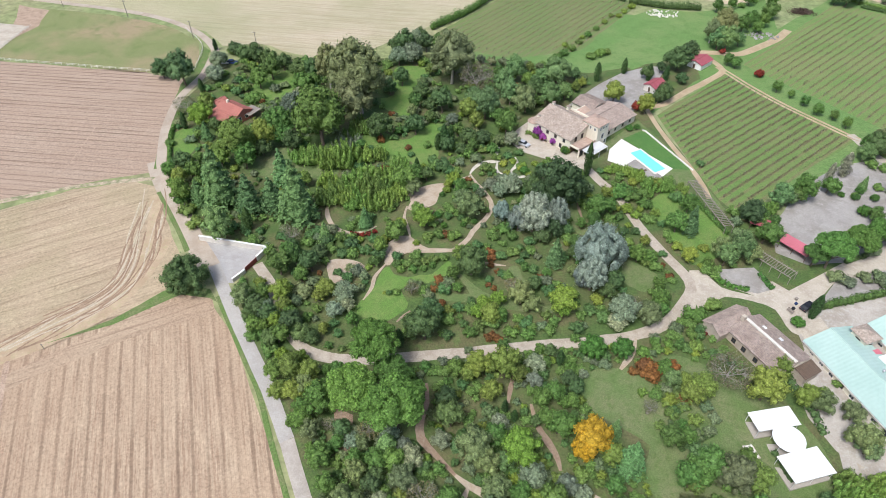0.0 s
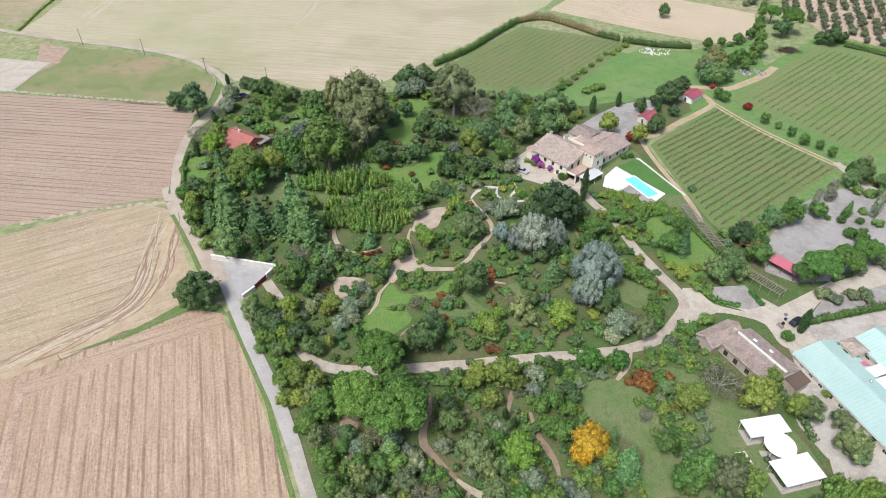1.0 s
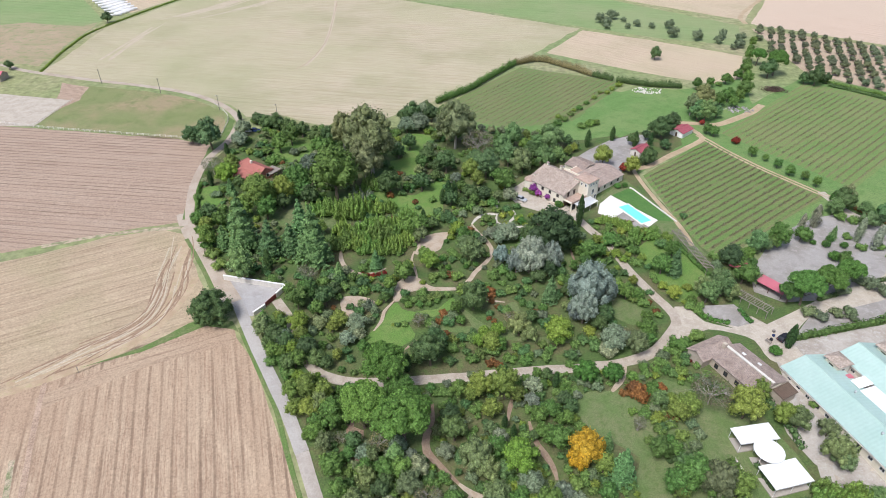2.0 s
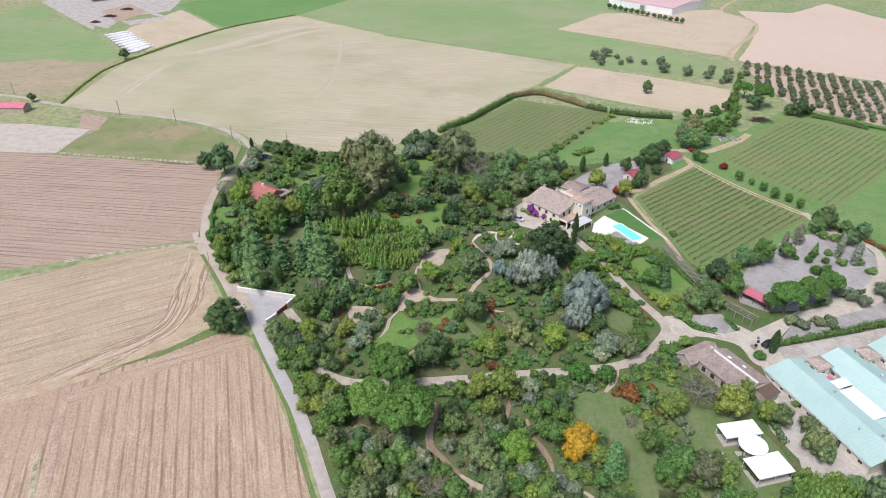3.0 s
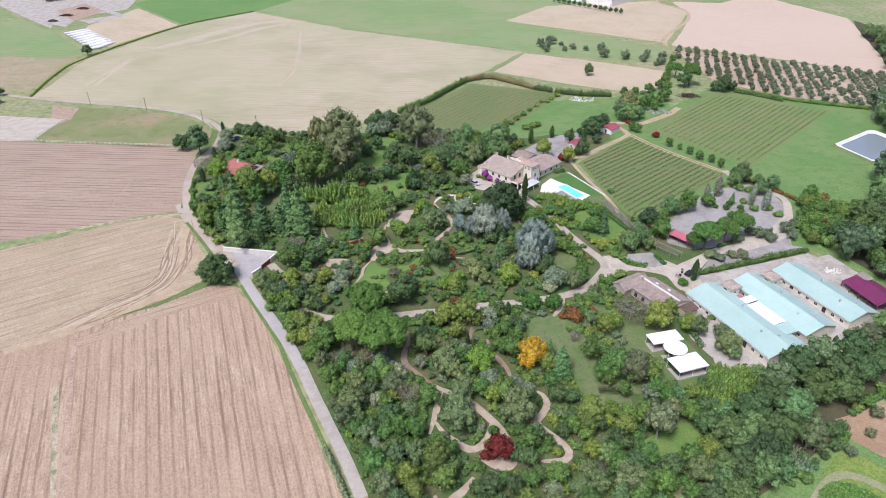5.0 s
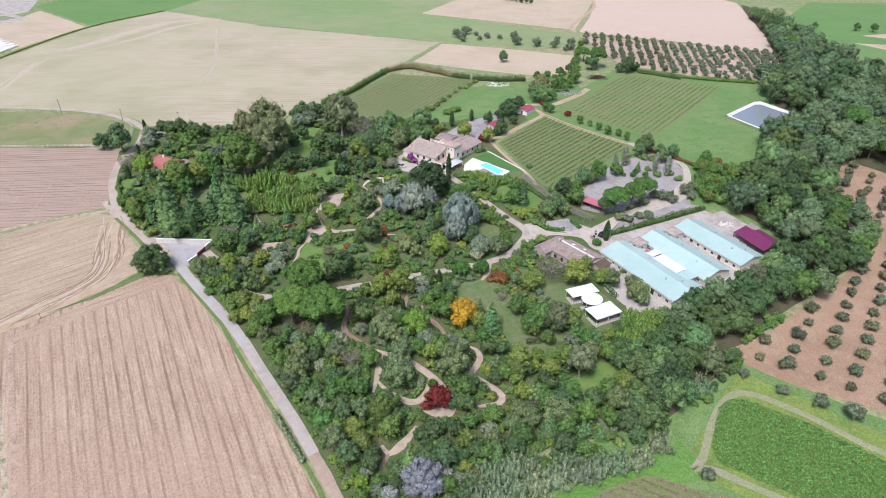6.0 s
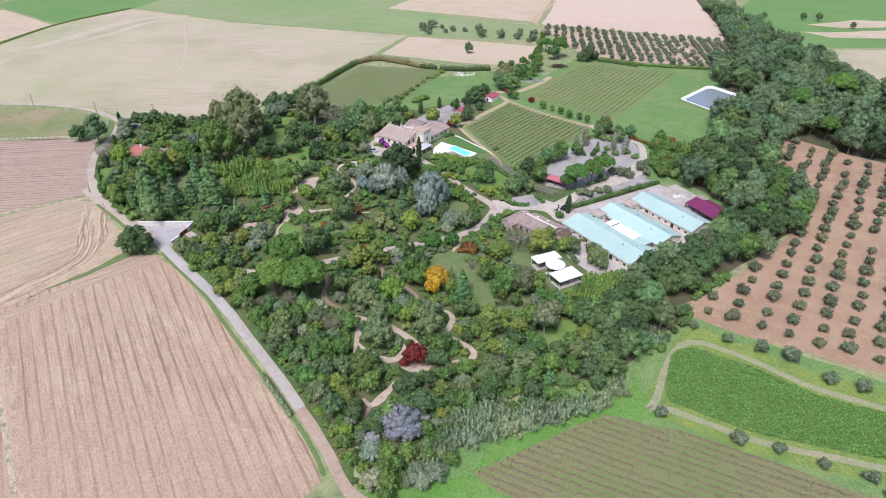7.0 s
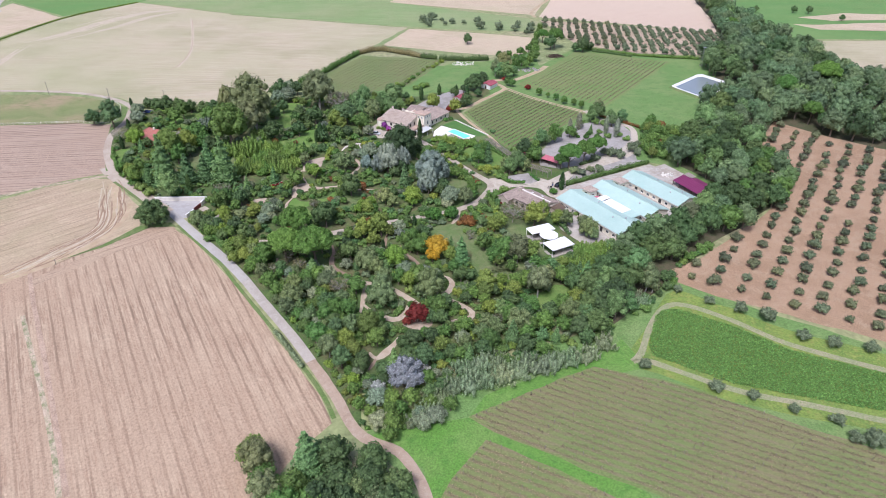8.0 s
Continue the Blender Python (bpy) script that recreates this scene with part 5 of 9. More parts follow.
def sheds():
    long_shed(95.4, 94.2, 6.7, 33, 0, "long farm shed with a pale teal metal roof")
    long_shed(110.0, 101.0, 5.8, 29, 0, "long farm shed with a pale teal metal roof")
    long_shed(125.6, 106.6, 5.6, 29, 0, "long farm shed with a pale teal metal roof")
    for x, y in ((97.0, 108.6), (112.0, 113.2)):
        k = stand("tiled_kiosk", x, y, 20.7, "small square pavilion with a clay-tile hip roof", "kiosk", 2.6, 2.6, "kiosks between the sheds")
        part("wall", boxed(-2.0, -2.0, -2, 2.0, 2.0, 3.5), "cream_wall", k)
        hip(k, -2.2, 2.2, -2.2, 2.2, 3.5, 4.7, "tile_old")
        opening(k, "window", -2.0, 0, 1.2, 1.2, 1.3, "x", frame="wood_dark")
        opening(k, "door", 0, -2.0, 0.1, 1.0, 2.1, "y", "wood_dark", bars=False)
    w = stand("link_roof", 101.6, 97.4, 20.7, "white sheet roof joining two sheds", "roof", 2, 8)
    slope(w, "roof", (-2.3, -7.4, 2.75), (-2.3, 3.2, 2.75), (2.3, -7.4, 2.95), "shelter_white", 0.8, 0.02)
    slope(w, "roof", (-1.9, 3.6, 2.9), (-1.9, 6.4, 2.9), (2.3, 3.6, 3.2), "shelter_white", 0.8, 0.02)
    slope(w, "roof", (-2.3, -12.2, 2.7), (-2.3, -7.6, 2.7), (2.3, -12.2, 2.9), "tin_teal", 0.8, 0.02)
    for y in (-12, -7.5, 0, 6.2):
        for x in (-2.1, 2.1):
            part("post", boxed(x - 0.08, y - 0.08, -3, x + 0.08, y + 0.08, 2.8), "steel", w)
    part("red_tank", boxed(-1.6, 7.2, -1, 0.4, 8.6, 2.6, bevel=0.1), "tin_pink", w, "faded pink tank")
    p = stand("purple_barn", 140.8, 106.2, 13.5, "open barn with a deep purple metal roof", "barn", 5, 8, lift=-0.6)
    slope(p, "roof", (-4.8, -7.2, 2.9), (-4.8, 7.0, 2.9), (0.6, -7.2, 4.4), "tin_purple", 0.9, 0.035)
    slope(p, "roof", (5.2, -7.2, 3.1), (5.2, 4.0, 3.1), (0.6, -7.2, 4.4), "tin_purple", 0.9, 0.035)
    slope(p, "lean_to_roof", (1.2, 4.2, 3.3), (1.2, 8.6, 3.3), (4.8, 4.2, 3.9), "wood_grey", 0.9, 0.03, label="rusty grey sheet roof")
    part("wall", boxed(4.6, -7.0, -2, 4.9, 7.0, 3.1), "wood_dark", p)
    for y in (-7.0, -3.5, 0.0, 3.5, 6.8):
        part("post", boxed(-4.6, y - 0.1, -2, -4.4, y + 0.1, 2.95), "wood_dark", p)
        part("post", boxed(0.5, y - 0.1, -2, 0.7, y + 0.1, 4.3), "wood_dark", p)
    for y in (-5.0, -1.5, 1.8, 5.2):
        part("bale", boxed(1.0, y - 0.9, -1.5, 3.6, y + 0.9, 1.2, bevel=0.15), "wood_grey", p, "stacked straw bales")
    g = stand("tin_shed", 145.2, 95.9, 13.5, "low shed with a rusty grey sheet roof", "shed", 5, 3, lift=-0.4)
    part("wall", boxed(-4.6, -2.4, -2.5, 4.8, 2.4, 2.4), "wood_grey", g)
    slope(g, "roof", (-5, -2.8, 2.5), (5.2, -2.8, 2.5), (-5, 2.8, 3.3), "wood_grey", 0.7, 0.04)
    opening(g, "door", -1.0, -2.4, 0.1, 1.6, 2.0, "y", "wood_dark", "wood_grey", bars=False)


def pavilion(x, y, turn, w, d):
    p = stand("shade_pavilion", x, y, turn, "open garden pavilion with a flat white roof on slim posts", "pavilion", w / 2 + 0.6, d / 2 + 0.8, "white pavilions on the lawn")
    bm = bmesh.new()
    box(bm, -w / 2, -d / 2, 2.75, w / 2, d / 2, 2.95, bevel=0.04)
    part("roof", bm, "shelter_white", p)
    part("fascia", boxed(-w / 2 - 0.04, -d / 2 - 0.04, 2.68, w / 2 + 0.04, -d / 2, 3.0), "white_paint", p)
    for k in range(4):
        part("seam", boxed(-w / 2 + (k + 1) * w / 5, -d / 2, 2.95, -w / 2 + (k + 1) * w / 5 + 0.05, d / 2, 2.98), "white_paint", p)
    for sx in (-1, 0, 1):
        for sy in (-1, 1):
            part("post", tube(bmesh.new(), (sx * (w / 2 - 0.3), sy * (d / 2 - 0.3), -0.6), (sx * (w / 2 - 0.3), sy * (d / 2 - 0.3), 2.78), 0.06, 0.06, 8), "white_paint", p)
    part("platform", boxed(-w / 2, -d / 2, -1.2, w / 2, d / 2, 0.14, bevel=0.03), "paving", p, "pale paved floor")
    t = thing("long_table", pose(x, y, gz(y) + 0.14, 0, 0, turn), "dark wooden table under a white pavilion", "table")
    part("tabletop", boxed(-1.6, -0.45, 0.7, 1.6, 0.45, 0.76, bevel=0.02), "wood_dark", t)
    for sx in (-1.4, 1.34):
        for sy in (-0.38, 0.32):
            part("leg", boxed(sx, sy, 0, sx + 0.06, sy + 0.06, 0.7), "wood_dark", t)


def pavilions():
    pavilion(69.0, 85.8, 12.9, 9.6, 4.6)
    pavilion(72.4, 75.9, 17.0, 9.4, 6.0)
    p = stand("round_pavilion", 70.6, 81.2, 0, "round white shade roof between two pavilions", "pavilion", 3.6, 3.4)
    bm = tube(bmesh.new(), (0, 0, 3.05), (0, 0, 3.22), 3.3, 3.25, 40)
    tube(bm, (0, 0, 3.22), (0, 0, 3.42), 3.2, 0.3, 40)
    part("roof", bm, "shelter_white", p)
    for k in range(5):
        a = 2 * math.pi * k / 5
        part("post", tube(bmesh.new(), (2.8 * math.cos(a), 2.8 * math.sin(a), -0.6), (2.8 * math.cos(a), 2.8 * math.sin(a), 3.06), 0.06, 0.06, 8), "white_paint", p)
    part("platform", tube(bmesh.new(), (0, 0, -1.0), (0, 0, 0.12), 3.5, 3.5, 32), "paving", p)
    f = stand("stone_basin", 63.4, 79.6, 15, "square stone paving with a small basin", "basin", 1.6, 1.8)
    part("slab", boxed(-1.2, -1.7, -0.5, 1.2, 1.7, 0.2, bevel=0.04), "stone_wall", f)
    part("paving", boxed(-1.0, -1.5, 0.2, 1.0, 1.5, 0.24), "deck", f)
    part("basin", tube(bmesh.new(), (0, 0, 0.24), (0, 0, 0.7), 0.25, 0.4, 12), "stone_wall", f)


def pond():
    """A raised reservoir: grassy bank, white liner and water with the sky's reflection in its colour."""
    o = thing("reservoir", pose(0, 0, 0), "raised reservoir with a white liner and still water painted sky-pale", "pond")
    ring = [(194.0, 225.6), (220.7, 243.3), (224.5, 243.2), (232.6, 221.0), (231.5, 218.5), (203.0, 203.6), (199.5, 204.4), (193.6, 223.0)]
    mid = sum((Vector(p) for p in ring), Vector((0, 0))) / len(ring)
    BUILT.append((mid.x, mid.y, 25, 19, 15))

    def loop(bm, scale, z):
        return [bm.verts.new((*(mid + (Vector(p) - mid) * scale), z)) for p in ring]
    def band(name, s0, z0, s1, z1, material):
        bm = bmesh.new()
        a, b = loop(bm, s0, z0), loop(bm, s1, z1)
        for k in range(len(a)):
            bm.faces.new((a[k], a[(k + 1) % len(a)], b[(k + 1) % len(a)], b[k]))
        bmesh.ops.recalc_face_normals(bm, faces=bm.faces)
        part(name, bm, material, o)
    band("bank", 1.06, -0.2, 0.97, 0.9, "verge")
    band("rim", 0.97, 0.9, 0.94, 0.92, "liner")
    band("liner", 0.94, 0.92, 0.76, 0.1, "liner")
    bm = bmesh.new()
    bm.faces.new(loop(bm, 0.82, 0.35))
    w = part("water", bm, "pond_water_sky_tint", o)
    if w.data.polygons[0].normal.z < 0:
        w.data.flip_normals()


def hut(name, x, y, turn, w, l, wall, roof, label, h=2.3):
    s = stand(name, x, y, turn, label, "hut", w / 2, l / 2)
    block(s, -w / 2, w / 2, -l / 2, l / 2, h, h + 0.9, "y", wall, roof, rib=0.5, amp=0.03, course=0.0, base=-1.5)
    opening(s, "window", -w / 2, 0, 0.9, 0.9, 0.9, "x")
    opening(s, "door", 0, -l / 2, 0.05, 0.9, 1.95, "y", "wood_dark", bars=False)
    return s


def lean_to(x, y, turn, w, l, roof, label):
    s = stand("lean_to", x, y, turn, label, "shelter", w / 2, l / 2)
    slope(s, "roof", (-w / 2, -l / 2, 2.2), (-w / 2, l / 2, 2.2), (w / 2, -l / 2, 2.8), roof, 0.6, 0.03)
    for sx in (-1, 1):
        for sy in (-1, 0, 1):
            part("post", boxed(sx * (w / 2 - 0.2) - 0.07, sy * (l / 2 - 0.3) - 0.07, -0.8, sx * (w / 2 - 0.2) + 0.07, sy * (l / 2 - 0.3) + 0.07, 2.5 + sx * 0.25), "wood_dark", s)
    part("back_wall", boxed(w / 2 - 0.15, -l / 2 + 0.1, -0.8, w / 2 - 0.05, l / 2 - 0.1, 2.6), "wood_grey", s)


def pergola(x, y, turn, w, l):
    s = stand("pergola", x, y, turn, "weathered timber pergola with open slats", "pergola", w / 2, l / 2)
    for sx in (-w / 2, w / 2):
        part("beam", boxed(sx - 0.08, -l / 2, 2.2, sx + 0.08, l / 2, 2.36), "wood_grey", s)
        for k in range(5):
            yy = -l / 2 + 0.2 + k * (l - 0.4) / 4
            part("post", boxed(sx - 0.07, yy - 0.07, -0.5, sx + 0.07, yy + 0.07, 2.2), "wood_grey", s)
    n = int(l / 0.7)
    for k in range(n):
        yy = -l / 2 + 0.3 + k * 0.7
        part("slat", boxed(-w / 2 - 0.4, yy - 0.06, 2.36, w / 2 + 0.4, yy + 0.06, 2.48), "wood_grey", s)


villa()
awning()
pool()
gate()
cottage()
stone_house()
sheds()
pavilions()
pond()
car(20.4, 185.6, -34, "car_silver")
hut("red_roof_hut", 91.8, 245.8, -45, 6.0, 8.0, "white_paint", "tin_red", "white hut with a dark red sheet roof")
hut("red_roof_hut", 70.4, 225.7, -45, 4.6, 7.0, "wall_white", "tin_red", "low white hut with a dull red roof")
lean_to(91.4, 138.6, 40, 3.6, 8.2, "tin_pink", "open shelter with a faded pink sheet roof")
lean_to(84.6, 147.6, 62, 3.0, 5.0, "tin_red", "open shelter with a dark red sheet roof")
low_wall("pool_wall", [(60.9, 196.4), (61.8, 196.0), (72.6, 174.0)], 0.45, 0.25, "cream_wall", "low white wall round the pool lawn")


# ---- ground ----
bm = bmesh.new()
ys = [-1500.0] + list(KNOTS) + [600, 1200, 3200]
xs = [-2600, -800, -300, -100, 0, 100, 300, 800, 2600]
grid = [[bm.verts.new((x, y, gz(y))) for x in xs] for y in ys]
for a, b in zip(grid, grid[1:]):
    for i in range(len(xs) - 1):
        bm.faces.new((a[i], a[i + 1], b[i + 1], b[i]))
tagged(part("ground", bm, "plain", None), "open country of pale and green fields", "ground", kind="structure")


# fields and meadows around the estate
patch('field_near', 'stubble_near', 0.05, [(-103.9, 94.7), (-97, 101.1), (-78.9, 109.2), (-70.3, 116.2), (-61.9, 116.3), (-52.5, 103.3), (-44.9, 89.8), (-37.8, 77.5), (-31.7, 65.4), (-24, 49.1), (-17.5, 36.9), (-12, 25.9), (-9.3, 16.2), (-16.2, 10.6), (-27.9, -3.8), (-62.6, -21.3), (-102.3, -23.6), (-149.1, 71.4)], 'dry stubble field with fine tractor rows', 0.8)
patch('field_headland', 'stubble_head', 0.056, [(-103.0, 88.7), (-97.2, 93.6), (-86.9, 101.3), (-73.2, 112.2), (-64.7, 115.0), (-59.2, 111.0), (-61.4, 108.4), (-66.8, 106.3), (-82.0, 98.4), (-94.5, 90.2), (-100.2, 85.2)], 'turning strip along the stubble field edge', 0.5)
patch('field_middle', 'stubble_mid', 0.05, [(-92.4, 158), (-81.6, 140.6), (-73.4, 127.5), (-73.2, 117.5), (-83.2, 106), (-95.9, 97.4), (-119.9, 85.3), (-162.6, 97), (-152.2, 134.7), (-133.5, 144.8), (-116.6, 155.4), (-99.3, 159.9)], 'dry stubble field with curved tyre tracks', 0.8)
patch('field_far_left', 'stubble_pink', 0.05, [(-185.6, 235.2), (-154.1, 232), (-123.8, 228.9), (-105.9, 223.5), (-103.5, 199.7), (-99.5, 178.8), (-96, 165), (-114.5, 158.3), (-135.9, 149.1), (-169.8, 136.2), (-259.9, 240.4)], 'pinkish ploughed field with fine furrows', 0.8)
patch('field_large', 'stubble_green', 0.05, [(-227.5, 304), (-234.4, 387.8), (-204.2, 490), (-157.9, 547.1), (-62.6, 472.5), (67.3, 402.6), (30, 342.4), (8, 303.3), (-18.1, 275.6), (-38.5, 253.6), (-61.3, 243), (-86.4, 256), (-100.9, 252.9), (-112.3, 266.1), (-137.9, 279.5)], 'wide pale straw field fading to green', 1.0)
patch('field_brown', 'stubble_tan', 0.05, [(42.5, 352.2), (68.7, 398.4), (106.3, 380.4), (152.9, 352.9), (139.5, 315.7), (121.7, 307.2), (82.6, 327.2)], 'small dry tan field', 0.8)
patch('field_green', 'crop_green', 0.04, [(-164.9, 554.1), (-97.5, 660), (-62.9, 824.7), (321.1, 847.4), (205.2, 588.8), (177.8, 516.6), (128.8, 563.9), (65.8, 505.9), (170.6, 414.4), (156.9, 370.8), (107.7, 387.1), (69.6, 405.6), (-63.3, 478.2)], 'pale green young crop field', 1.0)
patch('field_bright', 'crop_bright', 0.05, [(-283.1, 587.3), (-249.7, 668.2), (-114, 652.3), (-154.7, 554.7), (-207.2, 498.3)], 'bright green crop strip', 0.8)
patch('field_tan_far', 'stubble_tan', 0.06, [(65.8, 505.9), (109.9, 570.3), (219.8, 594.9), (234.4, 541.8), (178.5, 426.9), (112.4, 473.4)], 'pale tan harvested field', 0.8)
patch('field_pink_far', 'stubble_pinkfar', 0.05, [(236.4, 590.6), (293.1, 581.1), (340.7, 505.8), (290.9, 355.4), (255.7, 370.6), (179.9, 419.4), (228.9, 519.6)], 'pale pinkish harvested field', 0.8)
patch('field_pink_east', 'stubble_pinkfar', 0.06, [(181.3, 417), (240.1, 544.7), (332, 630.5), (363, 510.1), (313.7, 382.3), (293, 339.1), (242.7, 379.3)], 'pale pinkish harvested field beside the wood', 0.8)
patch('field_green_left', 'crop_green', 0.05, [(-405, 462.1), (-352.1, 518.8), (-287.9, 459.3), (-245, 405.1), (-234.9, 313.9), (-285, 327.3), (-305.5, 326.1)], 'weedy pale green meadow', 0.8)
patch('field_yard_left', 'stubble_tan', 0.055, [(-282, 493.9), (-268.9, 566.2), (-208, 494), (-234.2, 421.7), (-272.2, 450.8)], 'dry straw field beside the farmyard', 0.6)
patch('field_green_dry', 'bare_weedy', 0.056, [(-367.4, 410.6), (-317, 385.9), (-291.2, 396.3), (-251.2, 389.7), (-245.9, 399), (-234.9, 313.9), (-285, 327.3), (-305.5, 326.1)], 'dry brownish part of a meadow', 1.5)
patch('paddock_corner', 'soil_rut', 0.058, [(-208.6, 290.6), (-191.4, 285.2), (-187.2, 268.2), (-194.4, 244.5), (-203, 246.9), (-198.8, 267.5)], 'bare reddish corner of a paddock', 1.0)
patch('meadow_left', 'grass_dry', 0.05, [(-192.3, 287), (-160.2, 281.7), (-131.8, 271.4), (-112.6, 258.2), (-104.4, 233.8), (-126.1, 227.9), (-191.2, 239)], 'patchy grass paddock by the lane', 0.6)
patch('paddock_sand', 'sand', 0.06, [(-259.9, 272.4), (-230.2, 274.1), (-191.5, 267.9), (-191.7, 237.5), (-235.2, 237.8)], 'grey sandy riding paddock', 0.4)
patch('field_green_ne', 'crop_bright', 0.05, [(337.4, 411.5), (431.5, 504.3), (691.6, 451.5), (491.7, 276.2), (336.9, 314.1), (339.8, 366.5)], 'bright green crop field beyond the wood', 0.8)
patch('field_tan_ne', 'stubble_green', 0.045, [(330.6, 308.6), (399.4, 294.8), (487, 272.2), (335.9, 139.3), (319.3, 205.4), (315.5, 241.3)], 'pale straw field beyond the wood', 0.8)
patch('field_strip_ne', 'stubble_tan', 0.07, [(368.1, 356.7), (432.6, 331.7), (482.6, 313.9), (473, 304.6), (376.7, 335.2)], 'straw strip in the green field', 0.5)

# the estate's own ground
patch('estate_grass_north', 'meadow', 0.04, [(-14.4, 263.9), (18.7, 247.7), (46.1, 256.3), (67.2, 288.9), (109.4, 300.1), (139.5, 315.7), (134, 280.4), (99.9, 242.4), (66.5, 208.1), (56.1, 215.7), (40.8, 206.6), (17.4, 207.9), (-7.3, 229.8)], 'rough grass north of the villa', 0.5)
patch('estate_grass', 'meadow', 0.03, [(-2.2, 11.5), (41, 28.6), (80.5, 40.4), (78.7, 72.6), (141.2, 126.6), (94, 170), (91.1, 212.4), (90.6, 268.6), (54.6, 257.6), (-2.2, 266), (21.7, 314.6), (70, 294.8), (127.6, 275.6), (174.8, 321.5), (247.5, 277.1), (248, 176), (179.5, 97.7), (106.7, 58.2), (117.9, 41.8), (177.1, -5.9), (133.4, -46.4), (23.8, -32), (12.4, -11.2)], 'rough grass round the estate', 0.5)
patch('garden_soil', 'garden', 0.05, [(-103.5, 199.7), (-96.8, 229.4), (-90, 244.1), (-59, 238.4), (-10.5, 250.8), (16.8, 240), (49.4, 237), (92.1, 253.6), (89.7, 234.6), (65.7, 208.5), (73.6, 175.1), (84.3, 152.6), (119.2, 146), (137.2, 99), (69.1, 44.3), (39.1, 30.5), (24, 27.4), (-1.5, 26.4), (-2.1, 13.1), (-11, 35.7), (-25.4, 64.2), (-40.6, 87.1), (-53.7, 114), (-56.3, 120.2), (-50.8, 133), (-70.8, 137.6), (-91.2, 166.7)], 'leaf-strewn garden soil with patchy grass', 0.8)
patch('lawn_south', 'lawn', 0.09, [(31.5, 97.2), (44.7, 99.3), (53.1, 102.8), (68.9, 94.6), (74.7, 89.3), (78.8, 80.5), (78.1, 72.2), (68.1, 68.4), (46, 67.3), (42, 69), (39.5, 74.9), (42.7, 79.9), (30.6, 88.5)], 'mown lawn with worn patches', 0.6)
patch('lawn_orchid', 'lawn', 0.09, [(46.7, 70.3), (54.7, 69.8), (53.8, 57.6), (45.9, 60.1)], 'mown lawn', 0.5)
patch('lawn_pocket', 'lawn_bright', 0.09, [(54.6, 52.9), (59.8, 55.5), (65.2, 58.2), (69.0, 56.3), (69.5, 52.6), (65.6, 47.5), (60.6, 45.5), (56.5, 45.8), (53.4, 48.1)], 'small bright lawn among trees', 0.3)
patch('lawn_slope', 'lawn', 0.088, [(44.8, 86.3), (47.8, 82.8), (47.6, 71.5), (54.7, 67.6), (53.1, 60.3), (48.0, 56.8), (48.9, 66.0), (45.5, 70.5), (44.6, 77.5)], 'sloping grass between trees', 0.4)
patch('lawn_oval', 'lawn_bright', 0.09, [(-24.0, 113.3), (-23.5, 115.5), (-21.9, 117.3), (-20.5, 120.7), (-19.9, 123.7), (-19.0, 126.6), (-17.5, 127.7), (-15.9, 125.1), (-12.1, 124.1), (-9.0, 125.2), (-5.8, 125.7), (-2.0, 130.7), (-0.9, 128.3), (-2.5, 125.1), (-6.4, 122.6), (-10.7, 121.0), (-13.8, 119.9), (-11.3, 115.3), (-12.4, 112.7), (-16.0, 109.4), (-18.1, 107.9), (-21.8, 107.7), (-23.3, 109.8)], 'bright curving garden lawn', 0.3)
patch('lawn_middle', 'lawn', 0.085, [(-0.8, 127.6), (1.8, 125.8), (4.4, 123.2), (7.3, 120.4), (12.5, 118.0), (21.7, 116.1), (32.3, 116.5), (32.4, 114.6), (21.5, 113.8), (12.5, 114.8), (6.4, 116.2), (-1.3, 116.6), (-5.1, 117.7), (-5.2, 119.7), (-1.5, 119.5), (4.0, 119.3)], 'grass glade between flower beds', 0.4)
patch('lawn_east', 'lawn', 0.09, [(45.1, 133.5), (48.9, 131.7), (52.8, 128.5), (51.8, 125.0), (48.7, 121.9), (45.6, 123.5), (43.7, 125.3), (44.0, 130.0)], 'small garden lawn', 0.3)
patch('lawn_upper', 'lawn_bright', 0.09, [(-35.3, 186.5), (-27.6, 191.0), (-19.9, 186.9), (-15.9, 189.2), (-12.6, 197.4), (-7.0, 196.8), (-7.8, 188.0), (-7.5, 176.0), (-12.1, 171.4), (-16.1, 174.8), (-20.4, 172.4), (-25.8, 176.5), (-30.2, 182.4)], 'bright green lawn with shrubs', 0.4)
patch('lawn_north', 'lawn_bright', 0.09, [(-27.7, 236.1), (-20.9, 239.4), (-12.4, 236.4), (-17.5, 226.9), (-18.0, 216.6), (-16.5, 206.1), (-19.6, 201.4), (-27.2, 205.5), (-30.4, 213.4), (-25.7, 216.1)], 'bright lawn glade', 0.3)
patch('lawn_cottage', 'lawn_bright', 0.09, [(-97.3, 187.3), (-91.1, 190.1), (-87.1, 181.1), (-88.2, 173.6), (-92.9, 175.2)], 'cottage lawn', 0.3)
patch('lawn_cottage_b', 'lawn_bright', 0.09, [(-79.2, 221.4), (-67.1, 234.6), (-62.2, 222.2), (-66, 211.5), (-75.3, 211)], 'cottage back lawn', 0.3)
patch('lawn_mid_left', 'lawn', 0.088, [(-69.5, 172.4), (-54.9, 180.4), (-38, 169.4), (-44, 163.3), (-63.8, 165.2)], 'grass glade between conifers', 0.3)
patch('lawn_drive', 'lawn_bright', 0.09, [(56.3, 157.5), (65.8, 163.3), (75.6, 143.8), (72.3, 137), (62.9, 132.2), (60.5, 138.5), (57.7, 147.6)], 'bright lawn below the pool hedge', 0.4)
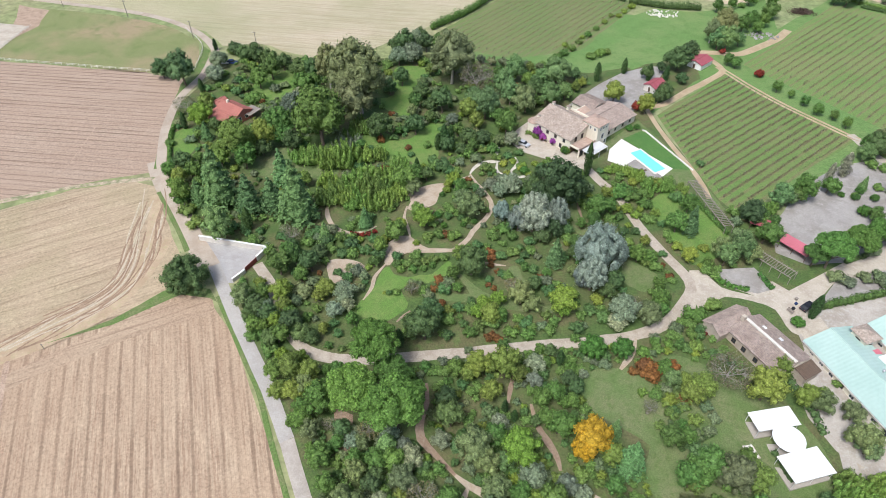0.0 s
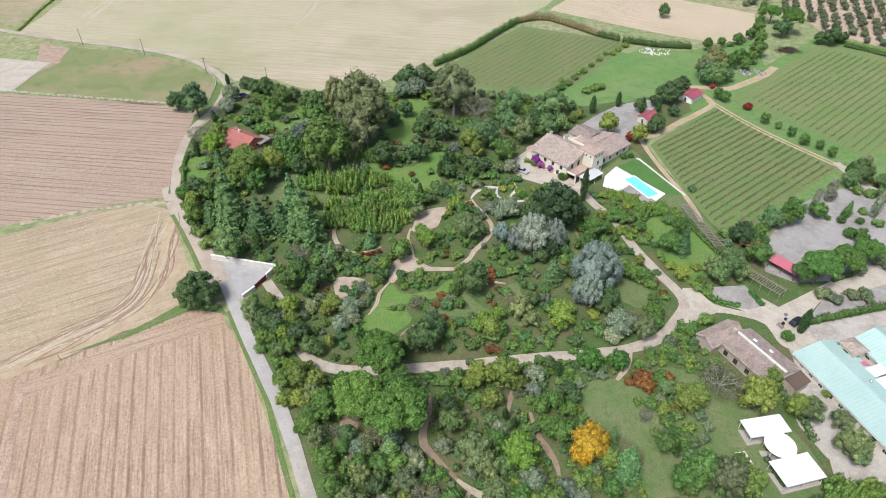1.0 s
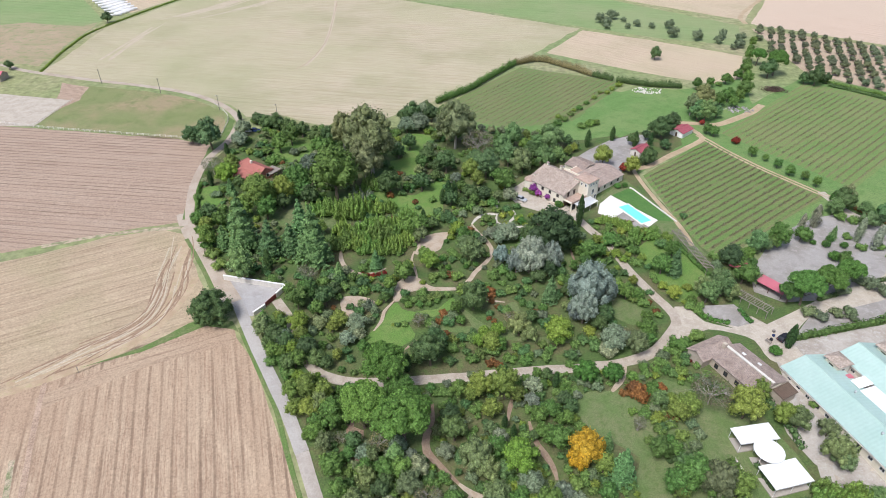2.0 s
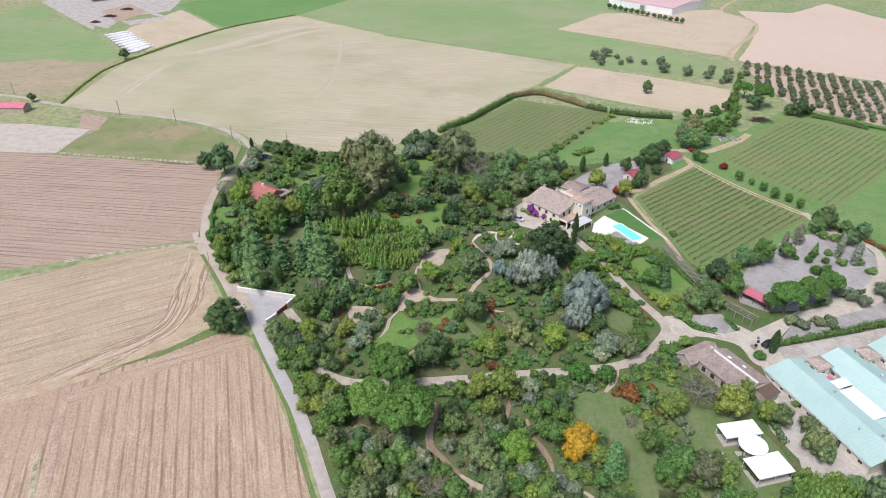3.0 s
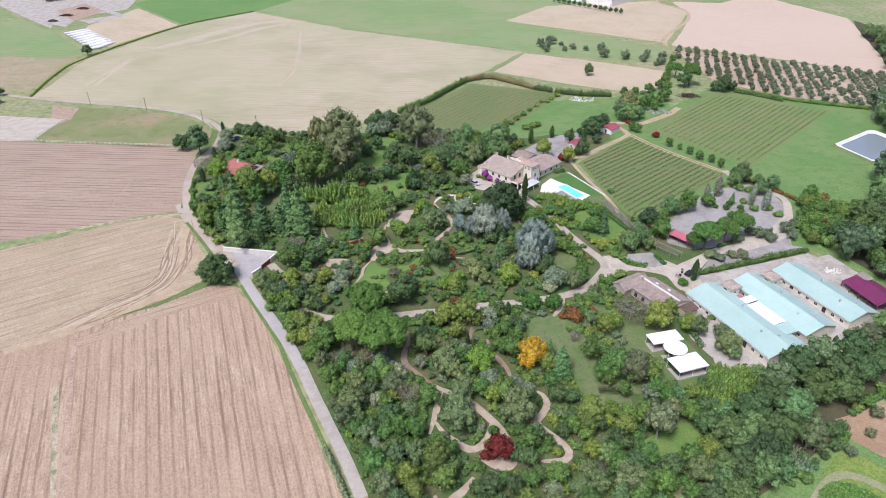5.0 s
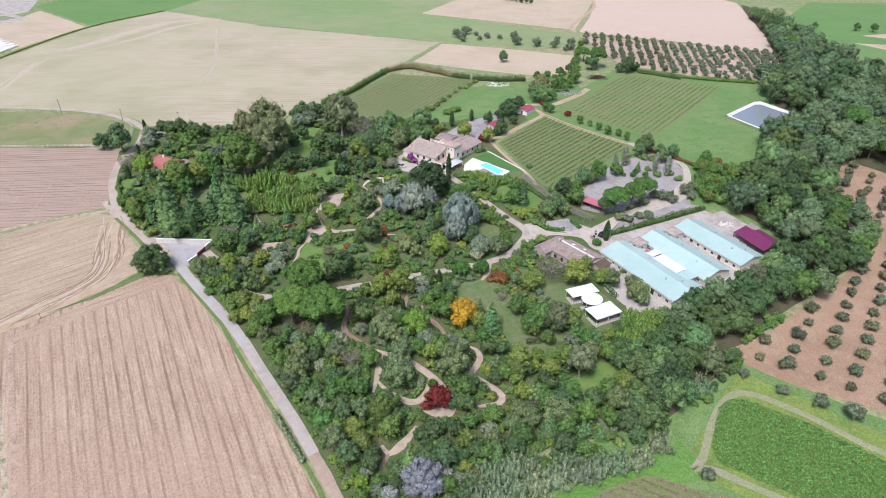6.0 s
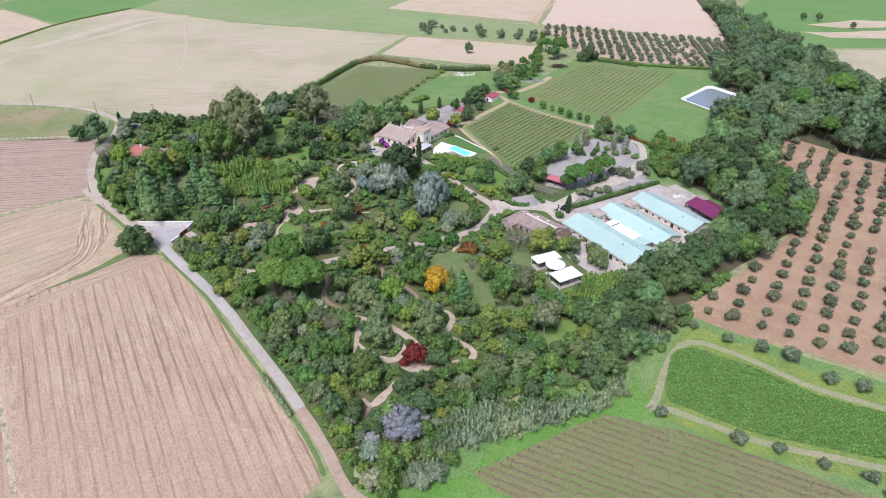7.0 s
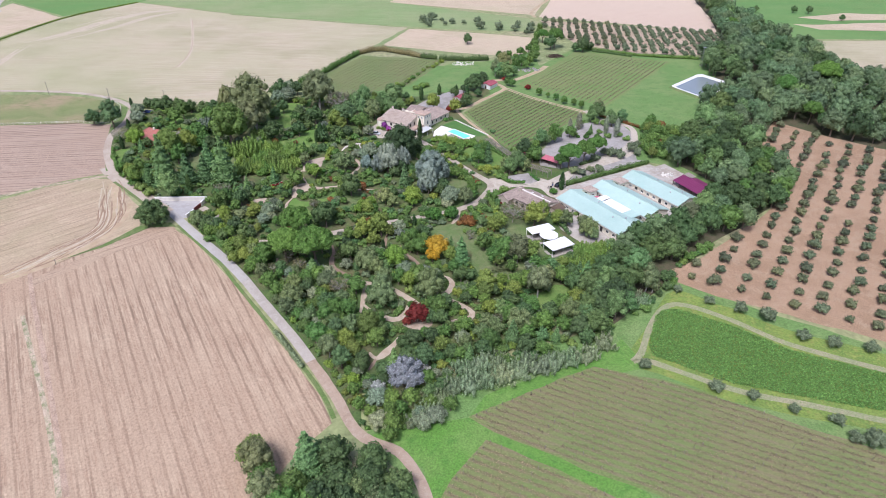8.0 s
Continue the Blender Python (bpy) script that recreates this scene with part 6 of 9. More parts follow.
patch('verge_pool', 'lawn', 0.07, [(45.1, 186), (60.7, 203.2), (72.5, 175.8), (77.8, 155.3), (66.6, 151.5), (66.2, 169.4)], 'grass slope below the pool', 0.4)
patch('lawn_ring', 'lawn', 0.095, [(33.0, 156.6), (34.9, 155.5), (34.7, 150.1), (35.7, 146.7), (38.1, 143.5), (35.5, 142.3), (32.6, 144.9)], 'grass ride between shrubs', 0.3)
patch('lawn_glade', 'lawn', 0.092, [(14.1, 128.9), (16.7, 129.5), (17.5, 125.9), (18.9, 122.6), (15.0, 123.7)], 'small worn grass patch', 0.3)
patch('meadow_stones', 'meadow', 0.06, [(53.4, 267.9), (67.2, 288.9), (87.2, 301.5), (108.2, 295.6), (99.6, 266.8), (80.7, 254.8), (64.9, 240.3), (58.6, 250)], 'green meadow with a heap of white stones', 0.5)
patch('vineyard_soil_north', 'vine_north', 0.055, [(-14.7, 267.8), (26, 327), (79.2, 307.5), (63, 280.3), (46.1, 256.3), (18.7, 247.7), (-3, 255.7)], 'grassy vineyard ground', 0.4)
patch('vineyard_soil_middle', 'vine_middle', 0.055, [(67.9, 206.7), (71.3, 210.5), (85.4, 224.3), (100.8, 239.4), (108.5, 226.6), (118.5, 210.8), (131.0, 194.4), (124.2, 188.6), (110.5, 178.2), (97.0, 166.5), (85.7, 155.8), (80.5, 153.8), (77.0, 160.3), (74.8, 169.2), (72.6, 179.7), (69.9, 194.3)], 'grassy vineyard ground', 0.3)
patch('vineyard_soil_east', 'vine_east', 0.055, [(109.4, 246.9), (171.1, 312.2), (220.5, 274), (143.7, 200.6)], 'grassy vineyard ground', 0.3)
patch('meadow_pond', 'meadow', 0.06, [(146.8, 198.4), (223.7, 270.8), (235.7, 263.1), (202.6, 222.7), (201.9, 197.8), (181.8, 177.7), (160.9, 162.8)], 'green meadow below the pond', 0.5)
patch('yard_gravel', 'gravel', 0.1, [(88.3, 147), (100.4, 163.3), (110.7, 172.9), (120.2, 179.3), (133.6, 183.9), (141.2, 178.1), (141.7, 167), (136.4, 150.5), (123.8, 140.5), (106.4, 135.3), (93.5, 133.7), (86.5, 138)], 'pale grey gravel yard', 0.6)
patch('yard_main', 'sand', 0.11, [(61.7, 130.2), (66.4, 128.4), (68.5, 124.6), (76.9, 121.9), (81.6, 120.9), (84.8, 123.8), (93.7, 129.2), (104.7, 135.9), (115.7, 141.3), (128.3, 147.9), (135.9, 155.7), (138.6, 155.6), (133.6, 144.8), (123.7, 139.5), (114.2, 135.2), (105.3, 131.8), (99.4, 128.8), (92.9, 122.2), (91.0, 118.8), (86.9, 113.0), (83.0, 110.1), (81.0, 112.8), (80.0, 117.8), (75.4, 120.2), (68.7, 121.4), (63.9, 118.6), (58.6, 116.9)], 'pale sandy farm yard', 0.4)
patch('yard_olives', 'gravel', 0.107, [(91.7, 120.2), (99.2, 128.8), (105.9, 132.2), (114.8, 135.6), (124.4, 139.9), (133.0, 144.0), (130.3, 135.7), (135.2, 133.8), (123.6, 129.8), (111.2, 125.7), (99.4, 122.1)], 'grey gravel strip with olive trees', 0.4)
patch('yard_house', 'sand', 0.104, [(69.3, 125.2), (82.3, 127.3), (89.6, 119.7), (92.0, 109.0), (90.5, 99.9), (92.4, 90.2), (96.4, 80.2), (84.3, 76.8), (84.0, 89.8), (85.0, 105.3), (82.4, 118.5), (74.7, 122.9)], 'sandy ground between the stone house and the shed', 0.4)
patch('yard_island', 'gravel', 0.106, [(68.5, 129.8), (70.3, 131.1), (78.9, 132.1), (80.7, 128.9), (81.3, 124.4), (77.2, 122.9), (71.5, 124.4)], 'trampled gravel beside the pergola', 0.4)
patch('yard_sheds', 'concrete', 0.105, [(77.6, 96.5), (85.1, 109.3), (89.1, 109.5), (95.7, 82.5), (88.9, 75), (81.1, 80.6), (77.9, 88.1)], 'worn concrete yard by the long shed', 0.3)
patch('yard_between', 'concrete', 0.098, [(83.2, 110.7), (87.2, 113.7), (91.0, 118.1), (98.7, 120.4), (110.4, 123.9), (133.7, 130.7), (141.2, 119.0), (141.6, 108.7), (143.0, 97.8), (120.3, 84.1), (103.5, 75.4), (87.4, 73.7), (81.1, 76.9), (83.3, 97.4)], 'dusty ground round the long sheds', 0.4)
patch('courtyard', 'sand', 0.12, [(23.7, 201.8), (18.5, 195.1), (15.5, 188), (19.9, 181.7), (28.7, 177.4), (38.2, 173.3), (42.4, 179.7), (37.3, 182.6), (31.2, 186.2), (25, 190.2), (22.4, 195.3)], 'sandy courtyard before the villa', 0.3)
patch('courtyard_back', 'gravel', 0.11, [(36.2, 210.8), (50.4, 228.1), (60.3, 237.6), (72.3, 243.8), (78.7, 243.2), (71.7, 229.2), (59.7, 208.2), (48.8, 215.5)], 'grey gravel yard behind the villa', 0.3)
patch('sheds_yard_east', 'concrete', 0.1, [(126, 125.5), (140.5, 129.9), (145.3, 116.8), (152.2, 100.9), (137.4, 91.7), (124.5, 92.2)], 'dusty yard between sheds', 0.3)
patch('forecourt', 'asphalt', 0.1, [(-70.5, 135.6), (-51.6, 133.8), (-57.3, 119.8), (-61.4, 120), (-69.8, 132)], 'pale asphalt forecourt at the gate', 0.05)
patch('clearing_sand', 'path', 0.1, [(-15.5, 157.8), (-14.1, 154.7), (-14.9, 151.3), (-12.5, 150.8), (-9.2, 152.2), (-6.6, 154.2), (-5.8, 158.9), (-3.4, 162.6), (-4.9, 163.9), (-9.0, 163.0), (-12.6, 160.8)], 'sandy clearing with tyre marks', 0.4)
patch('clearing_path', 'path', 0.1, [(-19.3, 134.6), (-17.3, 138.6), (-13.5, 139.9), (-10.4, 137.1), (-7.5, 135.2), (-1.2, 135.3), (-1.1, 134.0), (-8.7, 133.3), (-12.9, 133.1), (-15.9, 131.2), (-17.4, 128.2), (-18.9, 129.0)], 'sandy path junction', 0.4)
patch('bed_round', 'path', 0.095, [(-34.3, 128.0), (-33.1, 129.5), (-29.7, 130.0), (-25.5, 128.9), (-23.2, 126.4), (-25.6, 125.1), (-28.4, 123.5), (-29.2, 121.2), (-31.4, 121.0), (-33.0, 123.5)], 'round brown planting bed', 0.4)
patch('red_bed', 'path', 0.1, [(13.7, 50.1), (16.6, 52.8), (20.0, 53.9), (21.9, 51.9), (21.8, 47.6), (19.1, 45.6), (15.7, 47.1)], 'mulched bed round a red shrub', 0.3)
patch('verge_near_bottom', 'grass_vivid', 0.07, [(-2.3, 10.6), (25.6, 11.7), (31.7, 18.1), (56.1, 23.8), (71.4, 27.7), (76.5, 31.4), (79.9, 19.6), (71.1, 19.1), (32.2, 14.2), (26, 1.4), (16.7, -9.4), (12.4, -11.2), (11.5, -0.8), (5.7, 6.7)], 'bright green grass margin', 0.6)
patch('verge_mid', 'verge', 0.09, [(-97.7, 98.3), (-83.5, 106.9), (-74.3, 116.4), (-69.1, 118.6), (-62.6, 117.6), (-59.4, 113.4), (-61.9, 114.6), (-69.5, 115.4), (-82.8, 105.2)], 'weedy green verge', 0.4)
ribbon('verge_lane', 'verge', 1.2, 0.09, [(-59.9, 115.3), (-54.6, 107.1), (-48.5, 97.5), (-42.7, 88.8), (-37.2, 77.4), (-30.9, 65.2), (-22.3, 48.8), (-16.7, 37.8), (-11.1, 25.7), (-8.6, 17.5)], 'grass verge along the lane')
ribbon('verge_upper', 'verge', 1.5, 0.09, [(-90.3, 155.4), (-83.9, 146.8), (-78, 138.4), (-73, 130.8)], 'grass verge beside the lane')
patch('verge_top', 'verge', 0.09, [(-96.2, 166.5), (-101.1, 185.4), (-106.8, 219.9), (-106.5, 238.3), (-109.8, 253.4), (-104.8, 248.5), (-101.2, 229.2), (-102.2, 196.1), (-93.9, 166.6)], 'grass verge along the lane', 0.4)
ribbon('verge_track', 'weeds', 1.0, 0.08, [(-135.3, 148.1), (-117, 156.2), (-93.8, 161.6)], 'grassy field edge')
patch('vineyard_soil_near', 'vine_near', 0.075, [(64.2, 22.6), (43.8, 17.3), (25.5, 12.0), (30.7, 6.4), (45.1, -3.9), (59.5, -14.1), (86.7, -33.6), (133.9, -30.2), (124.5, -15.9), (107.4, -3.9), (86.5, 11.7)], 'reddish brown weedy vineyard ground', 0.6)
patch('vineyard_soil_corner', 'vine_near', 0.075, [(28.4, 4.5), (23.0, 0.0), (17.7, -4.5), (13.1, -10.3), (34.9, -20.4), (54.6, -16.4), (48.1, -10.9), (38.3, -3.2)], 'reddish brown weedy vineyard ground', 0.6)
patch('verge_ride', 'grass_vivid', 0.065, [(29.0, 13.5), (25.1, 9.8), (17.8, -4.6), (12.4, -11.9), (34.0, -22.3), (58.0, -24.1), (62.8, -17.0), (46.1, -2.9), (34.7, 7.3)], 'bright green grass ride between vines', 0.6)
patch('margin_sunflower', 'margin', 0.06, [(72.8, 23), (99.4, 47.8), (104.1, 49.2), (129, 25.7), (166.5, 2.2), (144.7, -20.1), (130, -12), (96.9, 4.1)], 'weedy yellow-green field margin', 0.6)
patch('orchard_soil', 'soil_orange', 0.06, [(104.9, 58.5), (117.2, 62), (153.4, 81.1), (179.5, 97.7), (185.6, 136.5), (218.5, 165.2), (234.2, 140.4), (280.7, 89.5), (178.9, -4.2), (154.3, 16.5), (115, 43.7), (105.8, 52.4)], 'orange-brown tilled orchard soil', 0.6)
patch('olive_far_soil', 'soil_tan', 0.07, [(176.3, 408.6), (295.5, 343), (263.7, 281.2), (209.7, 295.8), (177.1, 327.6)], 'pale tilled soil of the far olive grove', 0.5)
patch('pad_earth', 'soil_brown', 0.1, [(-25.2, 85.7), (-20.5, 83.9), (-19.9, 75.6), (-22, 74.2)], 'bare earth under trees', 0.4)
# wood floor in darker ground colours than the garden soil
patch('wood_floor', 'garden_dark', 0.055, [(299.2, 375.7), (363.5, 503.4), (367.1, 461.7), (336.6, 309.4), (317.1, 210), (299.2, 114.4), (247.8, 69.5), (219.4, 163.8), (193.6, 143.8), (183.6, 98.6), (125.5, 68.7), (100.7, 52.2), (75.9, 37.1), (72.5, 57.1), (89.2, 74.9), (133.5, 89), (156.1, 103.3), (146.1, 126.6), (168.2, 160.4), (197.5, 189.5), (242.3, 255.6)], 'dark brown-green ground under oaks', 0.5)

# lanes, drives and paths
ribbon('road', 'road_sand', 3.1, 0.16, [(-279.9, 319.8), (-255.9, 314.7), (-237.3, 306.5), (-198.6, 295.9), (-162.9, 287.8), (-137.9, 279.5), (-116.6, 265.8), (-103.3, 249.8), (-101.7, 241), (-100.9, 226.9), (-103.5, 210.8), (-101.6, 192.4), (-97.8, 178.2), (-93.5, 166.6), (-86.2, 155.6), (-78, 144.4), (-70.5, 134.2), (-64, 125.9)], 'pale beige country lane')
ribbon('shoulder', 'road_sand', 4.6, 0.082, [(-97.4, 170.4), (-94.2, 164.6), (-87.4, 154.4), (-79.2, 143.4), (-71.8, 133.2), (-66.5, 126.5)], 'dusty shoulder of the lane')
ribbon('road', 'road', 3.2, 0.162, [(-64, 125.9), (-59.3, 118.1), (-53.2, 108.4), (-46.8, 98.7), (-40.5, 89.2), (-33.7, 77.4)], 'pale grey country lane')
ribbon('road', 'road_mid', 3.05, 0.158, [(-33.7, 77.4), (-27.1, 64.5), (-18.5, 48.1), (-13.9, 38.4)], 'dusty stretch of the country lane')
ribbon('road', 'road_dust', 2.9, 0.155, [(-13.9, 38.4), (-8, 25.1), (-4.7, 15.4), (-1.6, 10.5), (1.9, 7.7), (6.2, 5), (9.4, -1.1), (10.9, -8.4), (10.9, -18.9)], 'brown dusty end of the country lane')
ribbon('drive', 'drive', 2.9, 0.15, [(-52.8, 126.9), (-46.7, 118.8), (-40.9, 108.1), (-36, 101.3), (-30.1, 98.7), (-23.3, 98), (-12.8, 98.9), (-2.3, 100.4), (6.9, 101.8), (20.3, 104.1), (32.4, 105.7), (42.1, 107.6), (50.8, 111.3), (56.8, 117.4), (60.6, 123.7), (60, 129), (56.2, 136.1), (51.3, 147.3), (47.6, 159.7), (42.7, 167.7), (38.5, 176.4)], 'pale gravel garden drive')
ribbon('path_bay', 'path', 1.87, 0.14, [(44, 107.2), (42.7, 103.1), (40.3, 99.9), (39.1, 98.3)], 'sandy garden path')
ribbon('path_ring', 'path_white', 1.3, 0.14, [(11.8, 176.4), (11.3, 172.0), (12.4, 169.6), (15.1, 168.0), (18.3, 168.2), (20.8, 169.0), (22.0, 170.1)], 'pale stone garden path')
ribbon('path_ring_inner', 'path_white', 1.2, 0.135, [(17.3, 178.9), (18.0, 176.0), (17.1, 173.0), (15.9, 171.2), (16.4, 168.1)], 'pale stone garden path')
ribbon('path_white', 'path_white', 1.7, 0.14, [(12.3, 184.3), (11.4, 180.1), (11.8, 176.4), (9.0, 175.8), (6.3, 174.6), (4.4, 172.3), (3.1, 169.1)], 'pale stone garden path')
ribbon('path_garden', 'path', 1.48, 0.14, [(3.1, 169.1), (5.2, 164.4), (7.5, 160.3), (9.3, 156.3), (9.7, 152.9), (8.6, 149.3), (6.5, 145.7), (4.4, 142.5), (3.3, 139.5), (0.8, 136.2), (-1.1, 134.8), (-4.6, 134.6)], 'sandy garden path')
ribbon('path_lawn', 'path', 1.01, 0.135, [(-18.0, 129.6), (-19.6, 126.6), (-20.9, 123.7), (-21.1, 120.4), (-22.0, 117.7), (-22.8, 115.9)], 'earth path beside the lawn')
ribbon('path_clearing', 'path', 1.4, 0.13, [(3.6, 168.4), (-0.7, 165.5), (-3.9, 162.9)], 'sandy garden path')
ribbon('path_glade', 'path', 1.25, 0.13, [(-15.0, 152.5), (-15.4, 147.4), (-13.8, 142.9), (-12.9, 139.1)], 'sandy garden path')
ribbon('path_bamboo', 'path', 1.4, 0.13, [(-37.7, 155.9), (-38.3, 151.2), (-37.7, 147.4), (-36.3, 144.3), (-34.1, 141.8), (-31.4, 140.3), (-28.5, 139.9), (-25.6, 141.2), (-22.9, 143.3)], 'earth path round the bamboo')
ribbon('path_bed', 'path', 1.17, 0.13, [(4.3, 131.0), (7.1, 130.4), (10.3, 129.9), (13.4, 129.5)], 'sandy garden path')
ribbon('path_brown_bed', 'path_brown', 1.25, 0.13, [(35.0, 156.7), (35.2, 153.1), (35.7, 149.3)], 'brown mulch path')
ribbon('path_hedge', 'path_brown', 1.17, 0.13, [(-13.7, 109.3), (-12.4, 111.0), (-10.6, 113.0)], 'brown mulch path')
ribbon('path_lower', 'path_brown', 1.72, 0.13, [(14.6, 95.9), (13.8, 92.2), (13.2, 88.4)], 'brown mulch path')
ribbon('path_lower_c', 'path_brown', 1.8, 0.13, [(18.2, 88.5), (19.3, 83.4), (21.3, 79.9), (23.0, 76.6), (23.6, 73.6)], 'brown mulch path')
ribbon('path_loop', 'path', 2.1, 0.13, [(2.2, 71.6), (5.0, 69.6), (9.6, 67.4), (13.2, 64.3), (16.4, 60.5), (19.3, 56.7), (21.0, 52.0), (21.7, 48.5), (20.6, 46.2), (18.1, 45.8), (15.2, 47.4), (13.5, 49.1)], 'pale mulch path round the beds')
ribbon('path_loop_b', 'path', 1.8, 0.13, [(5.0, 69.6), (4.0, 66.9), (3.3, 63.2), (2.3, 58.8), (1.4, 55.5)], 'pale mulch path round the beds')
ribbon('path_loop_c', 'path', 2.1, 0.128, [(3.0, 59.2), (5.1, 55.7), (8.0, 53.0), (10.9, 51.0), (13.7, 51.6), (15.9, 54.7), (17.2, 58.9)], 'pale mulch path round the beds')
ribbon('path_curl', 'path', 1.9, 0.13, [(30.0, 68.8), (31.6, 67.5), (32.2, 64.4), (30.5, 61.3), (28.7, 58.8), (30.5, 56.2), (33.1, 53.4), (35.3, 50.0), (33.9, 47.6), (30.6, 47.4), (28.2, 47.4)], 'pale mulch path round a bed')
ribbon('path_lower_b', 'path_brown', 1.9, 0.13, [(-5.1, 92.6), (-4.7, 87.6), (-5.8, 83.5), (-5.4, 79.2), (-1.7, 75.4), (2.2, 71.6)], 'brown mulch path')
ribbon('path_west', 'path_brown', 1.87, 0.13, [(-23.9, 88.1), (-23.4, 82.6), (-24.0, 78.7)], 'brown mulch path')
ribbon('path_south', 'path', 2.4, 0.13, [(11.8, 43.3), (9.9, 40.6), (7.2, 38.0), (4.2, 36.2), (2.6, 38.8)], 'bare earth path')
ribbon('path_south_b', 'path_brown', 1.87, 0.13, [(4.2, 36.2), (3.0, 34.1), (1.7, 32.2)], 'bare earth path')
ribbon('track_vineyard', 'track', 2.6, 0.14, [(64.5, 211.5), (72.1, 214.8), (82.0, 224.1), (90.7, 231.8), (99.6, 241.0), (98.2, 248.9), (94.3, 255.8)], 'earth track between vineyards')
ribbon('track_between', 'track', 1.0, 0.14, [(99.2, 245.5), (102.6, 238.9), (107.5, 229.1), (113.3, 219.5), (119.1, 211.3), (124.8, 204.1), (130.2, 197.2), (132.8, 194.9)], 'wheel track between vineyards')
ribbon('track_between', 'track', 1.0, 0.14, [(97.9, 244.3), (101.4, 237.2), (106.3, 227.5), (112.2, 217.9), (118.0, 209.9), (123.6, 202.8), (129.0, 196.0), (131.5, 193.7)], 'wheel track between vineyards')
ribbon('track_pool', 'track', 1.7, 0.14, [(65.0, 211.6), (65.6, 205.7), (67.1, 196.7), (68.8, 189.0), (70.5, 182.6), (72.6, 174.7), (73.9, 167.2), (74.3, 160.1)], 'earth track beside the vineyard')
ribbon('track_north', 'track', 3.6, 0.14, [(94.6, 257.1), (102.0, 256.9), (110.0, 256.1), (120.0, 262.8), (130.2, 271.2), (138.1, 280.4)], 'pale earth track')
ribbon('track_east', 'sand', 3.0, 0.14, [(130.5, 197.6), (133.9, 183.9), (143.5, 172), (140.3, 159.2), (131.2, 143.6), (117.8, 136.1), (98.1, 129.5)], 'earth track')
ribbon('track_field', 'track', 2.2, 0.09, [(-119.9, 85.3), (-104.8, 93.5), (-94.6, 100.4), (-85.7, 108.5), (-81.2, 119), (-79.8, 129.3), (-79.9, 136)], 'tyre track in the stubble')
ribbon('track_field_b', 'weeds', 0.9, 0.09, [(-135.9, 149.1), (-118.7, 156.2), (-101.5, 161), (-94, 162.2)], 'grassy field track')
ribbon('track_far', 'track', 3.0, 0.12, [(176, 419.2), (181.6, 442.8), (222.9, 508.9), (233.7, 553.2), (222.5, 595.1), (278.1, 682.1)], 'far farm track')
def ruts(pts, wide, count, seed):
    """Meandering wheel marks left beside one another in soft ground."""
    rng = np.random.default_rng(seed)
    mid = curve_of(pts, 2.5)
    for k in range(count):
        off, phase, sway, pace = rng.uniform(-1, 1) * wide, rng.uniform(0, 6.28), rng.uniform(0.4, 1.5), rng.uniform(0.2, 0.7)
        i = int(rng.uniform(0, 0.35) * len(mid))
        j = int(rng.uniform(0.55, 1.0) * len(mid))
        run = []
        for n in range(i, j, 2):
            d = (mid[min(n + 1, len(mid) - 1)] - mid[max(n - 1, 0)]).normalized()
            fade = 1.0 - 0.45 * n / len(mid)
            run.append(tuple(mid[n] + Vector((-d.y, d.x)) * (off * fade + sway * math.sin(pace * n + phase))))
        if len(run) > 2:
            ribbon("tyre_track", "soil_wet" if k % 3 else "bare_pale", rng.uniform(0.3, 0.6), 0.078 + 0.001 * k, run, "meandering tyre rut in the stubble")


ruts([(-92.8, 157.8), (-89.9, 148.4), (-88.8, 141.2), (-87.4, 134.3), (-86.2, 127.9), (-86.0, 121.2), (-87.8, 115.6), (-91.8, 111.0), (-96.9, 106.4), (-102.4, 100.7), (-108.2, 95.1), (-114.8, 89.1)], 5.2, 22, 4)
ribbon('track_pale', 'track', 4.5, 0.065, [(-90.8, 154), (-87, 142.7), (-84.4, 133.5), (-83.2, 122.9), (-84, 113.1), (-90.5, 106.5), (-100.1, 100.1), (-112.7, 93.1)], 'pale dusty wheel track')
ribbon('tyre_track', 'soil_rut', 0.35, 0.08, [(-124.1, 159.8), (-124.3, 171.1), (-124.8, 184.2), (-125.9, 193)], 'tyre rut in the ploughed field')
ribbon('weed_line', 'weeds', 1.3, 0.08, [(-98.6, 72), (-91.8, 56.6), (-83.8, 38.7), (-76, 19.8), (-71.4, 6.7)], 'line of weeds in the stubble')
ribbon('tyre_track', 'soil_rut', 1.5, 0.075, [(-103.2, 93.7), (-96.9, 76.9), (-86.6, 51.3), (-77.2, 26.7), (-69.7, 6.4)], 'brown furrow in the stubble')
ribbon('track_large', 'bare_pale', 2.0, 0.09, [(-102.4, 470.1), (-93, 411), (-87.7, 356.5), (-90.5, 322.3)], 'faint dry gully in the field')
def swath(pts, wide, count, seed):
    """A bare strip of ground: many thin ragged streaks beside one another."""
    rng = np.random.default_rng(seed)
    mid = curve_of(pts, 8.0)
    for k in range(count):
        off, w = rng.normal() * wide * 0.36, rng.uniform(0.6, 2.6)
        i = int(rng.uniform(0, 0.6) * len(mid))
        j = min(len(mid), i + max(4, int(rng.uniform(0.2, 0.9) * len(mid))))
        run = [mid[n] + Vector((off + rng.normal() * 0.5, rng.normal() * 0.5)) for n in range(i, j, 2)]
        if len(run) > 2:
            ribbon("bare_streak", "bare_pale", w, 0.062 + 0.0012 * k, [tuple(p) for p in run], "pale bare streak in the straw field")


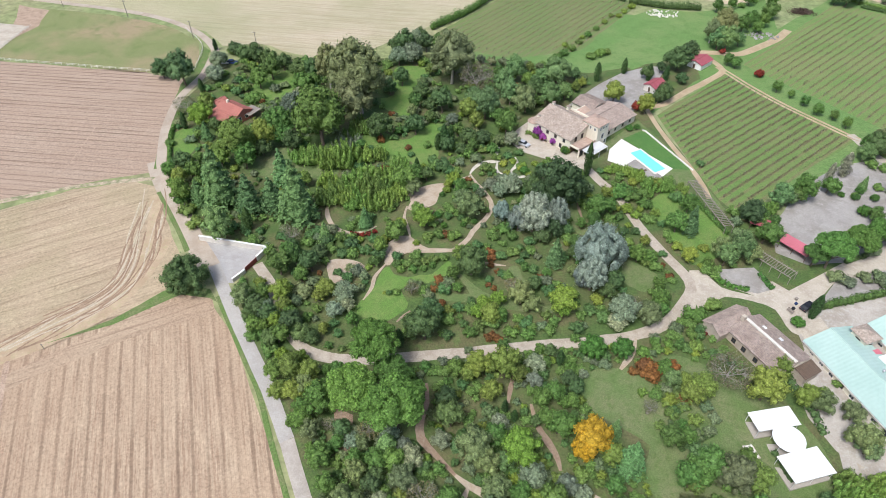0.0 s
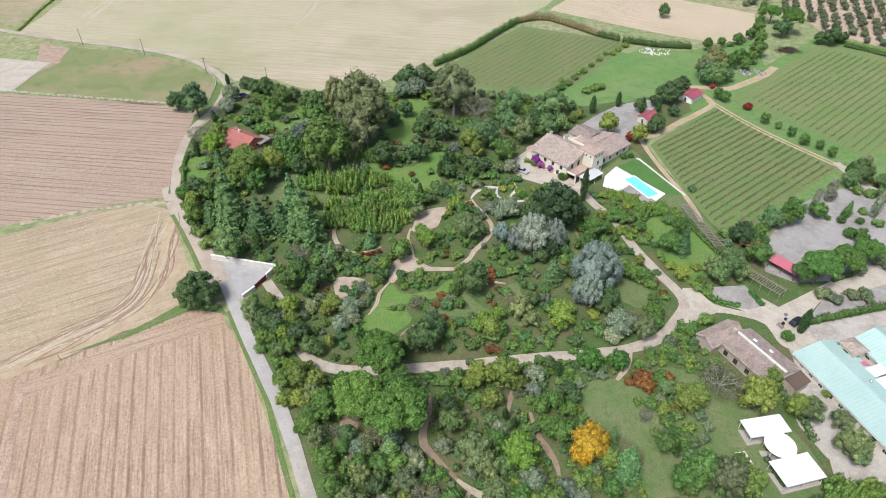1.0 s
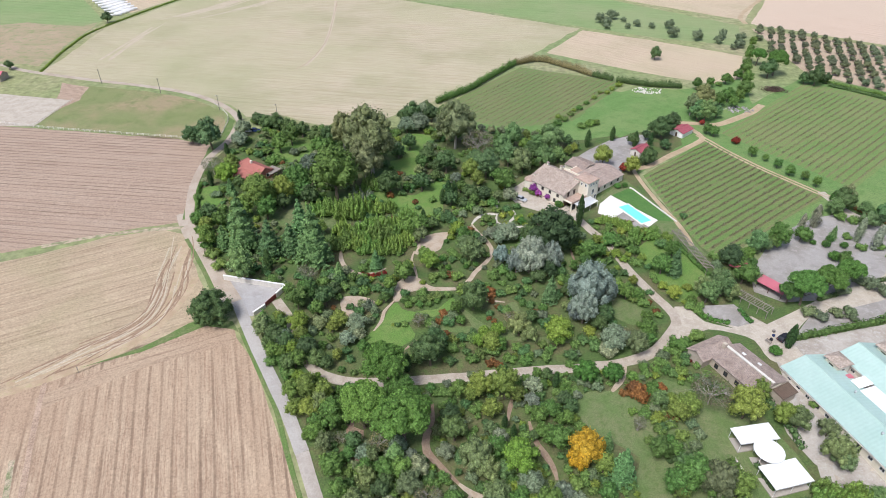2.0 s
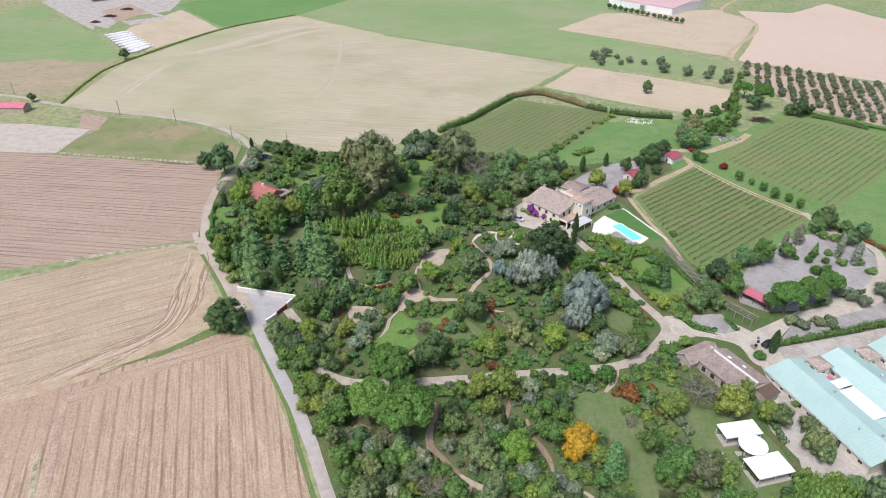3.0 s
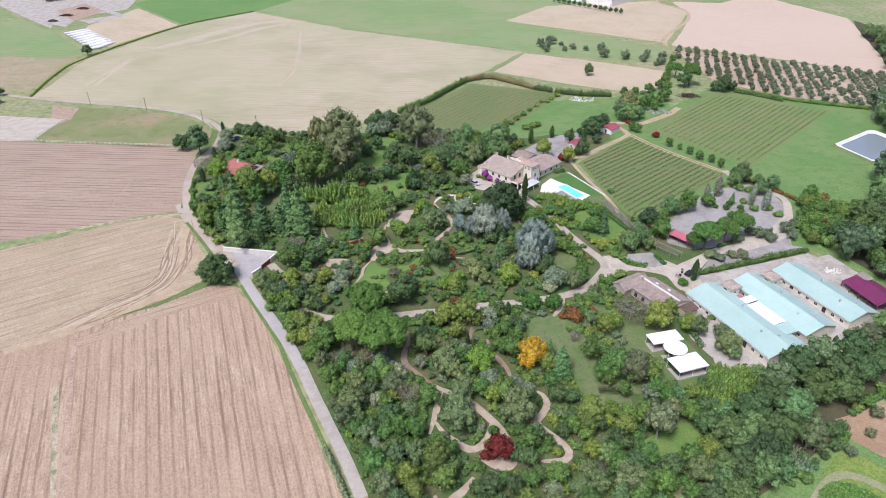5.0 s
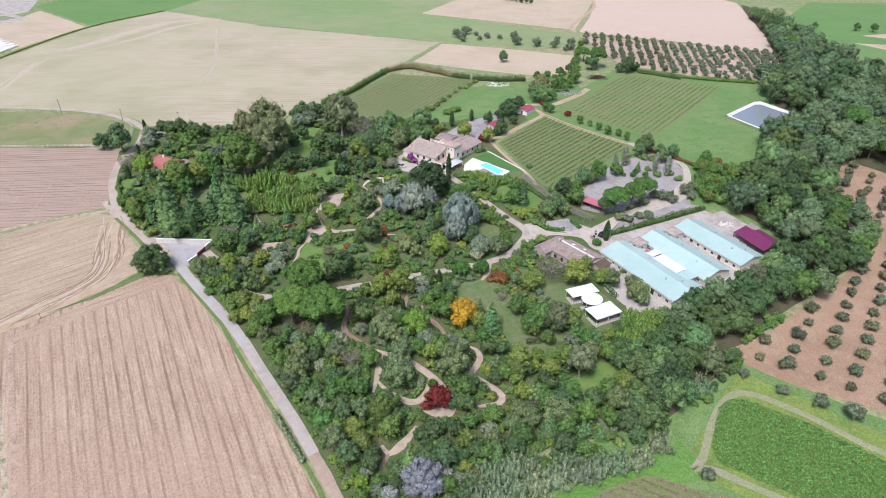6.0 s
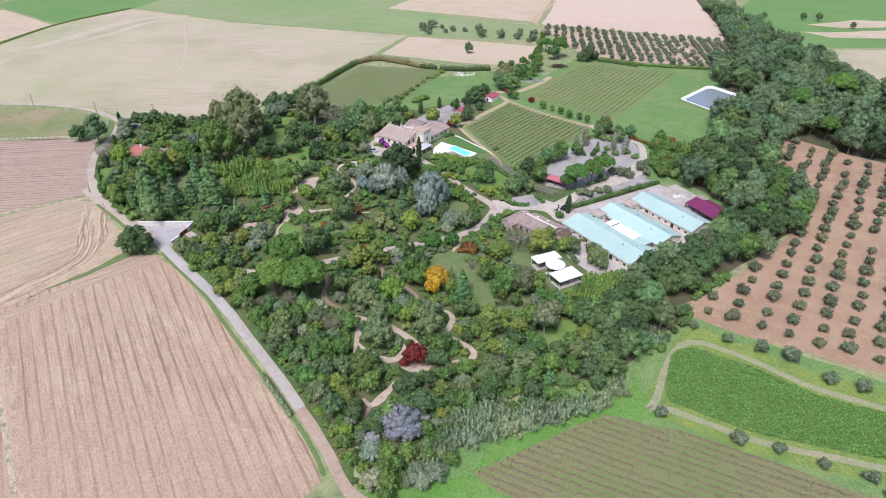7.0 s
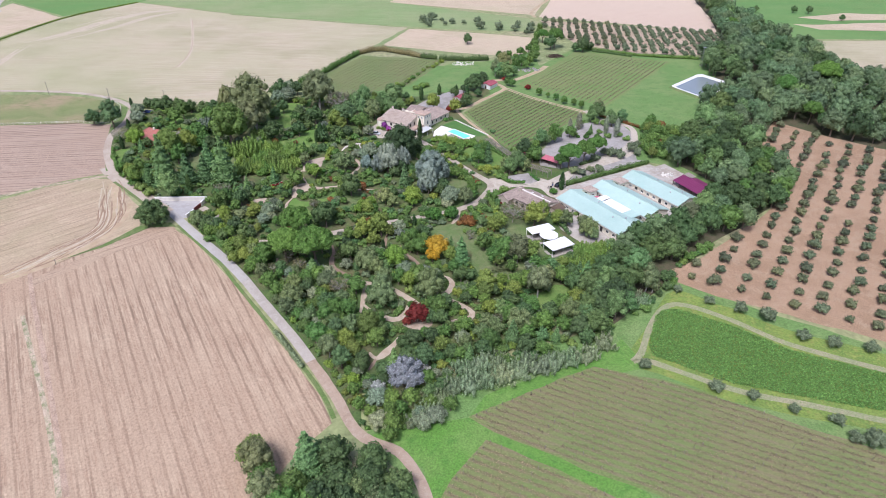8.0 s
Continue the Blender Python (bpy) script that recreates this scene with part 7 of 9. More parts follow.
swath([(-203.2, 407.6), (-184.4, 434.7), (-166, 472.2), (-141.7, 502.1), (-109.8, 508.3)], 16.0, 28, 1)
swath([(-180.4, 412), (-157.2, 443.2), (-136.6, 481.8), (-117.4, 499.3)], 10.0, 19, 2)
swath([(-202.3, 326.5), (-202.8, 349.8), (-202.6, 378.4), (-200.7, 401.6)], 5.0, 11, 3)
ribbon('track_margin', 'track_green', 2.0, 0.12, [(76, 22.4), (79.9, 25.1), (87, 34.3), (95.3, 41.7), (102.2, 41.9), (112.9, 33.5), (125.3, 20.5), (146.1, 6.8), (162.2, -2.2)], 'grassy tractor track')
ribbon('track_margin_b', 'track_green', 2.0, 0.12, [(76, 22.4), (80.8, 21.6), (99.2, 8), (118.6, -1.3), (136.8, -10.4), (148.3, -16.5)], 'grassy tractor track')

# plants of the garden, kind by kind
grove('euca', [(-4.9, 226, 7.8)])
plant('bare', 61.7, 95.8, 4.6)
plant('bush', -68.4, 118.2, 5.6)
grove('yellow', [(-70.6, 172.8, 5.8), (-63.7, 178.6, 4.4), (-89.8, 201.2, 2.8), (-84.2, 159, 2.4), (2.3, 200.6, 3.6), (4.8, 195.1, 2.7), (36.3, 217, 2.2), (40.6, 221.5, 1.8), (43.5, 225.3, 1.6), (-32.2, 116.7, 2.3), (-33.8, 114.9, 1.7), (1.3, 131, 2.1), (51.2, 139, 1.5), (9, 110.5, 2.7), (6.4, 95.2, 3.1), (12.5, 94.9, 3.7), (9.2, 89.4, 2.5), (4.6, 94.4, 2.3), (15.5, 94.5, 2.1), (53.4, 90.8, 2.6), (52.6, 94.9, 1.8), (-36, 93, 3.2), (-39.2, 92.1, 2.3), (-31.7, 92.2, 2.6), (-33.9, 87, 2.4), (-29.4, 87.1, 2.5), (-36.9, 88.4, 1.9), (41.9, 58.7, 3.5)])
grove('oak', [(-45.5, 182.6, 8.3)])
grove('yellow', [(40.8, 55.5, 2.6), (49.8, 54.7, 2.5), (49.1, 70.7, 1.9), (70.1, 65.2, 2.3), (-3.8, 41.7, 2.6), (-2.2, 37.9, 2.5), (3.2, 45.2, 3.5), (5.1, 40.7, 2.9), (23.1, 36, 2.4), (69.1, 49.8, 2), (67.3, 46.8, 1.5)])
grove('euca', [(-35.7, 202.8, 9.7), (-37.1, 195.7, 6.6), (-49.8, 220.1, 5.4), (57.6, 53.4, 4.1), (62.5, 59.3, 2.4), (-8.6, 39.1, 2.7), (93.9, 53.3, 3.4), (96.3, 60.4, 2.8), (94.9, 49.2, 2.2)])
grove('holm', [(-26.8, 186.8, 4.5), (-54.9, 178.8, 3.2), (-63.2, 175.4, 2.8), (-86.6, 167.9, 2.7), (-93.3, 245.7, 2.7), (-87.9, 240.5, 3.2), (-82.7, 239.6, 3.2), (-75.9, 234.7, 3.4), (-70.1, 232.8, 3.3), (-63.3, 228.2, 3.5), (-57.8, 227, 3.3), (-55.2, 234.3, 3.1), (-15.5, 190, 3.3), (-23.4, 223.2, 3), (-27.2, 216.4, 2.9), (-15.7, 214.1, 3.1), (-7.4, 204.9, 4.1), (-11.7, 203.7, 2.6), (25.6, 218.8, 3.1), (-4.6, 180.9, 2.6), (1.6, 186.2, 2.8), (6.9, 185.4, 2.6), (-0.2, 179.3, 2), (-11.3, 198.1, 2.1), (-10.1, 164.9, 2.3), (27.2, 155, 7), (22.5, 157.9, 3.6), (33.6, 158.5, 4), (31, 156.2, 2.9), (-37.7, 125, 3)])
grove('holm', [(-36.4, 130.1, 2.1), (-44.6, 132.9, 1.7), (-35.7, 134.9, 1.5), (-48.4, 110.3, 2.7), (-44.6, 108.3, 2.5), (-49.5, 108.2, 1.9), (-38.3, 105.7, 2.6), (-42.1, 101.3, 2.3), (-35.5, 103.1, 2.3), (-33.2, 102.2, 1.9), (-6.3, 104.6, 4.3), (-5.5, 110.2, 3), (4.2, 125.9, 4), (26.3, 141.7, 2.7), (22.9, 139.4, 2.4), (40.4, 122.9, 2.5), (31.4, 132.7, 2), (38.5, 119.9, 2.2), (40, 114.3, 1.7), (26.9, 93.6, 2), (28.1, 91.9, 1.8), (19, 83.7, 1.3), (0.8, 82.4, 3.2), (-22.1, 79.3, 2.1), (-0.4, 87.1, 2.5), (-13.8, 70.4, 2), (35.2, 64.8, 2.5), (38.7, 64.7, 2.2), (47.5, 52.7, 2), (50.2, 45.1, 2.8)])
grove('holm', [(49.3, 50.2, 1.9), (38, 58.3, 2), (34.5, 54.1, 1.8), (67.5, 62.7, 1.9), (22, 48.5, 2.3), (25, 45.8, 2.5), (-0.2, 32.6, 2.4), (15.2, 39.7, 2.7), (12.1, 39.2, 1.9), (20.4, 39.1, 2.4), (25.2, 33, 2), (30.4, 33, 2.1), (13.1, 36, 1.6), (17.5, 35.5, 1.9), (20.2, 22.3, 1.7), (0.9, 22, 1.3), (71.6, 61.7, 2.1), (81.3, 60.8, 2.4), (86, 49, 2.3)])
grove('silver', [(-58.8, 200.4, 4.5), (-59.4, 211.9, 2.7), (-96.1, 234.7, 3.6), (-94.6, 223.8, 3.5), (-21.2, 243.1, 4.4), (-26.2, 239.8, 3.9), (-3.7, 197.5, 2.1), (9.6, 161.1, 2.4), (15, 160.3, 3.7), (12.3, 158.2, 2.7), (16.8, 185.3, 2.6), (-27.1, 116, 3.2), (-28.9, 110.6, 2.3), (-26.1, 112.6, 2), (41.7, 112.6, 4), (39.5, 110.4, 2.4), (19.3, 97.8, 2.4), (18.8, 93.4, 1.8), (30.2, 95.8, 1.2), (-0.9, 77.9, 2.1), (-12.1, 79.4, 2.3), (-8.6, 76.6, 1.9), (-19.7, 77, 1.9), (-12.3, 64.8, 2.1), (27.2, 68.1, 2.1), (29.4, 38.3, 2.3), (1.2, 26, 1.7), (13.3, 14.5, 1.7), (19.5, 26.1, 1.7)])
grove('oak', [(-60.3, 183.5, 5.2), (-66.9, 168.3, 3.8), (-74.2, 167.7, 3.4), (-57.3, 180.8, 3.6), (-81.6, 162.1, 2.6), (-81.4, 151, 3.2), (-88.6, 162.5, 2.3), (-75.5, 218.1, 3.4), (-72.7, 225.1, 3.3), (-59.2, 214.4, 3.6), (-55.3, 218.8, 2.5), (-16.4, 158.8, 3.7), (-13.7, 163.4, 2.6), (-9.6, 246.8, 3.9), (-17.4, 207.2, 2.6), (14.6, 191.1, 3.5), (11.5, 198.5, 2.5), (-1.5, 189.7, 2.1), (-16.6, 137.8, 2.9), (-20.3, 133.3, 2), (-21.3, 127.6, 1.6), (-45.4, 123.5, 3.3), (-42.2, 127.1, 2.7), (-39.4, 121.2, 2.1), (-45.7, 130.7, 2), (-24.4, 108.2, 1.6), (-52.7, 114.5, 2.3), (-47.4, 114.8, 2), (-47.4, 104.6, 1.9), (-40, 109.6, 1.8)])
grove('oak', [(-45.6, 104.9, 1.8), (0.8, 119.8, 1.4), (32.2, 136.1, 2), (32.8, 130.2, 1.8), (38.9, 149.2, 3.3), (37.9, 145.1, 2.2), (43.4, 152.6, 2.1), (48.2, 132.7, 2.4), (51.4, 132.2, 1.9), (46.7, 134.4, 1.6), (34.4, 145.1, 1.5), (11.6, 111.3, 1.8), (51.5, 117.5, 2.6), (51.9, 123.2, 1.7), (51.1, 114.4, 1.8), (21.8, 98.2, 1.4), (20.6, 101.7, 1.4), (23.2, 90.3, 2.4), (20.4, 88.2, 2), (27.1, 88.4, 1.7), (25.1, 88, 1.5), (21.4, 83.4, 2.1), (24, 83.1, 1.7), (48.5, 97.4, 1.8), (48, 105.1, 1.3), (-31.5, 84.3, 2.1), (-28.1, 94, 1.2), (-5.7, 95.9, 1.3), (-32.8, 80.5, 1.6), (-27.8, 84.1, 3.5)])
grove('oak', [(-31.2, 80.8, 2.4), (-25.8, 72.3, 2.6), (-23.2, 67.7, 2.3), (-22.9, 75.9, 1.7), (23.4, 81.9, 2.9), (1.1, 64.7, 2.9), (-6.1, 55.1, 3.1), (-9.1, 53, 2.8), (-2, 54.3, 2.5), (-10.7, 60.1, 2.1), (-16.9, 55.9, 2), (52.7, 74.1, 3.5), (56.7, 71.9, 2.8), (60.6, 66.6, 2.3), (65.3, 66.6, 2.1), (50.2, 81.4, 1.8), (61.3, 77.2, 1.8), (25, 50.6, 2.7), (24, 54.9, 1.9), (-12.3, 45.3, 3.3), (-14.9, 49.4, 2.3), (25.2, 40.4, 2), (-4.1, 50.5, 2), (0.4, 49.9, 1.8), (6, 19.2, 2.3), (11.3, 18.2, 2.3), (8.3, 15.8, 2), (-1.9, 19.2, 1.9), (0.7, 16.2, 1.7), (-3.9, 30.8, 1.4)])
grove('oak', [(21.4, 14.8, 2.1), (16.5, 17, 1.9), (74.1, 53.7, 2.5), (70.3, 55.8, 2.5)])
grove('lime', [(-88.9, 191.7, 4.2), (-1.5, 161.9, 2.2), (-9.4, 143.4, 2.9), (-15.9, 142.3, 1.7), (-43, 114.7, 2.8), (-41.6, 111.1, 2), (-43.1, 106.8, 1.9), (-54.7, 115, 1.2), (26.8, 114.9, 3.7), (26.5, 113.3, 2.2), (7.5, 114.6, 2), (11.2, 116, 2), (5.8, 111.8, 1.8), (-38.6, 96.9, 1.7), (-34.3, 96.8, 1.7), (14.9, 75.7, 4), (17.9, 65.2, 2.5), (47.5, 60.3, 2.4), (46, 57.3, 1.7), (40.4, 48.1, 2.7), (-2.7, 27.9, 1.7)])
grove('bare', [(-96.4, 198.6, 3.9), (4.4, 218.8, 6.3), (-44.6, 135.6, 2.5), (-47.6, 138.6, 1.7), (-10.7, 118.3, 1.9), (14.8, 120.3, 2.3), (44.7, 116.1, 2.1), (-24.9, 80.3, 1.7), (-16.2, 79, 2.6), (-19.8, 85.4, 1.9), (-4, 65.4, 3.3), (41.7, 43.5, 2), (27, 58, 1.6)])
grove('greyshrub', [(-89, 181.6, 2), (-69.8, 216.5, 2.1), (-66.8, 219.2, 2.1), (5.1, 175.7, 2), (0, 174.2, 1.8), (-35.1, 140.3, 2.1), (-37.9, 136.7, 1.7), (-37.9, 117.2, 2.5), (-39.6, 114, 1.8), (-36, 120.3, 1.9), (-25.8, 124.9, 2.1), (-27.7, 126.2, 1.5), (-10.2, 120.7, 2), (-6.3, 117.6, 1.7), (-1.6, 121.7, 1.9), (6.4, 158.6, 1.7), (23.3, 124.1, 1.7), (11.3, 145.3, 1.7), (21.8, 133, 1.2), (21.9, 109.2, 1.5), (47.8, 84.3, 1.3), (54.1, 110, 1.8), (5.1, 60.2, 1.5), (5.3, 54.6, 1.4), (34.3, 60.4, 2)])
grove('shrub', [(-95.6, 179.7, 1.6), (-81.3, 216.3, 2.5), (-76.2, 208.2, 2.9), (-63.4, 138.5, 1.7), (-11.4, 183, 1.4), (9, 186.4, 2.2), (9.8, 181, 2.2), (2.3, 178.4, 2.2), (-11.3, 167.9, 2.5), (6.8, 180.5, 1.8), (-0.8, 169.2, 1.7), (8.2, 170.7, 2.1), (18.5, 173.2, 1.2), (11.7, 177.2, 1.6), (24.9, 190.3, 1.6), (22.3, 192.2, 1.2), (-32, 137.4, 1.9), (-27.6, 130.9, 1.8), (-33.4, 132.7, 1.7), (-50.3, 131.3, 1.7), (-33.8, 112, 1.5), (-35.6, 109.4, 1.5), (-15.7, 127.9, 1.3), (-14, 126.3, 1.3), (-12.4, 128.4, 1.3), (-10.3, 128.4, 1.5), (-8, 129.5, 1.5), (-5.6, 130.3, 1.5), (-3.3, 131.3, 1.3), (-8.3, 127, 1.1)])
grove('shrub', [(-11.1, 126.3, 1.3), (-13.8, 128.9, 1.1), (-6.1, 128.1, 1.1), (-14.5, 118.2, 1.1), (-0.6, 139.1, 1.9), (-4.9, 139.9, 1.9), (-8.1, 138.8, 1.7), (-3.4, 152.1, 1.4), (2.2, 161.8, 1.5), (15.3, 133.4, 1.8), (18.4, 128.7, 1.5), (23.9, 126.8, 1.4), (9.9, 139.8, 1.7), (13, 142.5, 1.9), (15.5, 140.1, 1.7), (43.3, 145.7, 2.1), (46, 149.6, 1.6), (50.1, 131.8, 1.5), (47.3, 139.2, 1.5), (9.4, 109, 2.1), (12.1, 111.3, 1.8), (6.4, 108.4, 1.8), (18.1, 106.2, 1.7), (14.5, 106.9, 1.8), (25, 110.6, 1.5), (22.9, 112.6, 1.4), (16.1, 111.1, 1.5), (4.2, 106.4, 1.8), (29.7, 106.1, 1.3), (27.4, 97.7, 1.4)])
grove('shrub', [(25.3, 96.8, 1.3), (29.9, 97.6, 1.3), (44.9, 103, 1.6), (48.7, 103.7, 1.6), (43, 91.9, 1.2), (45.6, 91.6, 1.5), (45.4, 84.1, 1.4), (57.4, 108.3, 1.6), (53.9, 105.4, 1.4), (57.2, 104.5, 1.7), (51, 105.3, 1.3), (-2.9, 91.2, 1.1), (-0.8, 88.5, 1.1), (-1.8, 95.1, 1.4), (-0.3, 92.6, 1.1), (-23.8, 101.5, 1), (-28.8, 101.2, 1.2), (-25.8, 100.5, 1), (15.6, 52.4, 1.1), (27.1, 72.2, 1.9), (30.8, 52.4, 1.8), (28.7, 49.9, 1.4)])
grove('darkshrub', [(-83.6, 214.4, 2.3), (-15.9, 177.6, 1.2), (-22.5, 186.7, 1.8), (-5.6, 170.3, 2.5), (-8.6, 174.3, 2), (-3.7, 168.9, 1.9), (18.7, 180.2, 1.6), (-28.7, 134.8, 2), (-30.9, 131, 1.8), (-24.5, 132.6, 1.8), (-20.8, 130.9, 2.3), (-30.6, 124, 1.3), (-16.5, 118.2, 0.9), (12, 132.3, 1.5), (-2.4, 147.7, 1.4), (0.8, 147.4, 1.2), (30.1, 143.3, 2.1), (18.5, 132.6, 1.5), (14.7, 144.2, 1.6), (20.7, 127.9, 1.4), (49.7, 143.5, 1.4), (46.3, 143.6, 1.4), (55.6, 135.3, 1.2), (36.2, 112.4, 2.1), (33.8, 114.6, 1.7), (29.9, 108.7, 1.8), (-0.8, 105.2, 1.7), (2.7, 109.2, 1.2), (49, 88, 1.5), (7.2, 57.4, 1.8)])
grove('darkshrub', [(11.7, 56.6, 1.8)])
grove('bamboo', [(-47, 172.2, 3.9), (-41.4, 170.6, 4.2), (-35.9, 171.6, 4.3), (-51.4, 172.4, 3.1), (-31.3, 174.6, 3.3), (-26, 175.3, 2.6), (-34.6, 192.3, 3.1), (-36.9, 187, 2.7), (-32, 190.4, 2.3), (-39.4, 152.6, 3.2), (-35.6, 156.4, 3.7), (-31.3, 159.3, 4.1), (-26.2, 157.4, 4), (-22.1, 163.2, 3.7), (-18.5, 168, 3.4), (-30.1, 151.6, 3.4), (-25.4, 150.9, 3.2), (-20.9, 152.4, 3.2), (-17.7, 156.7, 2.9), (-23.4, 158.4, 3.3), (-39.6, 160.5, 2.8), (-33.3, 152.9, 3.2), (-28.6, 155.6, 3.3), (-28.5, 165.2, 3), (81.7, 70.6, 3.1), (82.5, 65.4, 2.7), (78.2, 66.4, 2.5), (86.7, 72.6, 2.6), (79.5, 62.7, 1.9)])
grove('reed', [(-36.5, 182.1, 3), (-39.4, 180.9, 2.4), (89.4, 44.6, 2), (89.5, 48.3, 1.5)])
grove('willow', [(-13.8, 158, 2.7), (21.6, 206.1, 4.3), (11.8, 184.8, 2), (3.3, 148.8, 3.5), (1.3, 153, 2.5), (30.9, 127, 1.6), (16.8, 116.4, 3), (19.1, 114.4, 2.3), (47.4, 111.7, 2.9), (-28.8, 78.9, 2.3), (-32, 88.6, 2.8), (5.9, 75.5, 3.8), (8.3, 72.6, 2.7), (10.1, 67.8, 3), (-19.1, 63.1, 3.5), (-20.7, 59.1, 2.5), (-8, 68.5, 3), (-3.5, 60.9, 2.4), (-17.8, 70.5, 2.3), (-23.4, 64.3, 1.6), (8.3, 57.5, 4.1), (9.2, 62.5, 2.9), (24, 59.4, 4.4), (21.5, 59.4, 2.5), (46.7, 39.5, 3.7), (38.3, 43.1, 2.2), (35.4, 38.1, 2.6), (63.4, 40.6, 3.1)])
grove('cedar', [(-69, 150.3, 6), (-59.8, 147.8, 4.4), (-53.7, 149.3, 3.9), (-44.9, 144.5, 6.2), (-53.4, 161.1, 3.7), (-75.5, 150.5, 2.9), (-59.5, 139.6, 1.5), (-25.8, 142.7, 2.2), (-35.8, 135.9, 2.3), (26.2, 130.5, 2.9), (2.3, 77.5, 1.5), (37.3, 74.3, 3.3), (35.3, 81.8, 1.8)])
grove('ash', [(-65.3, 135.4, 4.3), (7.6, 201.2, 4.7), (3.7, 209, 3.5), (18, 227.7, 3.9), (13.9, 217.4, 3.8), (33.6, 224.6, 5.2), (30.2, 210, 4.1), (16.4, 211.1, 3.5), (28.1, 222.7, 3.2), (79.5, 51.4, 4.1), (75.7, 48.6, 3.1), (77.7, 39.6, 3.9), (68.8, 39.6, 2.8)])
grove('rust', [(-17.3, 181.3, 1.2), (-26.9, 185.4, 1.6), (-4, 122.9, 1.6), (-4.9, 120.1, 1.3), (-2.8, 115.1, 1.1), (9.3, 134.2, 1.3), (9.5, 131.7, 1.3), (9.3, 129.4, 1.1), (11.1, 127, 1), (8.7, 122.1, 0.8), (10.1, 121.1, 0.9), (54.5, 131.2, 1), (9.1, 105.8, 1.5), (11.5, 105.1, 1.3), (45.3, 98.1, 2.5), (42.1, 97.7, 1.3), (51.6, 90.5, 1.7), (58.5, 74, 1.6)])
grove('limeshrub', [(13.6, 173.9, 1.4), (16.6, 175.7, 1.2), (14.5, 169, 1.3), (21.5, 167.8, 1.5), (23.3, 174.4, 1.4), (33.7, 182.2, 1.6), (-3.4, 162.5, 1.5), (-11, 136.5, 1), (-26.6, 136.6, 1.2), (-23.7, 132.8, 1.2), (-22.8, 126.5, 1.1), (-17.7, 118.3, 0.6), (-8.8, 138.6, 0.9), (48.2, 146.7, 1), (15.6, 108.5, 0.9), (48.6, 90.3, 1.7), (56.9, 103, 1), (31.6, 72.7, 1.2), (32.2, 49.4, 1.3), (-7.5, 31.6, 1.1), (-6.4, 28.4, 1.1), (-5.2, 25, 1.1), (-4, 21.7, 1.1), (-8.6, 35, 1)])
grove('ball', [(20.2, 169.8, 1.5), (-5.7, 148, 1.1), (-5, 157.9, 0.9), (-3.9, 143.8, 1), (1.6, 144.6, 0.9), (4.7, 146.1, 0.9), (17.3, 55.4, 1.4)])
grove('redshrub', [(-28, 139.2, 0.9), (-26.3, 139, 0.9), (-24.7, 139.6, 0.9), (-23.1, 140.5, 0.9), (-29.5, 139.8, 0.7), (60.8, 109.1, 0.6)])
grove('bluecedar', [(21.1, 143.2, 4.7), (27.3, 145.2, 3.4), (16.9, 143.4, 3.1), (25, 154, 2.7), (12.3, 147.5, 2.3), (36.9, 128.5, 5.5), (34.6, 122.1, 3.8), (41.7, 130.9, 3), (32.4, 123.3, 2.3)])
grove('redtree', [(18.6, 48.9, 3.3), (15, 48.4, 1.4)])
grove('orange', [(29.9, 78.5, 4.1), (27.9, 76.8, 2.3)])
grove('lilac', [(10.6, 24.9, 5.2), (4.1, 24.5, 1.9), (17, 28.1, 1.8)])

# trees of the garden
grove('willow', [(-52.1, 113.3, 2.8)])
grove('cedar', [(64.7, 144.8, 2.8)])
grove('silver', [(-45.9, 110.2, 2.5)])
grove('oak', [(-41, 102, 2.4), (60.8, 145.1, 3.1), (66, 153.6, 2.6)])
grove('yellow', [(60.9, 71.3, 3.3)])
grove('oak', [(50.4, 73, 3.3), (46.6, 80.6, 2.6)])
grove('euca', [(56.2, 71.5, 3.7)])
grove('ash', [(49.5, 94.6, 2)])
grove('ash', [(36.1, 215.5, 2.8)])
grove('holm', [])
grove('pine', [(-16.4, 95.2, 5.8), (-20.4, 84.7, 6.2), (-10.5, 81.2, 6.9), (-12.9, 90.8, 4.4), (97.7, 133, 5.2), (105.7, 137, 4.2), (112.2, 140.5, 4.2), (94, 133.5, 3.2)])
grove('yellow', [(-37.5, 87.3, 2.2), (77.5, 91.2, 2.7), (68.7, 92.1, 4.1), (74.4, 98.3, 2.5), (55.5, 92.6, 3), (68.5, 47, 2.6)])
grove('lime', [(61.7, 133.6, 2.1), (49.7, 74.3, 1.6), (67.6, 48.5, 2.3)])
grove('redtree', [(112.4, 237.5, 1.5)])
grove('rust', [(45.3, 97.4, 2.8), (50, 98.6, 2.3)])
grove('willow', [(75.2, 136.5, 3.6), (70.8, 135.4, 2.7), (77.9, 134, 2.4)])
grove('bare', [(43.6, 87.8, 1.7), (119.3, 174.6, 1.7)])
plant('cypress', 39, 169.9, 1.2, 1.75)
grove('cypress', [(-13.3, 167.9, 1), (-12.2, 102.3, 1.1), (25.2, 99.1, 0.9), (12.3, 86.2, 0.7), (14.3, 84.3, 0.7), (-5.6, 181.9, 1.5), (-3.6, 185.1, 1.3), (-7.6, 181.8, 1.1), (49.7, 230.5, 1.3), (60.9, 237.2, 1.1), (-102.4, 248.9, 0.9), (87.9, 115.7, 1.2), (-96.6, 214.7, 1), (-94.2, 190, 1), (-58.4, 140.3, 1.3), (75.7, 232.2, 1.1), (69.3, 231.8, 1.1)])
grove('poplar', [(117.7, 173.7, 1.6), (111.5, 169.5, 1.2), (131.7, 161.3, 1.6), (128.2, 165.6, 1.4)])
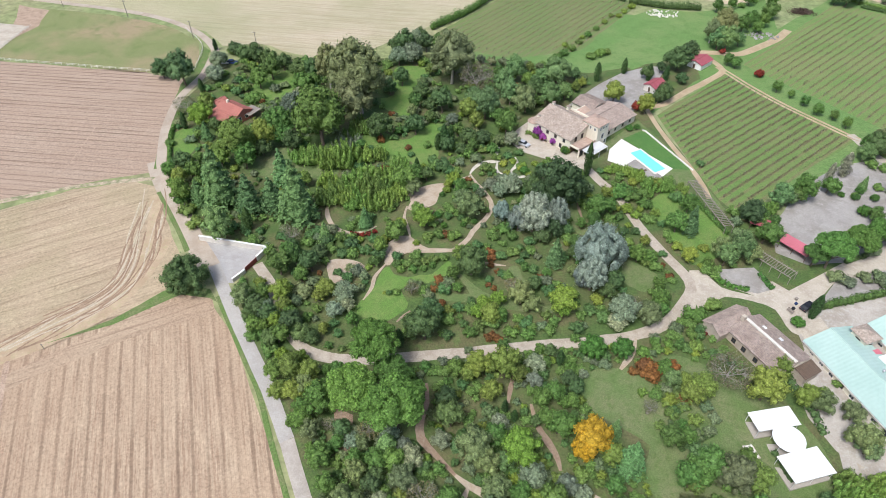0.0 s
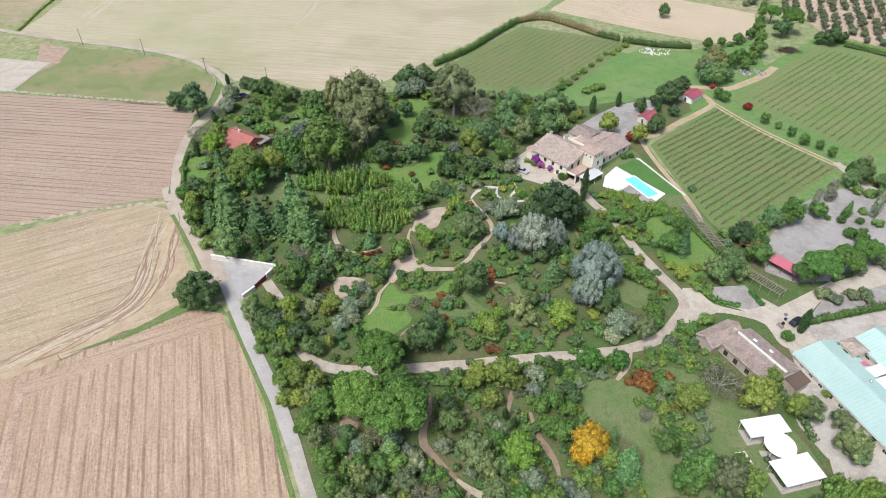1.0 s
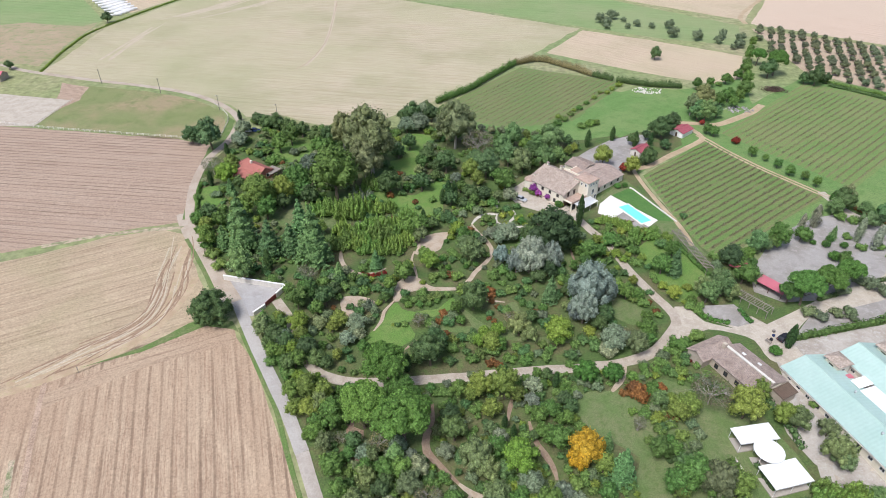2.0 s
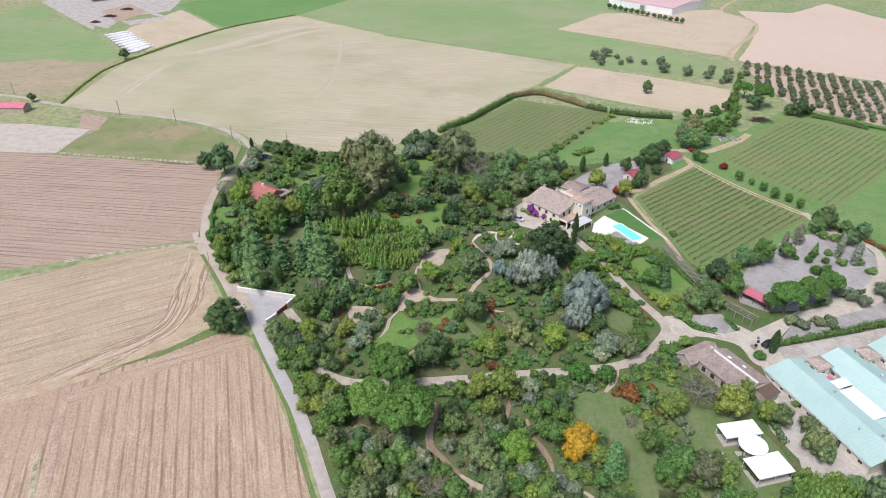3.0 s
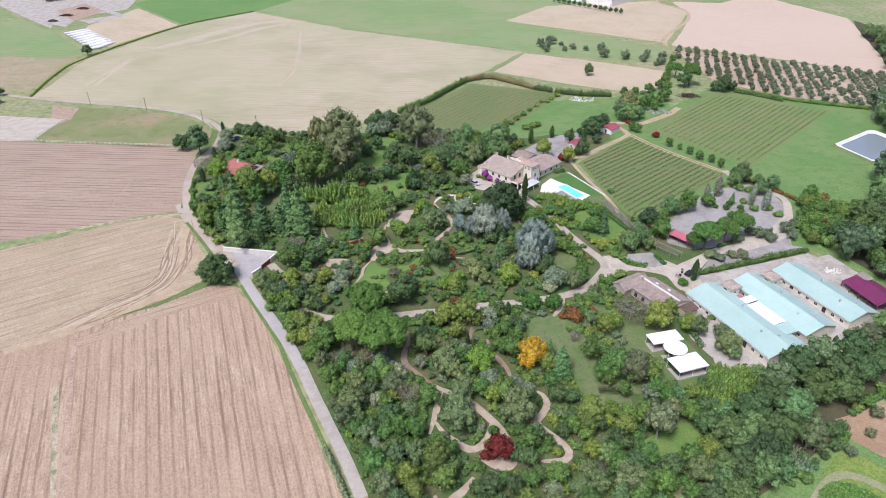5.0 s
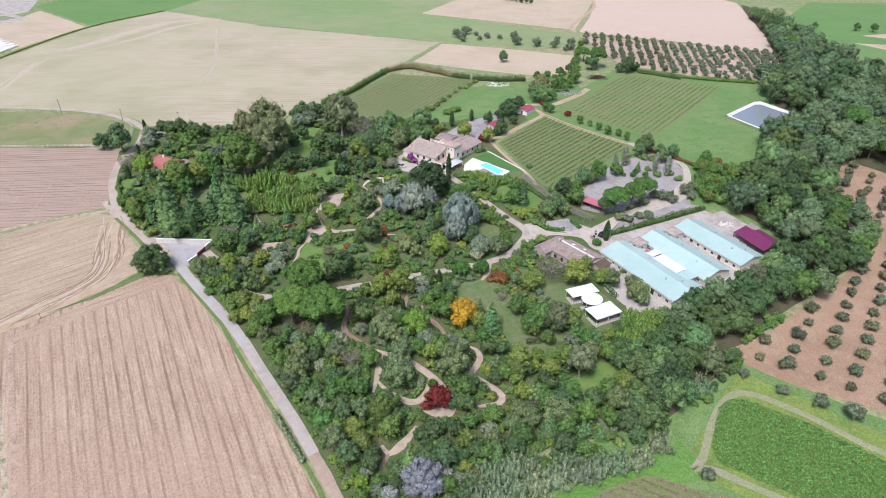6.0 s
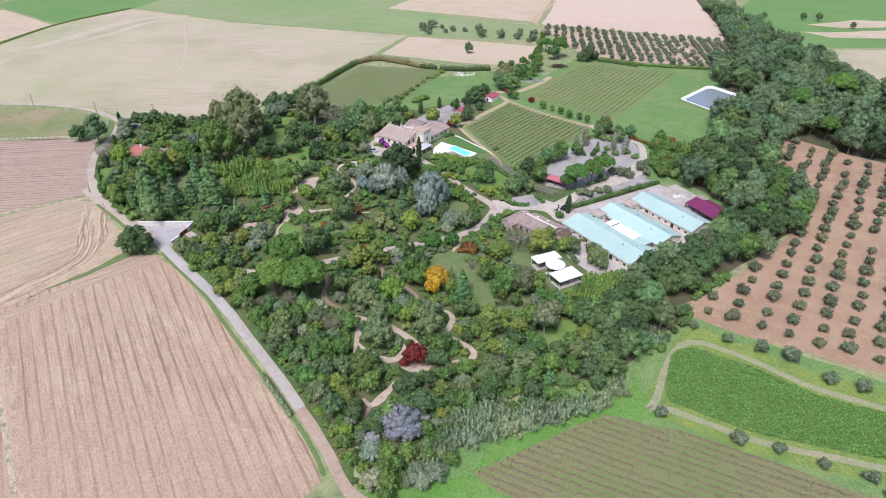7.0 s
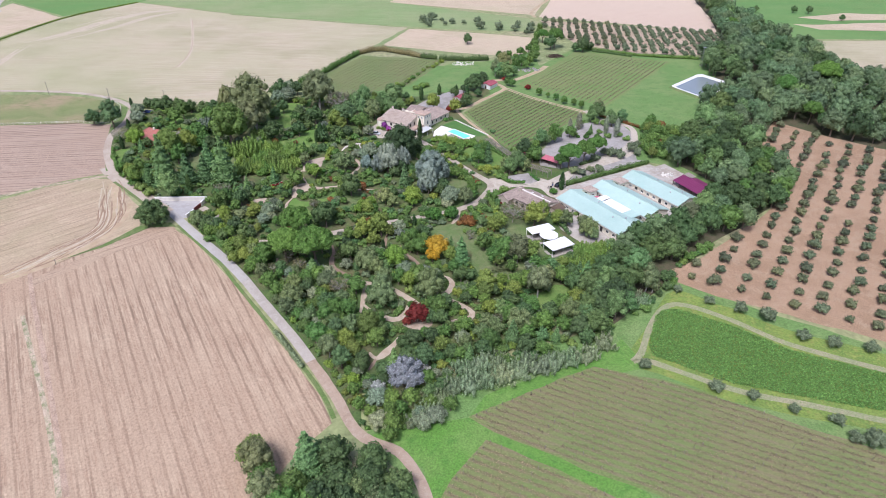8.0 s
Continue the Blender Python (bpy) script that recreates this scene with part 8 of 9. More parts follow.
grove('ball', [(39.6, 102.8, 2.6), (32.7, 102.9, 3.1), (83.8, 113.1, 1.6), (33.5, 182, 1.5)])
grove('olive', [(5.6, 243.1, 2), (10, 241.9, 2), (14.5, 241.2, 2), (18.8, 240.5, 2), (23.6, 238.9, 2), (28.6, 238.6, 1.8)])
grove('shrub', [(36, 248.2, 2), (39.7, 252.4, 2.1), (42.9, 256.4, 1.8), (46.5, 262.1, 1.6), (50.8, 269.4, 1.7), (55.3, 276.7, 1.5), (59.9, 284, 1.5), (63.8, 290.7, 1.3), (33.4, 243.2, 2), (29.9, 240.6, 2), (53.2, 251.3, 2.3), (56.9, 253.5, 1.8), (49.5, 248.9, 2)])
grove('limeshrub', [(74.4, 300.6, 1.8), (70.3, 295.6, 1.5), (67, 290.5, 1.5), (40.4, 259.5, 1.4), (48.3, 267.7, 1.2)])
grove('ball', [(119.1, 165, 1.3), (116.5, 155.4, 1.9), (113.6, 163.3, 1), (122.4, 162, 1.3), (116.9, 161.8, 1.2)])
grove('oak', [(109.8, 164.8, 2.7), (117.5, 151.8, 2.2), (89.2, 153.4, 1.9), (98.3, 159.6, 2.3), (130.7, 186.9, 2.5)])
grove('cedar', [(121.3, 167.3, 1.7)])
grove('holm', [(84, 149.3, 2.2), (81.8, 152.1, 1.9)])
grove('willow', [(95.6, 158.4, 2.3), (135, 173.4, 2.8)])
grove('euca', [(133.9, 187.1, 2.9)])
grove('holm', [(-28.5, 249.1, 3.2), (-24.4, 253.1, 2.8), (-19.2, 261.2, 2.8), (-39, 242.3, 2.7)])
grove('silver', [(-24.3, 252, 4.1), (-21.3, 257.7, 3.3)])
grove('willow', [(85.6, 81.9, 3.4), (86.5, 88, 2.4), (79.7, 89.2, 2.8), (86.4, 80.3, 2.5)])
grove('yellow', [(81.3, 91.8, 2.1)])
grove('shrub', [(87.1, 96.5, 1.1), (91.6, 98.4, 0.9), (86.6, 96.8, 0.9), (88.3, 91.6, 0.9)])

# bamboo clumps
grove('bamboo', [(51.4, 170.8, 2.1), (54.4, 168.1, 2.1), (48.2, 172.7, 1.8), (56.6, 162.3, 2.4), (61.9, 163.9, 2.4), (79, 69.2, 3.8), (80, 63.6, 4), (75.1, 64.9, 3.1), (85.5, 70.6, 3.2)])

# shrubs of the garden
grove('shrub', [(59.1, 114.3, 2.8), (64.1, 117.5, 2.2), (12.2, 103.3, 1.6), (-49.9, 108.4, 1.9), (-47.2, 103.5, 1.9), (-42, 99, 1.6)])
grove('shrub', [(48, 159.9, 3.3), (51.2, 159, 3), (54.1, 155.7, 2.3)])
grove('darkshrub', [(63.7, 159, 2), (66.2, 114.5, 1.4), (75.6, 177.1, 1.4), (-38, 105.5, 2.2), (-41.7, 109.1, 1.4)])
grove('limeshrub', [(-49.9, 119.6, 1.7), (44.9, 160.5, 2.4), (48.8, 153.2, 2), (50.9, 151, 1.6), (67, 137.9, 1.5)])
grove('greyshrub', [(98.4, 128.6, 2.3), (100.5, 126.7, 2.3), (105.8, 129.1, 2), (109.5, 129.3, 2), (109.5, 127.5, 1.7), (88.8, 143, 2.2), (56.2, 89.2, 1.5), (51.3, 89, 1.5), (4.3, 101.4, 1.3)])
grove('redshrub', [(26.7, 189.2, 1.1), (29.4, 187.9, 0.9)])
grove('greyshrub', [(48.4, 93, 1.5), (55.5, 83.2, 1.4), (52.9, 82.5, 1.4), (57.4, 86.3, 1.5), (52.6, 91.9, 1.2)])
grove('shrub', [(46.6, 93, 1.3), (50.5, 91, 1.5), (51.3, 88.7, 1.5), (53, 85.6, 1.7), (49.8, 84.2, 1.4), (48.5, 86.8, 1.5), (51.7, 81.8, 1.2), (47.8, 89.6, 1.2), (45.6, 90.9, 1)])

# the copse in the lane's bend and the reed bank
grove('yellow', [(-27.8, 7.2, 3.5)])
grove('oak', [(-26, -0.7, 3.6), (-19, -3.8, 4), (-20.8, -9.1, 4.2), (-15.4, -10.1, 4.2)])
grove('cedar', [(-15.1, 2.5, 4.5)])
grove('holm', [(-11.3, 4.9, 3.2)])
grove('holm', [(-9.2, 3.5, 4.3), (-0.2, 0.6, 4), (4.2, -5.8, 3.6), (-8.4, -4.2, 4.3), (-7.5, -10, 4.5), (-2.1, -4.9, 3.9), (2.2, -11.2, 3.7), (-13.6, -8.7, 4.2), (6, -11, 2.8)])
grove('willow', [(-4.2, -6, 3.1), (-0.4, -9.5, 3)])
grove('euca', [(-26.6, 4.4, 3.9), (-24.5, -4.5, 3.8)])
grove('oak', [(4.7, 8.4, 2.2)])
grove('silver', [(16.7, 11.8, 2.9), (13.6, 10.8, 2.6)])
grove('reed', [(23.1, 21.3, 3.3), (27.7, 21.2, 3.7), (32.7, 22.3, 3.7), (37.5, 22.5, 3.7), (42.6, 23.6, 3.7), (47.7, 23.9, 3.5), (52.7, 24.1, 3.5), (58, 25.1, 3.2), (63.2, 25.2, 2.9), (27.4, 26.7, 3.1), (32.5, 27.9, 3.2), (37.5, 28.3, 2.9), (19.4, 18.3, 3), (15.8, 15.3, 2.9), (69.9, 29.1, 3), (12.4, 12.5, 2.6), (45.6, 27.9, 2.9)])
grove('holm', [(74.5, 51, 4.2), (81.6, 55.7, 4.9), (74, 42.2, 4.3), (80.1, 44.9, 4.7), (69.5, 35.5, 3.9), (88.2, 50.9, 4.2), (66.9, 40.3, 2.8), (69.2, 42.2, 3.4), (64.8, 35.1, 3.3)])
grove('oak', [(48.6, 71.6, 2.8), (52.6, 67, 2), (57.6, 72.1, 3.1), (67.3, 58.6, 2.6)])
grove('ash', [(51.6, 76.2, 2.8), (65.8, 64.1, 2.4)])
grove('holm', [(71.1, 55.1, 3.3)])
grove('silver', [(59.6, 66.5, 2.4)])
grove('bamboo', [(75.4, 65.8, 3.4), (81.3, 66.9, 3.8), (78, 61.2, 3.7), (86.3, 69.6, 3.2), (80.1, 72.5, 2.8)])
grove('holm', [(116.7, 76.9, 4.8), (102.4, 64.9, 4.9), (81.9, 48.9, 4.8), (111, 69.9, 4.3), (141.9, 94, 4), (73.4, 40.4, 3.4)])
grove('ash', [(92.1, 55.7, 4.6), (132.8, 86.8, 4.3), (82.2, 41.7, 3.1)])
grove('euca', [(93.1, 50.1, 3.3), (124, 81, 4.1)])

# trees round the far estate
grove('holm', [(-114.6, 224.5, 4), (-24.3, 249.6, 4.3), (-16.4, 251.7, 3.8), (101.4, 343.2, 3), (-238, 397.4, 3.5), (-246.9, 307.4, 2.3), (131.8, 185.5, 3.8), (82.9, 150.3, 3.4), (75.8, 135.3, 3.5), (138.8, 174.9, 2)])
grove('ash', [(-104.6, 219.6, 5.4), (102.3, 260.3, 3.8), (127.3, 181.7, 2.9), (92.6, 157.5, 3.1), (70.8, 132.5, 2.8), (142.7, 179.5, 2.5), (137.4, 181.3, 2.5)])
grove('oak', [(101.2, 161, 3.5), (83.8, 141.6, 3.3), (84.7, 149.6, 2.6)])
grove('shrub', [(-94.7, 246.7, 2.4), (-89.9, 244.1, 2.4), (-85.5, 243, 2.4), (-81.1, 241.9, 2.4), (-76.8, 240.7, 2.4), (-72.2, 238.6, 2.6), (-62.6, 237.1, 2.6), (-57.8, 239.4, 2.6), (-96.2, 238, 2.1), (-95.8, 228.1, 2.1), (-81.5, 150.8, 2.4), (-77.8, 145.7, 2.3), (-74.2, 140.8, 2.3)])
grove('shrub', [(-89.9, 164, 1.6), (-87.5, 159.7, 1.7), (-82.5, 153.2, 1.7), (-77.8, 147, 1.6), (-74.1, 141.1, 1.6), (-96.3, 181.1, 1.3), (-98.8, 198.6, 1.4)])

# stretches to plant: dense wood, garden and thickets
WOOD_NORTH = [(297, 372.4), (343.1, 465.3), (342.5, 416.1), (321.9, 292.5), (299.9, 193.7), (282.9, 102.9), (241.6, 66.7), (211.1, 154.8), (186.9, 134.6), (178.7, 136), (178.2, 162.8), (191.3, 189), (217.7, 196.2), (225.5, 207.8), (233.1, 257.6), (266.9, 303.1)]
WOOD_EAST = [(146.8, 136.5), (178.2, 162.8), (186.9, 134.6), (178.1, 95.3), (149.4, 75.9), (110.7, 62.2), (96.5, 49.8), (72.4, 34.8), (68.8, 41.5), (75.2, 65.7), (85.8, 73.3), (100.1, 75.1), (120, 82.4), (148.8, 91), (151.2, 98), (142.5, 118)]
GARDEN_UPPER = [(-99.5, 189), (-95.4, 224.9), (-89.3, 241.7), (-58.5, 236), (-10.3, 248.3), (12.3, 237.4), (38.5, 236.4), (51, 232.5), (39, 219), (23.8, 204.4), (16.5, 189.7), (20.7, 178.6), (38, 171.8), (43.5, 160.9), (50.9, 144.9), (59.5, 127), (55.4, 117.3), (40.8, 107.9), (6.9, 102.5), (-12.9, 99.9), (-31.5, 99.4), (-42, 109.8), (-49.9, 124.5), (-71.2, 138.7), (-86.4, 158.3)]
GARDEN_EAST = [(39.9, 173.4), (64.1, 171.7), (75.6, 143.8), (76.8, 126.9), (68.1, 126.4), (61.4, 132.2), (51.3, 157.3)]
GARDEN_LOWER = [(-40.9, 96.6), (-30.9, 96.3), (-12.7, 98), (6.9, 100.2), (41.9, 106.3), (56.9, 114.7), (64, 109.9), (68.9, 99), (64, 90.1), (52.5, 99.7), (33, 98.7), (29.4, 88.4), (39.7, 76.1), (42, 69), (39.6, 61.7), (-19.5, 58.7)]
GARDEN_SOUTH = [(-29.9, 79.7), (32.2, 80.2), (38.7, 62.5), (53.5, 59.6), (80.3, 72.5), (96.6, 71.4), (83, 44.8), (73.2, 32), (47.3, 27.5), (23.1, 21.5), (12, 10.6), (-0.8, 11.2), (-7, 25)]
THICKET_YARD = [(79.5, 154.9), (106.1, 171.3), (127.8, 185.1), (144.9, 186.1), (145, 173.6), (136.7, 177.1), (118.4, 172), (97.6, 152.4), (86.8, 142.1), (75.9, 135.4)]
THICKET_POND = [(145.8, 166.5), (168.6, 181.5), (164.7, 165.2), (169.8, 157.2), (151.7, 133.8), (134.8, 134.9), (136.6, 147.7)]
WOOD_EDGE = [(82.7, 40.9), (101.1, 54.6), (123.7, 69), (127.6, 65.5), (102.6, 50.7), (86.1, 39.3)]

scatter(WOOD_EDGE, [("shrub", 3), ("darkshrub", 3), ("holm", 1)], 120, 1.0, 2.2, 0.6)
scatter(WOOD_NORTH, [("faroak", 7), ("holm", 2), ("ash", 0.5), ("pine", 0.12)], 420, 3.6, 5.8, 0.68)
scatter(WOOD_EAST, [("holm", 4), ("faroak", 2), ("oak", 2), ("ash", 0.4)], 240, 3.4, 5.4, 0.68)
scatter(GARDEN_SOUTH, [("oak", 4), ("holm", 2.5), ("willow", 1), ("ash", 1), ("yellow", 0.5), ("silver", 0.5), ("cedar", 0.6)], 130, 1.7, 3.0, 0.56)
scatter(GARDEN_SOUTH, [("shrub", 4), ("darkshrub", 2), ("greyshrub", 1.5), ("limeshrub", 1)], 520, 0.8, 1.9, 0.52)
scatter(GARDEN_LOWER, [("oak", 2), ("holm", 1), ("willow", 0.9), ("ash", 0.8), ("yellow", 0.4), ("cedar", 0.6), ("silver", 0.5)], 25, 1.5, 2.4, 0.7)
scatter(GARDEN_LOWER, [("shrub", 4), ("darkshrub", 2), ("greyshrub", 1.5), ("limeshrub", 1)], 420, 0.7, 1.6, 0.58)
scatter(GARDEN_UPPER, [("oak", 2), ("holm", 1), ("cedar", 0.6), ("willow", 0.8), ("yellow", 0.5)], 45, 1.4, 2.3, 0.72)
scatter(GARDEN_UPPER, [("shrub", 5), ("darkshrub", 3), ("greyshrub", 2), ("limeshrub", 1), ("rust", 0.2)], 680, 0.8, 1.9, 0.58)
scatter(GARDEN_EAST, [("shrub", 4), ("darkshrub", 1), ("bamboo", 1), ("limeshrub", 1)], 60, 0.8, 2.0, 0.66)
scatter(THICKET_YARD, [("shrub", 3), ("darkshrub", 1), ("greyshrub", 2), ("oak", 1)], 90, 0.9, 2.2, 0.66)
scatter(THICKET_POND, [("oak", 3), ("rust", 1), ("shrub", 2), ("yellow", 0.6)], 90, 1.4, 3.0, 0.66)


# vine rows, orchard and crops
vine_rows('vine_rows_middle', [(70.0, 206.4), (84.7, 221.3), (100.1, 236.6), (107.6, 223.5), (117.5, 208.1), (127.8, 193.5), (111.0, 179.6), (97.7, 168.5), (86.5, 158.3), (81.4, 156.8), (77.9, 162.2), (75.9, 171.4), (73.5, 182.0), (71.2, 195.2)], 41, 2.6, 'vine', 15, 0.55, 'rows of reddish autumn vines on wires')
vine_rows('vine_rows_east', [(117, 247.2), (167.2, 302.1), (215.7, 271.3), (143.5, 203.3)], 44, 2.9, 'vine', 7, 0.6, 'rows of young vines in grass')
vine_rows('vine_rows_north', [(-7.6, 268.2), (25.6, 318.8), (74.2, 305.3), (46.5, 260), (18.8, 251.2), (-1.6, 257.2)], 53, 3.0, 'vine', 7, 0.6, 'rows of vines behind the hedge')
vine_rows('vine_rows_near', [(64.4, 22.0), (44.5, 16.8), (26.4, 11.7), (31.5, 6.2), (45.7, -3.9), (59.8, -13.9), (86.4, -33.1), (132.8, -29.7), (123.5, -15.7), (106.8, -3.9), (86.2, 11.3)], -34, 2.1, 'vine_brown', 13, 0.6, 'rows of brownish vines with wooden stakes')
vine_rows('vine_rows_corner', [(28.6, 3.9), (23.5, -0.4), (18.4, -4.7), (14.0, -10.2), (34.7, -19.9), (53.5, -16.0), (47.4, -10.8), (38.0, -3.5)], -34, 2.1, 'vine_brown', 13, 0.6, 'short rows of brownish vines with wooden stakes')
orchard('olive', (136.1, 35.4), (6.37, -4.62), (5.29, 5.18), (-9, 20, -3, 30), [(107.3, 56.9), (118.8, 61.1), (153.4, 79.2), (182.1, 99.5), (188.1, 136), (216.6, 160.2), (230.2, 139.2), (278.5, 87.5), (180.8, -2.5), (156.1, 18.6), (118.6, 43.1)], 1.9)
orchard('olive', (177.3, 397.9), (5.23, -3.42), (-2.64, -7.77), (-2, 30, -3, 14), [(179.6, 415.5), (296.0, 337.0), (260.0, 268.0), (228.9, 287.4), (205.6, 298.5), (195.0, 308.2), (184.4, 319.4), (174.3, 334.5), (165.5, 356.8)], 2.1)
grove('olive', [(78.2, 19.3, 1.9), (93.7, 8.6, 2.1), (102.5, 4.4, 1.8), (110.9, -1.5, 1.6), (119.6, -6.9, 1.9), (123.9, -14.1, 2.8), (120.6, -12.9, 2), (103.3, 48.2, 1.6), (110.3, 41.3, 1.8), (117.8, 35.5, 2.3), (123.8, 31.1, 2.6), (129.8, 21.9, 2.2), (137.2, 17.6, 2.2), (146.7, 13.6, 2.1)])
grove('olive', [(82.1, 415.8, 3.9), (85.1, 409.9, 3.5), (91.4, 425.3, 3.6), (97.5, 418.6, 2), (104.2, 409.1, 2.7), (112.9, 405.1, 2.3), (124, 405, 3.4), (121.7, 387.2, 3.7), (134.7, 381.5, 3.6), (145.5, 375.6, 3.2), (151.5, 387.3, 2.9), (160.3, 380.2, 3.2), (155.3, 367.6, 3.2), (97.7, 404, 1.9), (84.1, 402, 2.3), (151, 364.4, 2.1)])
grove('oak', [(114.8, 225.1, 1.8), (118.6, 221.6, 1.3), (121.1, 215.8, 1.8), (123.7, 209.9, 1.9), (127.8, 206.7, 1.7), (130.1, 201.2, 1.7), (104.8, 243.4, 2.2), (102.5, 245.7, 1.9)])
grove('redtree', [(111.4, 236.8, 1.4), (103.4, 255.7, 1.3), (61.5, 209.9, 2.0)])
grove('yellow', [(53.2, 213.4, 3.5), (63.5, 207.7, 3.2)])
grove('holm', [(82.3, 240.8, 4.8), (88.8, 251.5, 3.2), (68.7, 232.1, 2.6), (74.9, 238.1, 1.9), (81.2, 229.8, 2.1), (71.8, 216.5, 3.1), (69.5, 214.7, 2.2)])
grove('oak', [(132.7, 292.1, 3.6), (139.1, 305.1, 3.1), (128.1, 283.3, 2.7), (122.6, 283.2, 3.2), (116.9, 277.0, 2.9), (123.2, 275.7, 2.4)])
grove('euca', [(107.1, 272.6, 4.7), (100.8, 266.1, 3.3)])
grove('ash', [(105.1, 258.9, 3.8), (101.9, 259.6, 2.8), (111.7, 263.5, 2.5)])
grove('pine', [(157.9, 321.4, 5.8), (154.4, 336.8, 4.3)])
grove('holm', [(153.5, 317.2, 4.1), (173.2, 307.8, 4.0), (168.9, 309.8, 2.9), (180.5, 310.6, 2.6)])
grove('olive', [(117.8, 142.7, 2.2), (121.3, 141, 2.5), (123.6, 138.3, 2.3), (131.8, 144.6, 2.6), (132.5, 140.5, 2.2), (111.3, 137.8, 2.1), (137.8, 149, 1.9)])
grove('shrub', [(112.9, 166.2, 1.6), (117.4, 162.9, 1.4), (125.9, 167, 1.6), (127.2, 161.3, 1.8), (117.2, 155.6, 1.5), (133.1, 161.6, 1.8), (128.9, 178.7, 2.1), (132.1, 176.8, 2.1), (134.3, 156.4, 1.7)])
crop('sunflower_crop', [(90.9, 38.6), (95, 41), (99.4, 40.2), (111.5, 31.2), (123.9, 18.4), (145, 5.5), (161.4, -3.1), (150.4, -14.3), (135.3, -5.8), (120.1, 0.7), (100.3, 9.8), (82.6, 23.5), (83.3, 27.4)], 38000, 0.24, 0.5, 'crop_leaf', 'dense knee-high green leafy crop')

# hedges
hedge([(-15.2, 273.2), (-0.3, 291.2), (13.4, 314), (23.9, 330.7)], 2.4, 3.6, 'leaf_oak', 'tall dark green hedge along a vineyard')
hedge([(23.9, 330.7), (37.4, 336.5), (48.5, 328.7), (63.8, 313.7)], 2.4, 3.6, 'leaf_bare', 'tall grey-brown leafless hedge')
hedge([(63.8, 313.7), (73.5, 308.2)], 2.2, 3.6, 'leaf_holm', 'tall dark evergreen boundary hedge')
hedge([(74.9, 306.8), (89.2, 301.8), (106.1, 299.9)], 2.2, 3.4, 'leaf_holm', 'tall dark evergreen boundary hedge')
hedge([(91.6, 118.8), (99.0, 121.1), (110.7, 124.6), (123.1, 128.7), (134.3, 131.8)], 2.0, 2.2, 'leaf_oak', 'clipped green hedge between the sheds and the track')
hedge([(103.8, 135), (115.1, 140)], 1.3, 1.3, 'leaf_holm', 'clipped dark evergreen hedge by the track')
hedge([(119.8, 142.6), (127.9, 145.6)], 1.3, 1.3, 'leaf_holm', 'clipped dark evergreen hedge by the track')
hedge([(176, 315.4), (207.1, 290.5), (241.4, 275.5)], 2.0, 2.0, 'leaf_oak', 'long clipped boundary hedge')
hedge([(67.9, 126.8), (70.3, 125), (75.9, 123.5)], 1.2, 1.2, 'leaf_ball', 'low clipped green hedge')
hedge([(79.6, 129), (80.6, 126.1), (81.6, 123.6)], 1.2, 1.2, 'leaf_ball', 'low clipped green hedge')
hedge([(76.5, 97.5), (78.3, 91), (80, 83.2)], 1.8, 1.8, 'leaf_holm', 'dark hedge beside the pavilions')
hedge([(68.9, 160.8), (72.2, 152), (75.6, 143.8)], 1.3, 1.4, 'leaf_oak', 'clipped hedge round the lawn')
hedge([(-98.8, 191.9), (-96.6, 182.2), (-91.9, 169.1)], 1.2, 1.3, 'leaf_oak', 'hedge along the lane')
hedge([(-54.8, 120.3), (-50.6, 113), (-46, 104.4), (-41.9, 96.6)], 1.6, 1.8, 'leaf_oak', 'garden hedge along the lane')
hedge([(49, 79.4), (52.9, 81.4), (57.1, 83.7)], 0.9, 0.9, 'leaf_holm', 'low clipped hedge on the lawn')
hedge([(68.1, 79.3), (68.9, 76.3), (70.1, 72.9)], 1.0, 1.0, 'leaf_holm', 'low hedge by the pavilion')
hedge([(180.4, 306.9), (188.6, 300.9), (200.8, 289.3)], 1.8, 1.6, 'leaf_holm', 'far dark green boundary hedge')
hedge([(133.8, 189.9), (144.8, 174.6), (148.7, 167.3)], 1.4, 1.5, 'leaf_rust', 'mixed hedge in autumn colours')
hedge([(-23.5, 50.9), (-19.9, 43.4), (-16, 35.4)], 1.6, 1.6, 'leaf_reed', 'strip of tall pale grass')
hedge([(-228.7, 306), (-236.4, 347.8), (-235.8, 390.6), (-204.2, 490), (-158.5, 549.5)], 1.3, 0.7, 'leaf_lime', 'grassy bank along a ditch')
grove('oak', [(112, 298.5, 2.4), (120, 302, 2), (129, 307, 2.6), (137, 314, 2.2), (143, 322, 2.8), (148, 333, 2.2), (153, 345, 2.5), (158, 357, 2), (163, 369, 2.4)])
grove('shrub', [(116, 300, 1.6), (125, 304.5, 1.8), (133, 310.5, 1.6), (140.5, 317.5, 1.8), (146, 327.5, 1.7), (151, 339, 1.7), (155.5, 351, 1.8), (160.5, 363, 1.6)])
fence([(-217.7, 241.5), (-186.2, 236.1), (-154.3, 232.5), (-123.6, 229.4)], 'white post and rail fence')
fence([(-123.6, 229.4), (-106.9, 226.6), (-106.4, 239.3), (-109.8, 253.4), (-121.8, 268.3)], 'white post and rail fence')
fence([(-191.7, 237.5), (-190.1, 268)], 'rough wooden paddock fence')
utility_pole(-187.3, 290.0)
utility_pole(-152.2, 279.5)
utility_pole(-115.6, 259.6)
utility_pole(-85.8, 250.8)
utility_pole(-265.9, 320.6)
marker_post(-96.2, 97.4)
mast(233.4, 260.4)
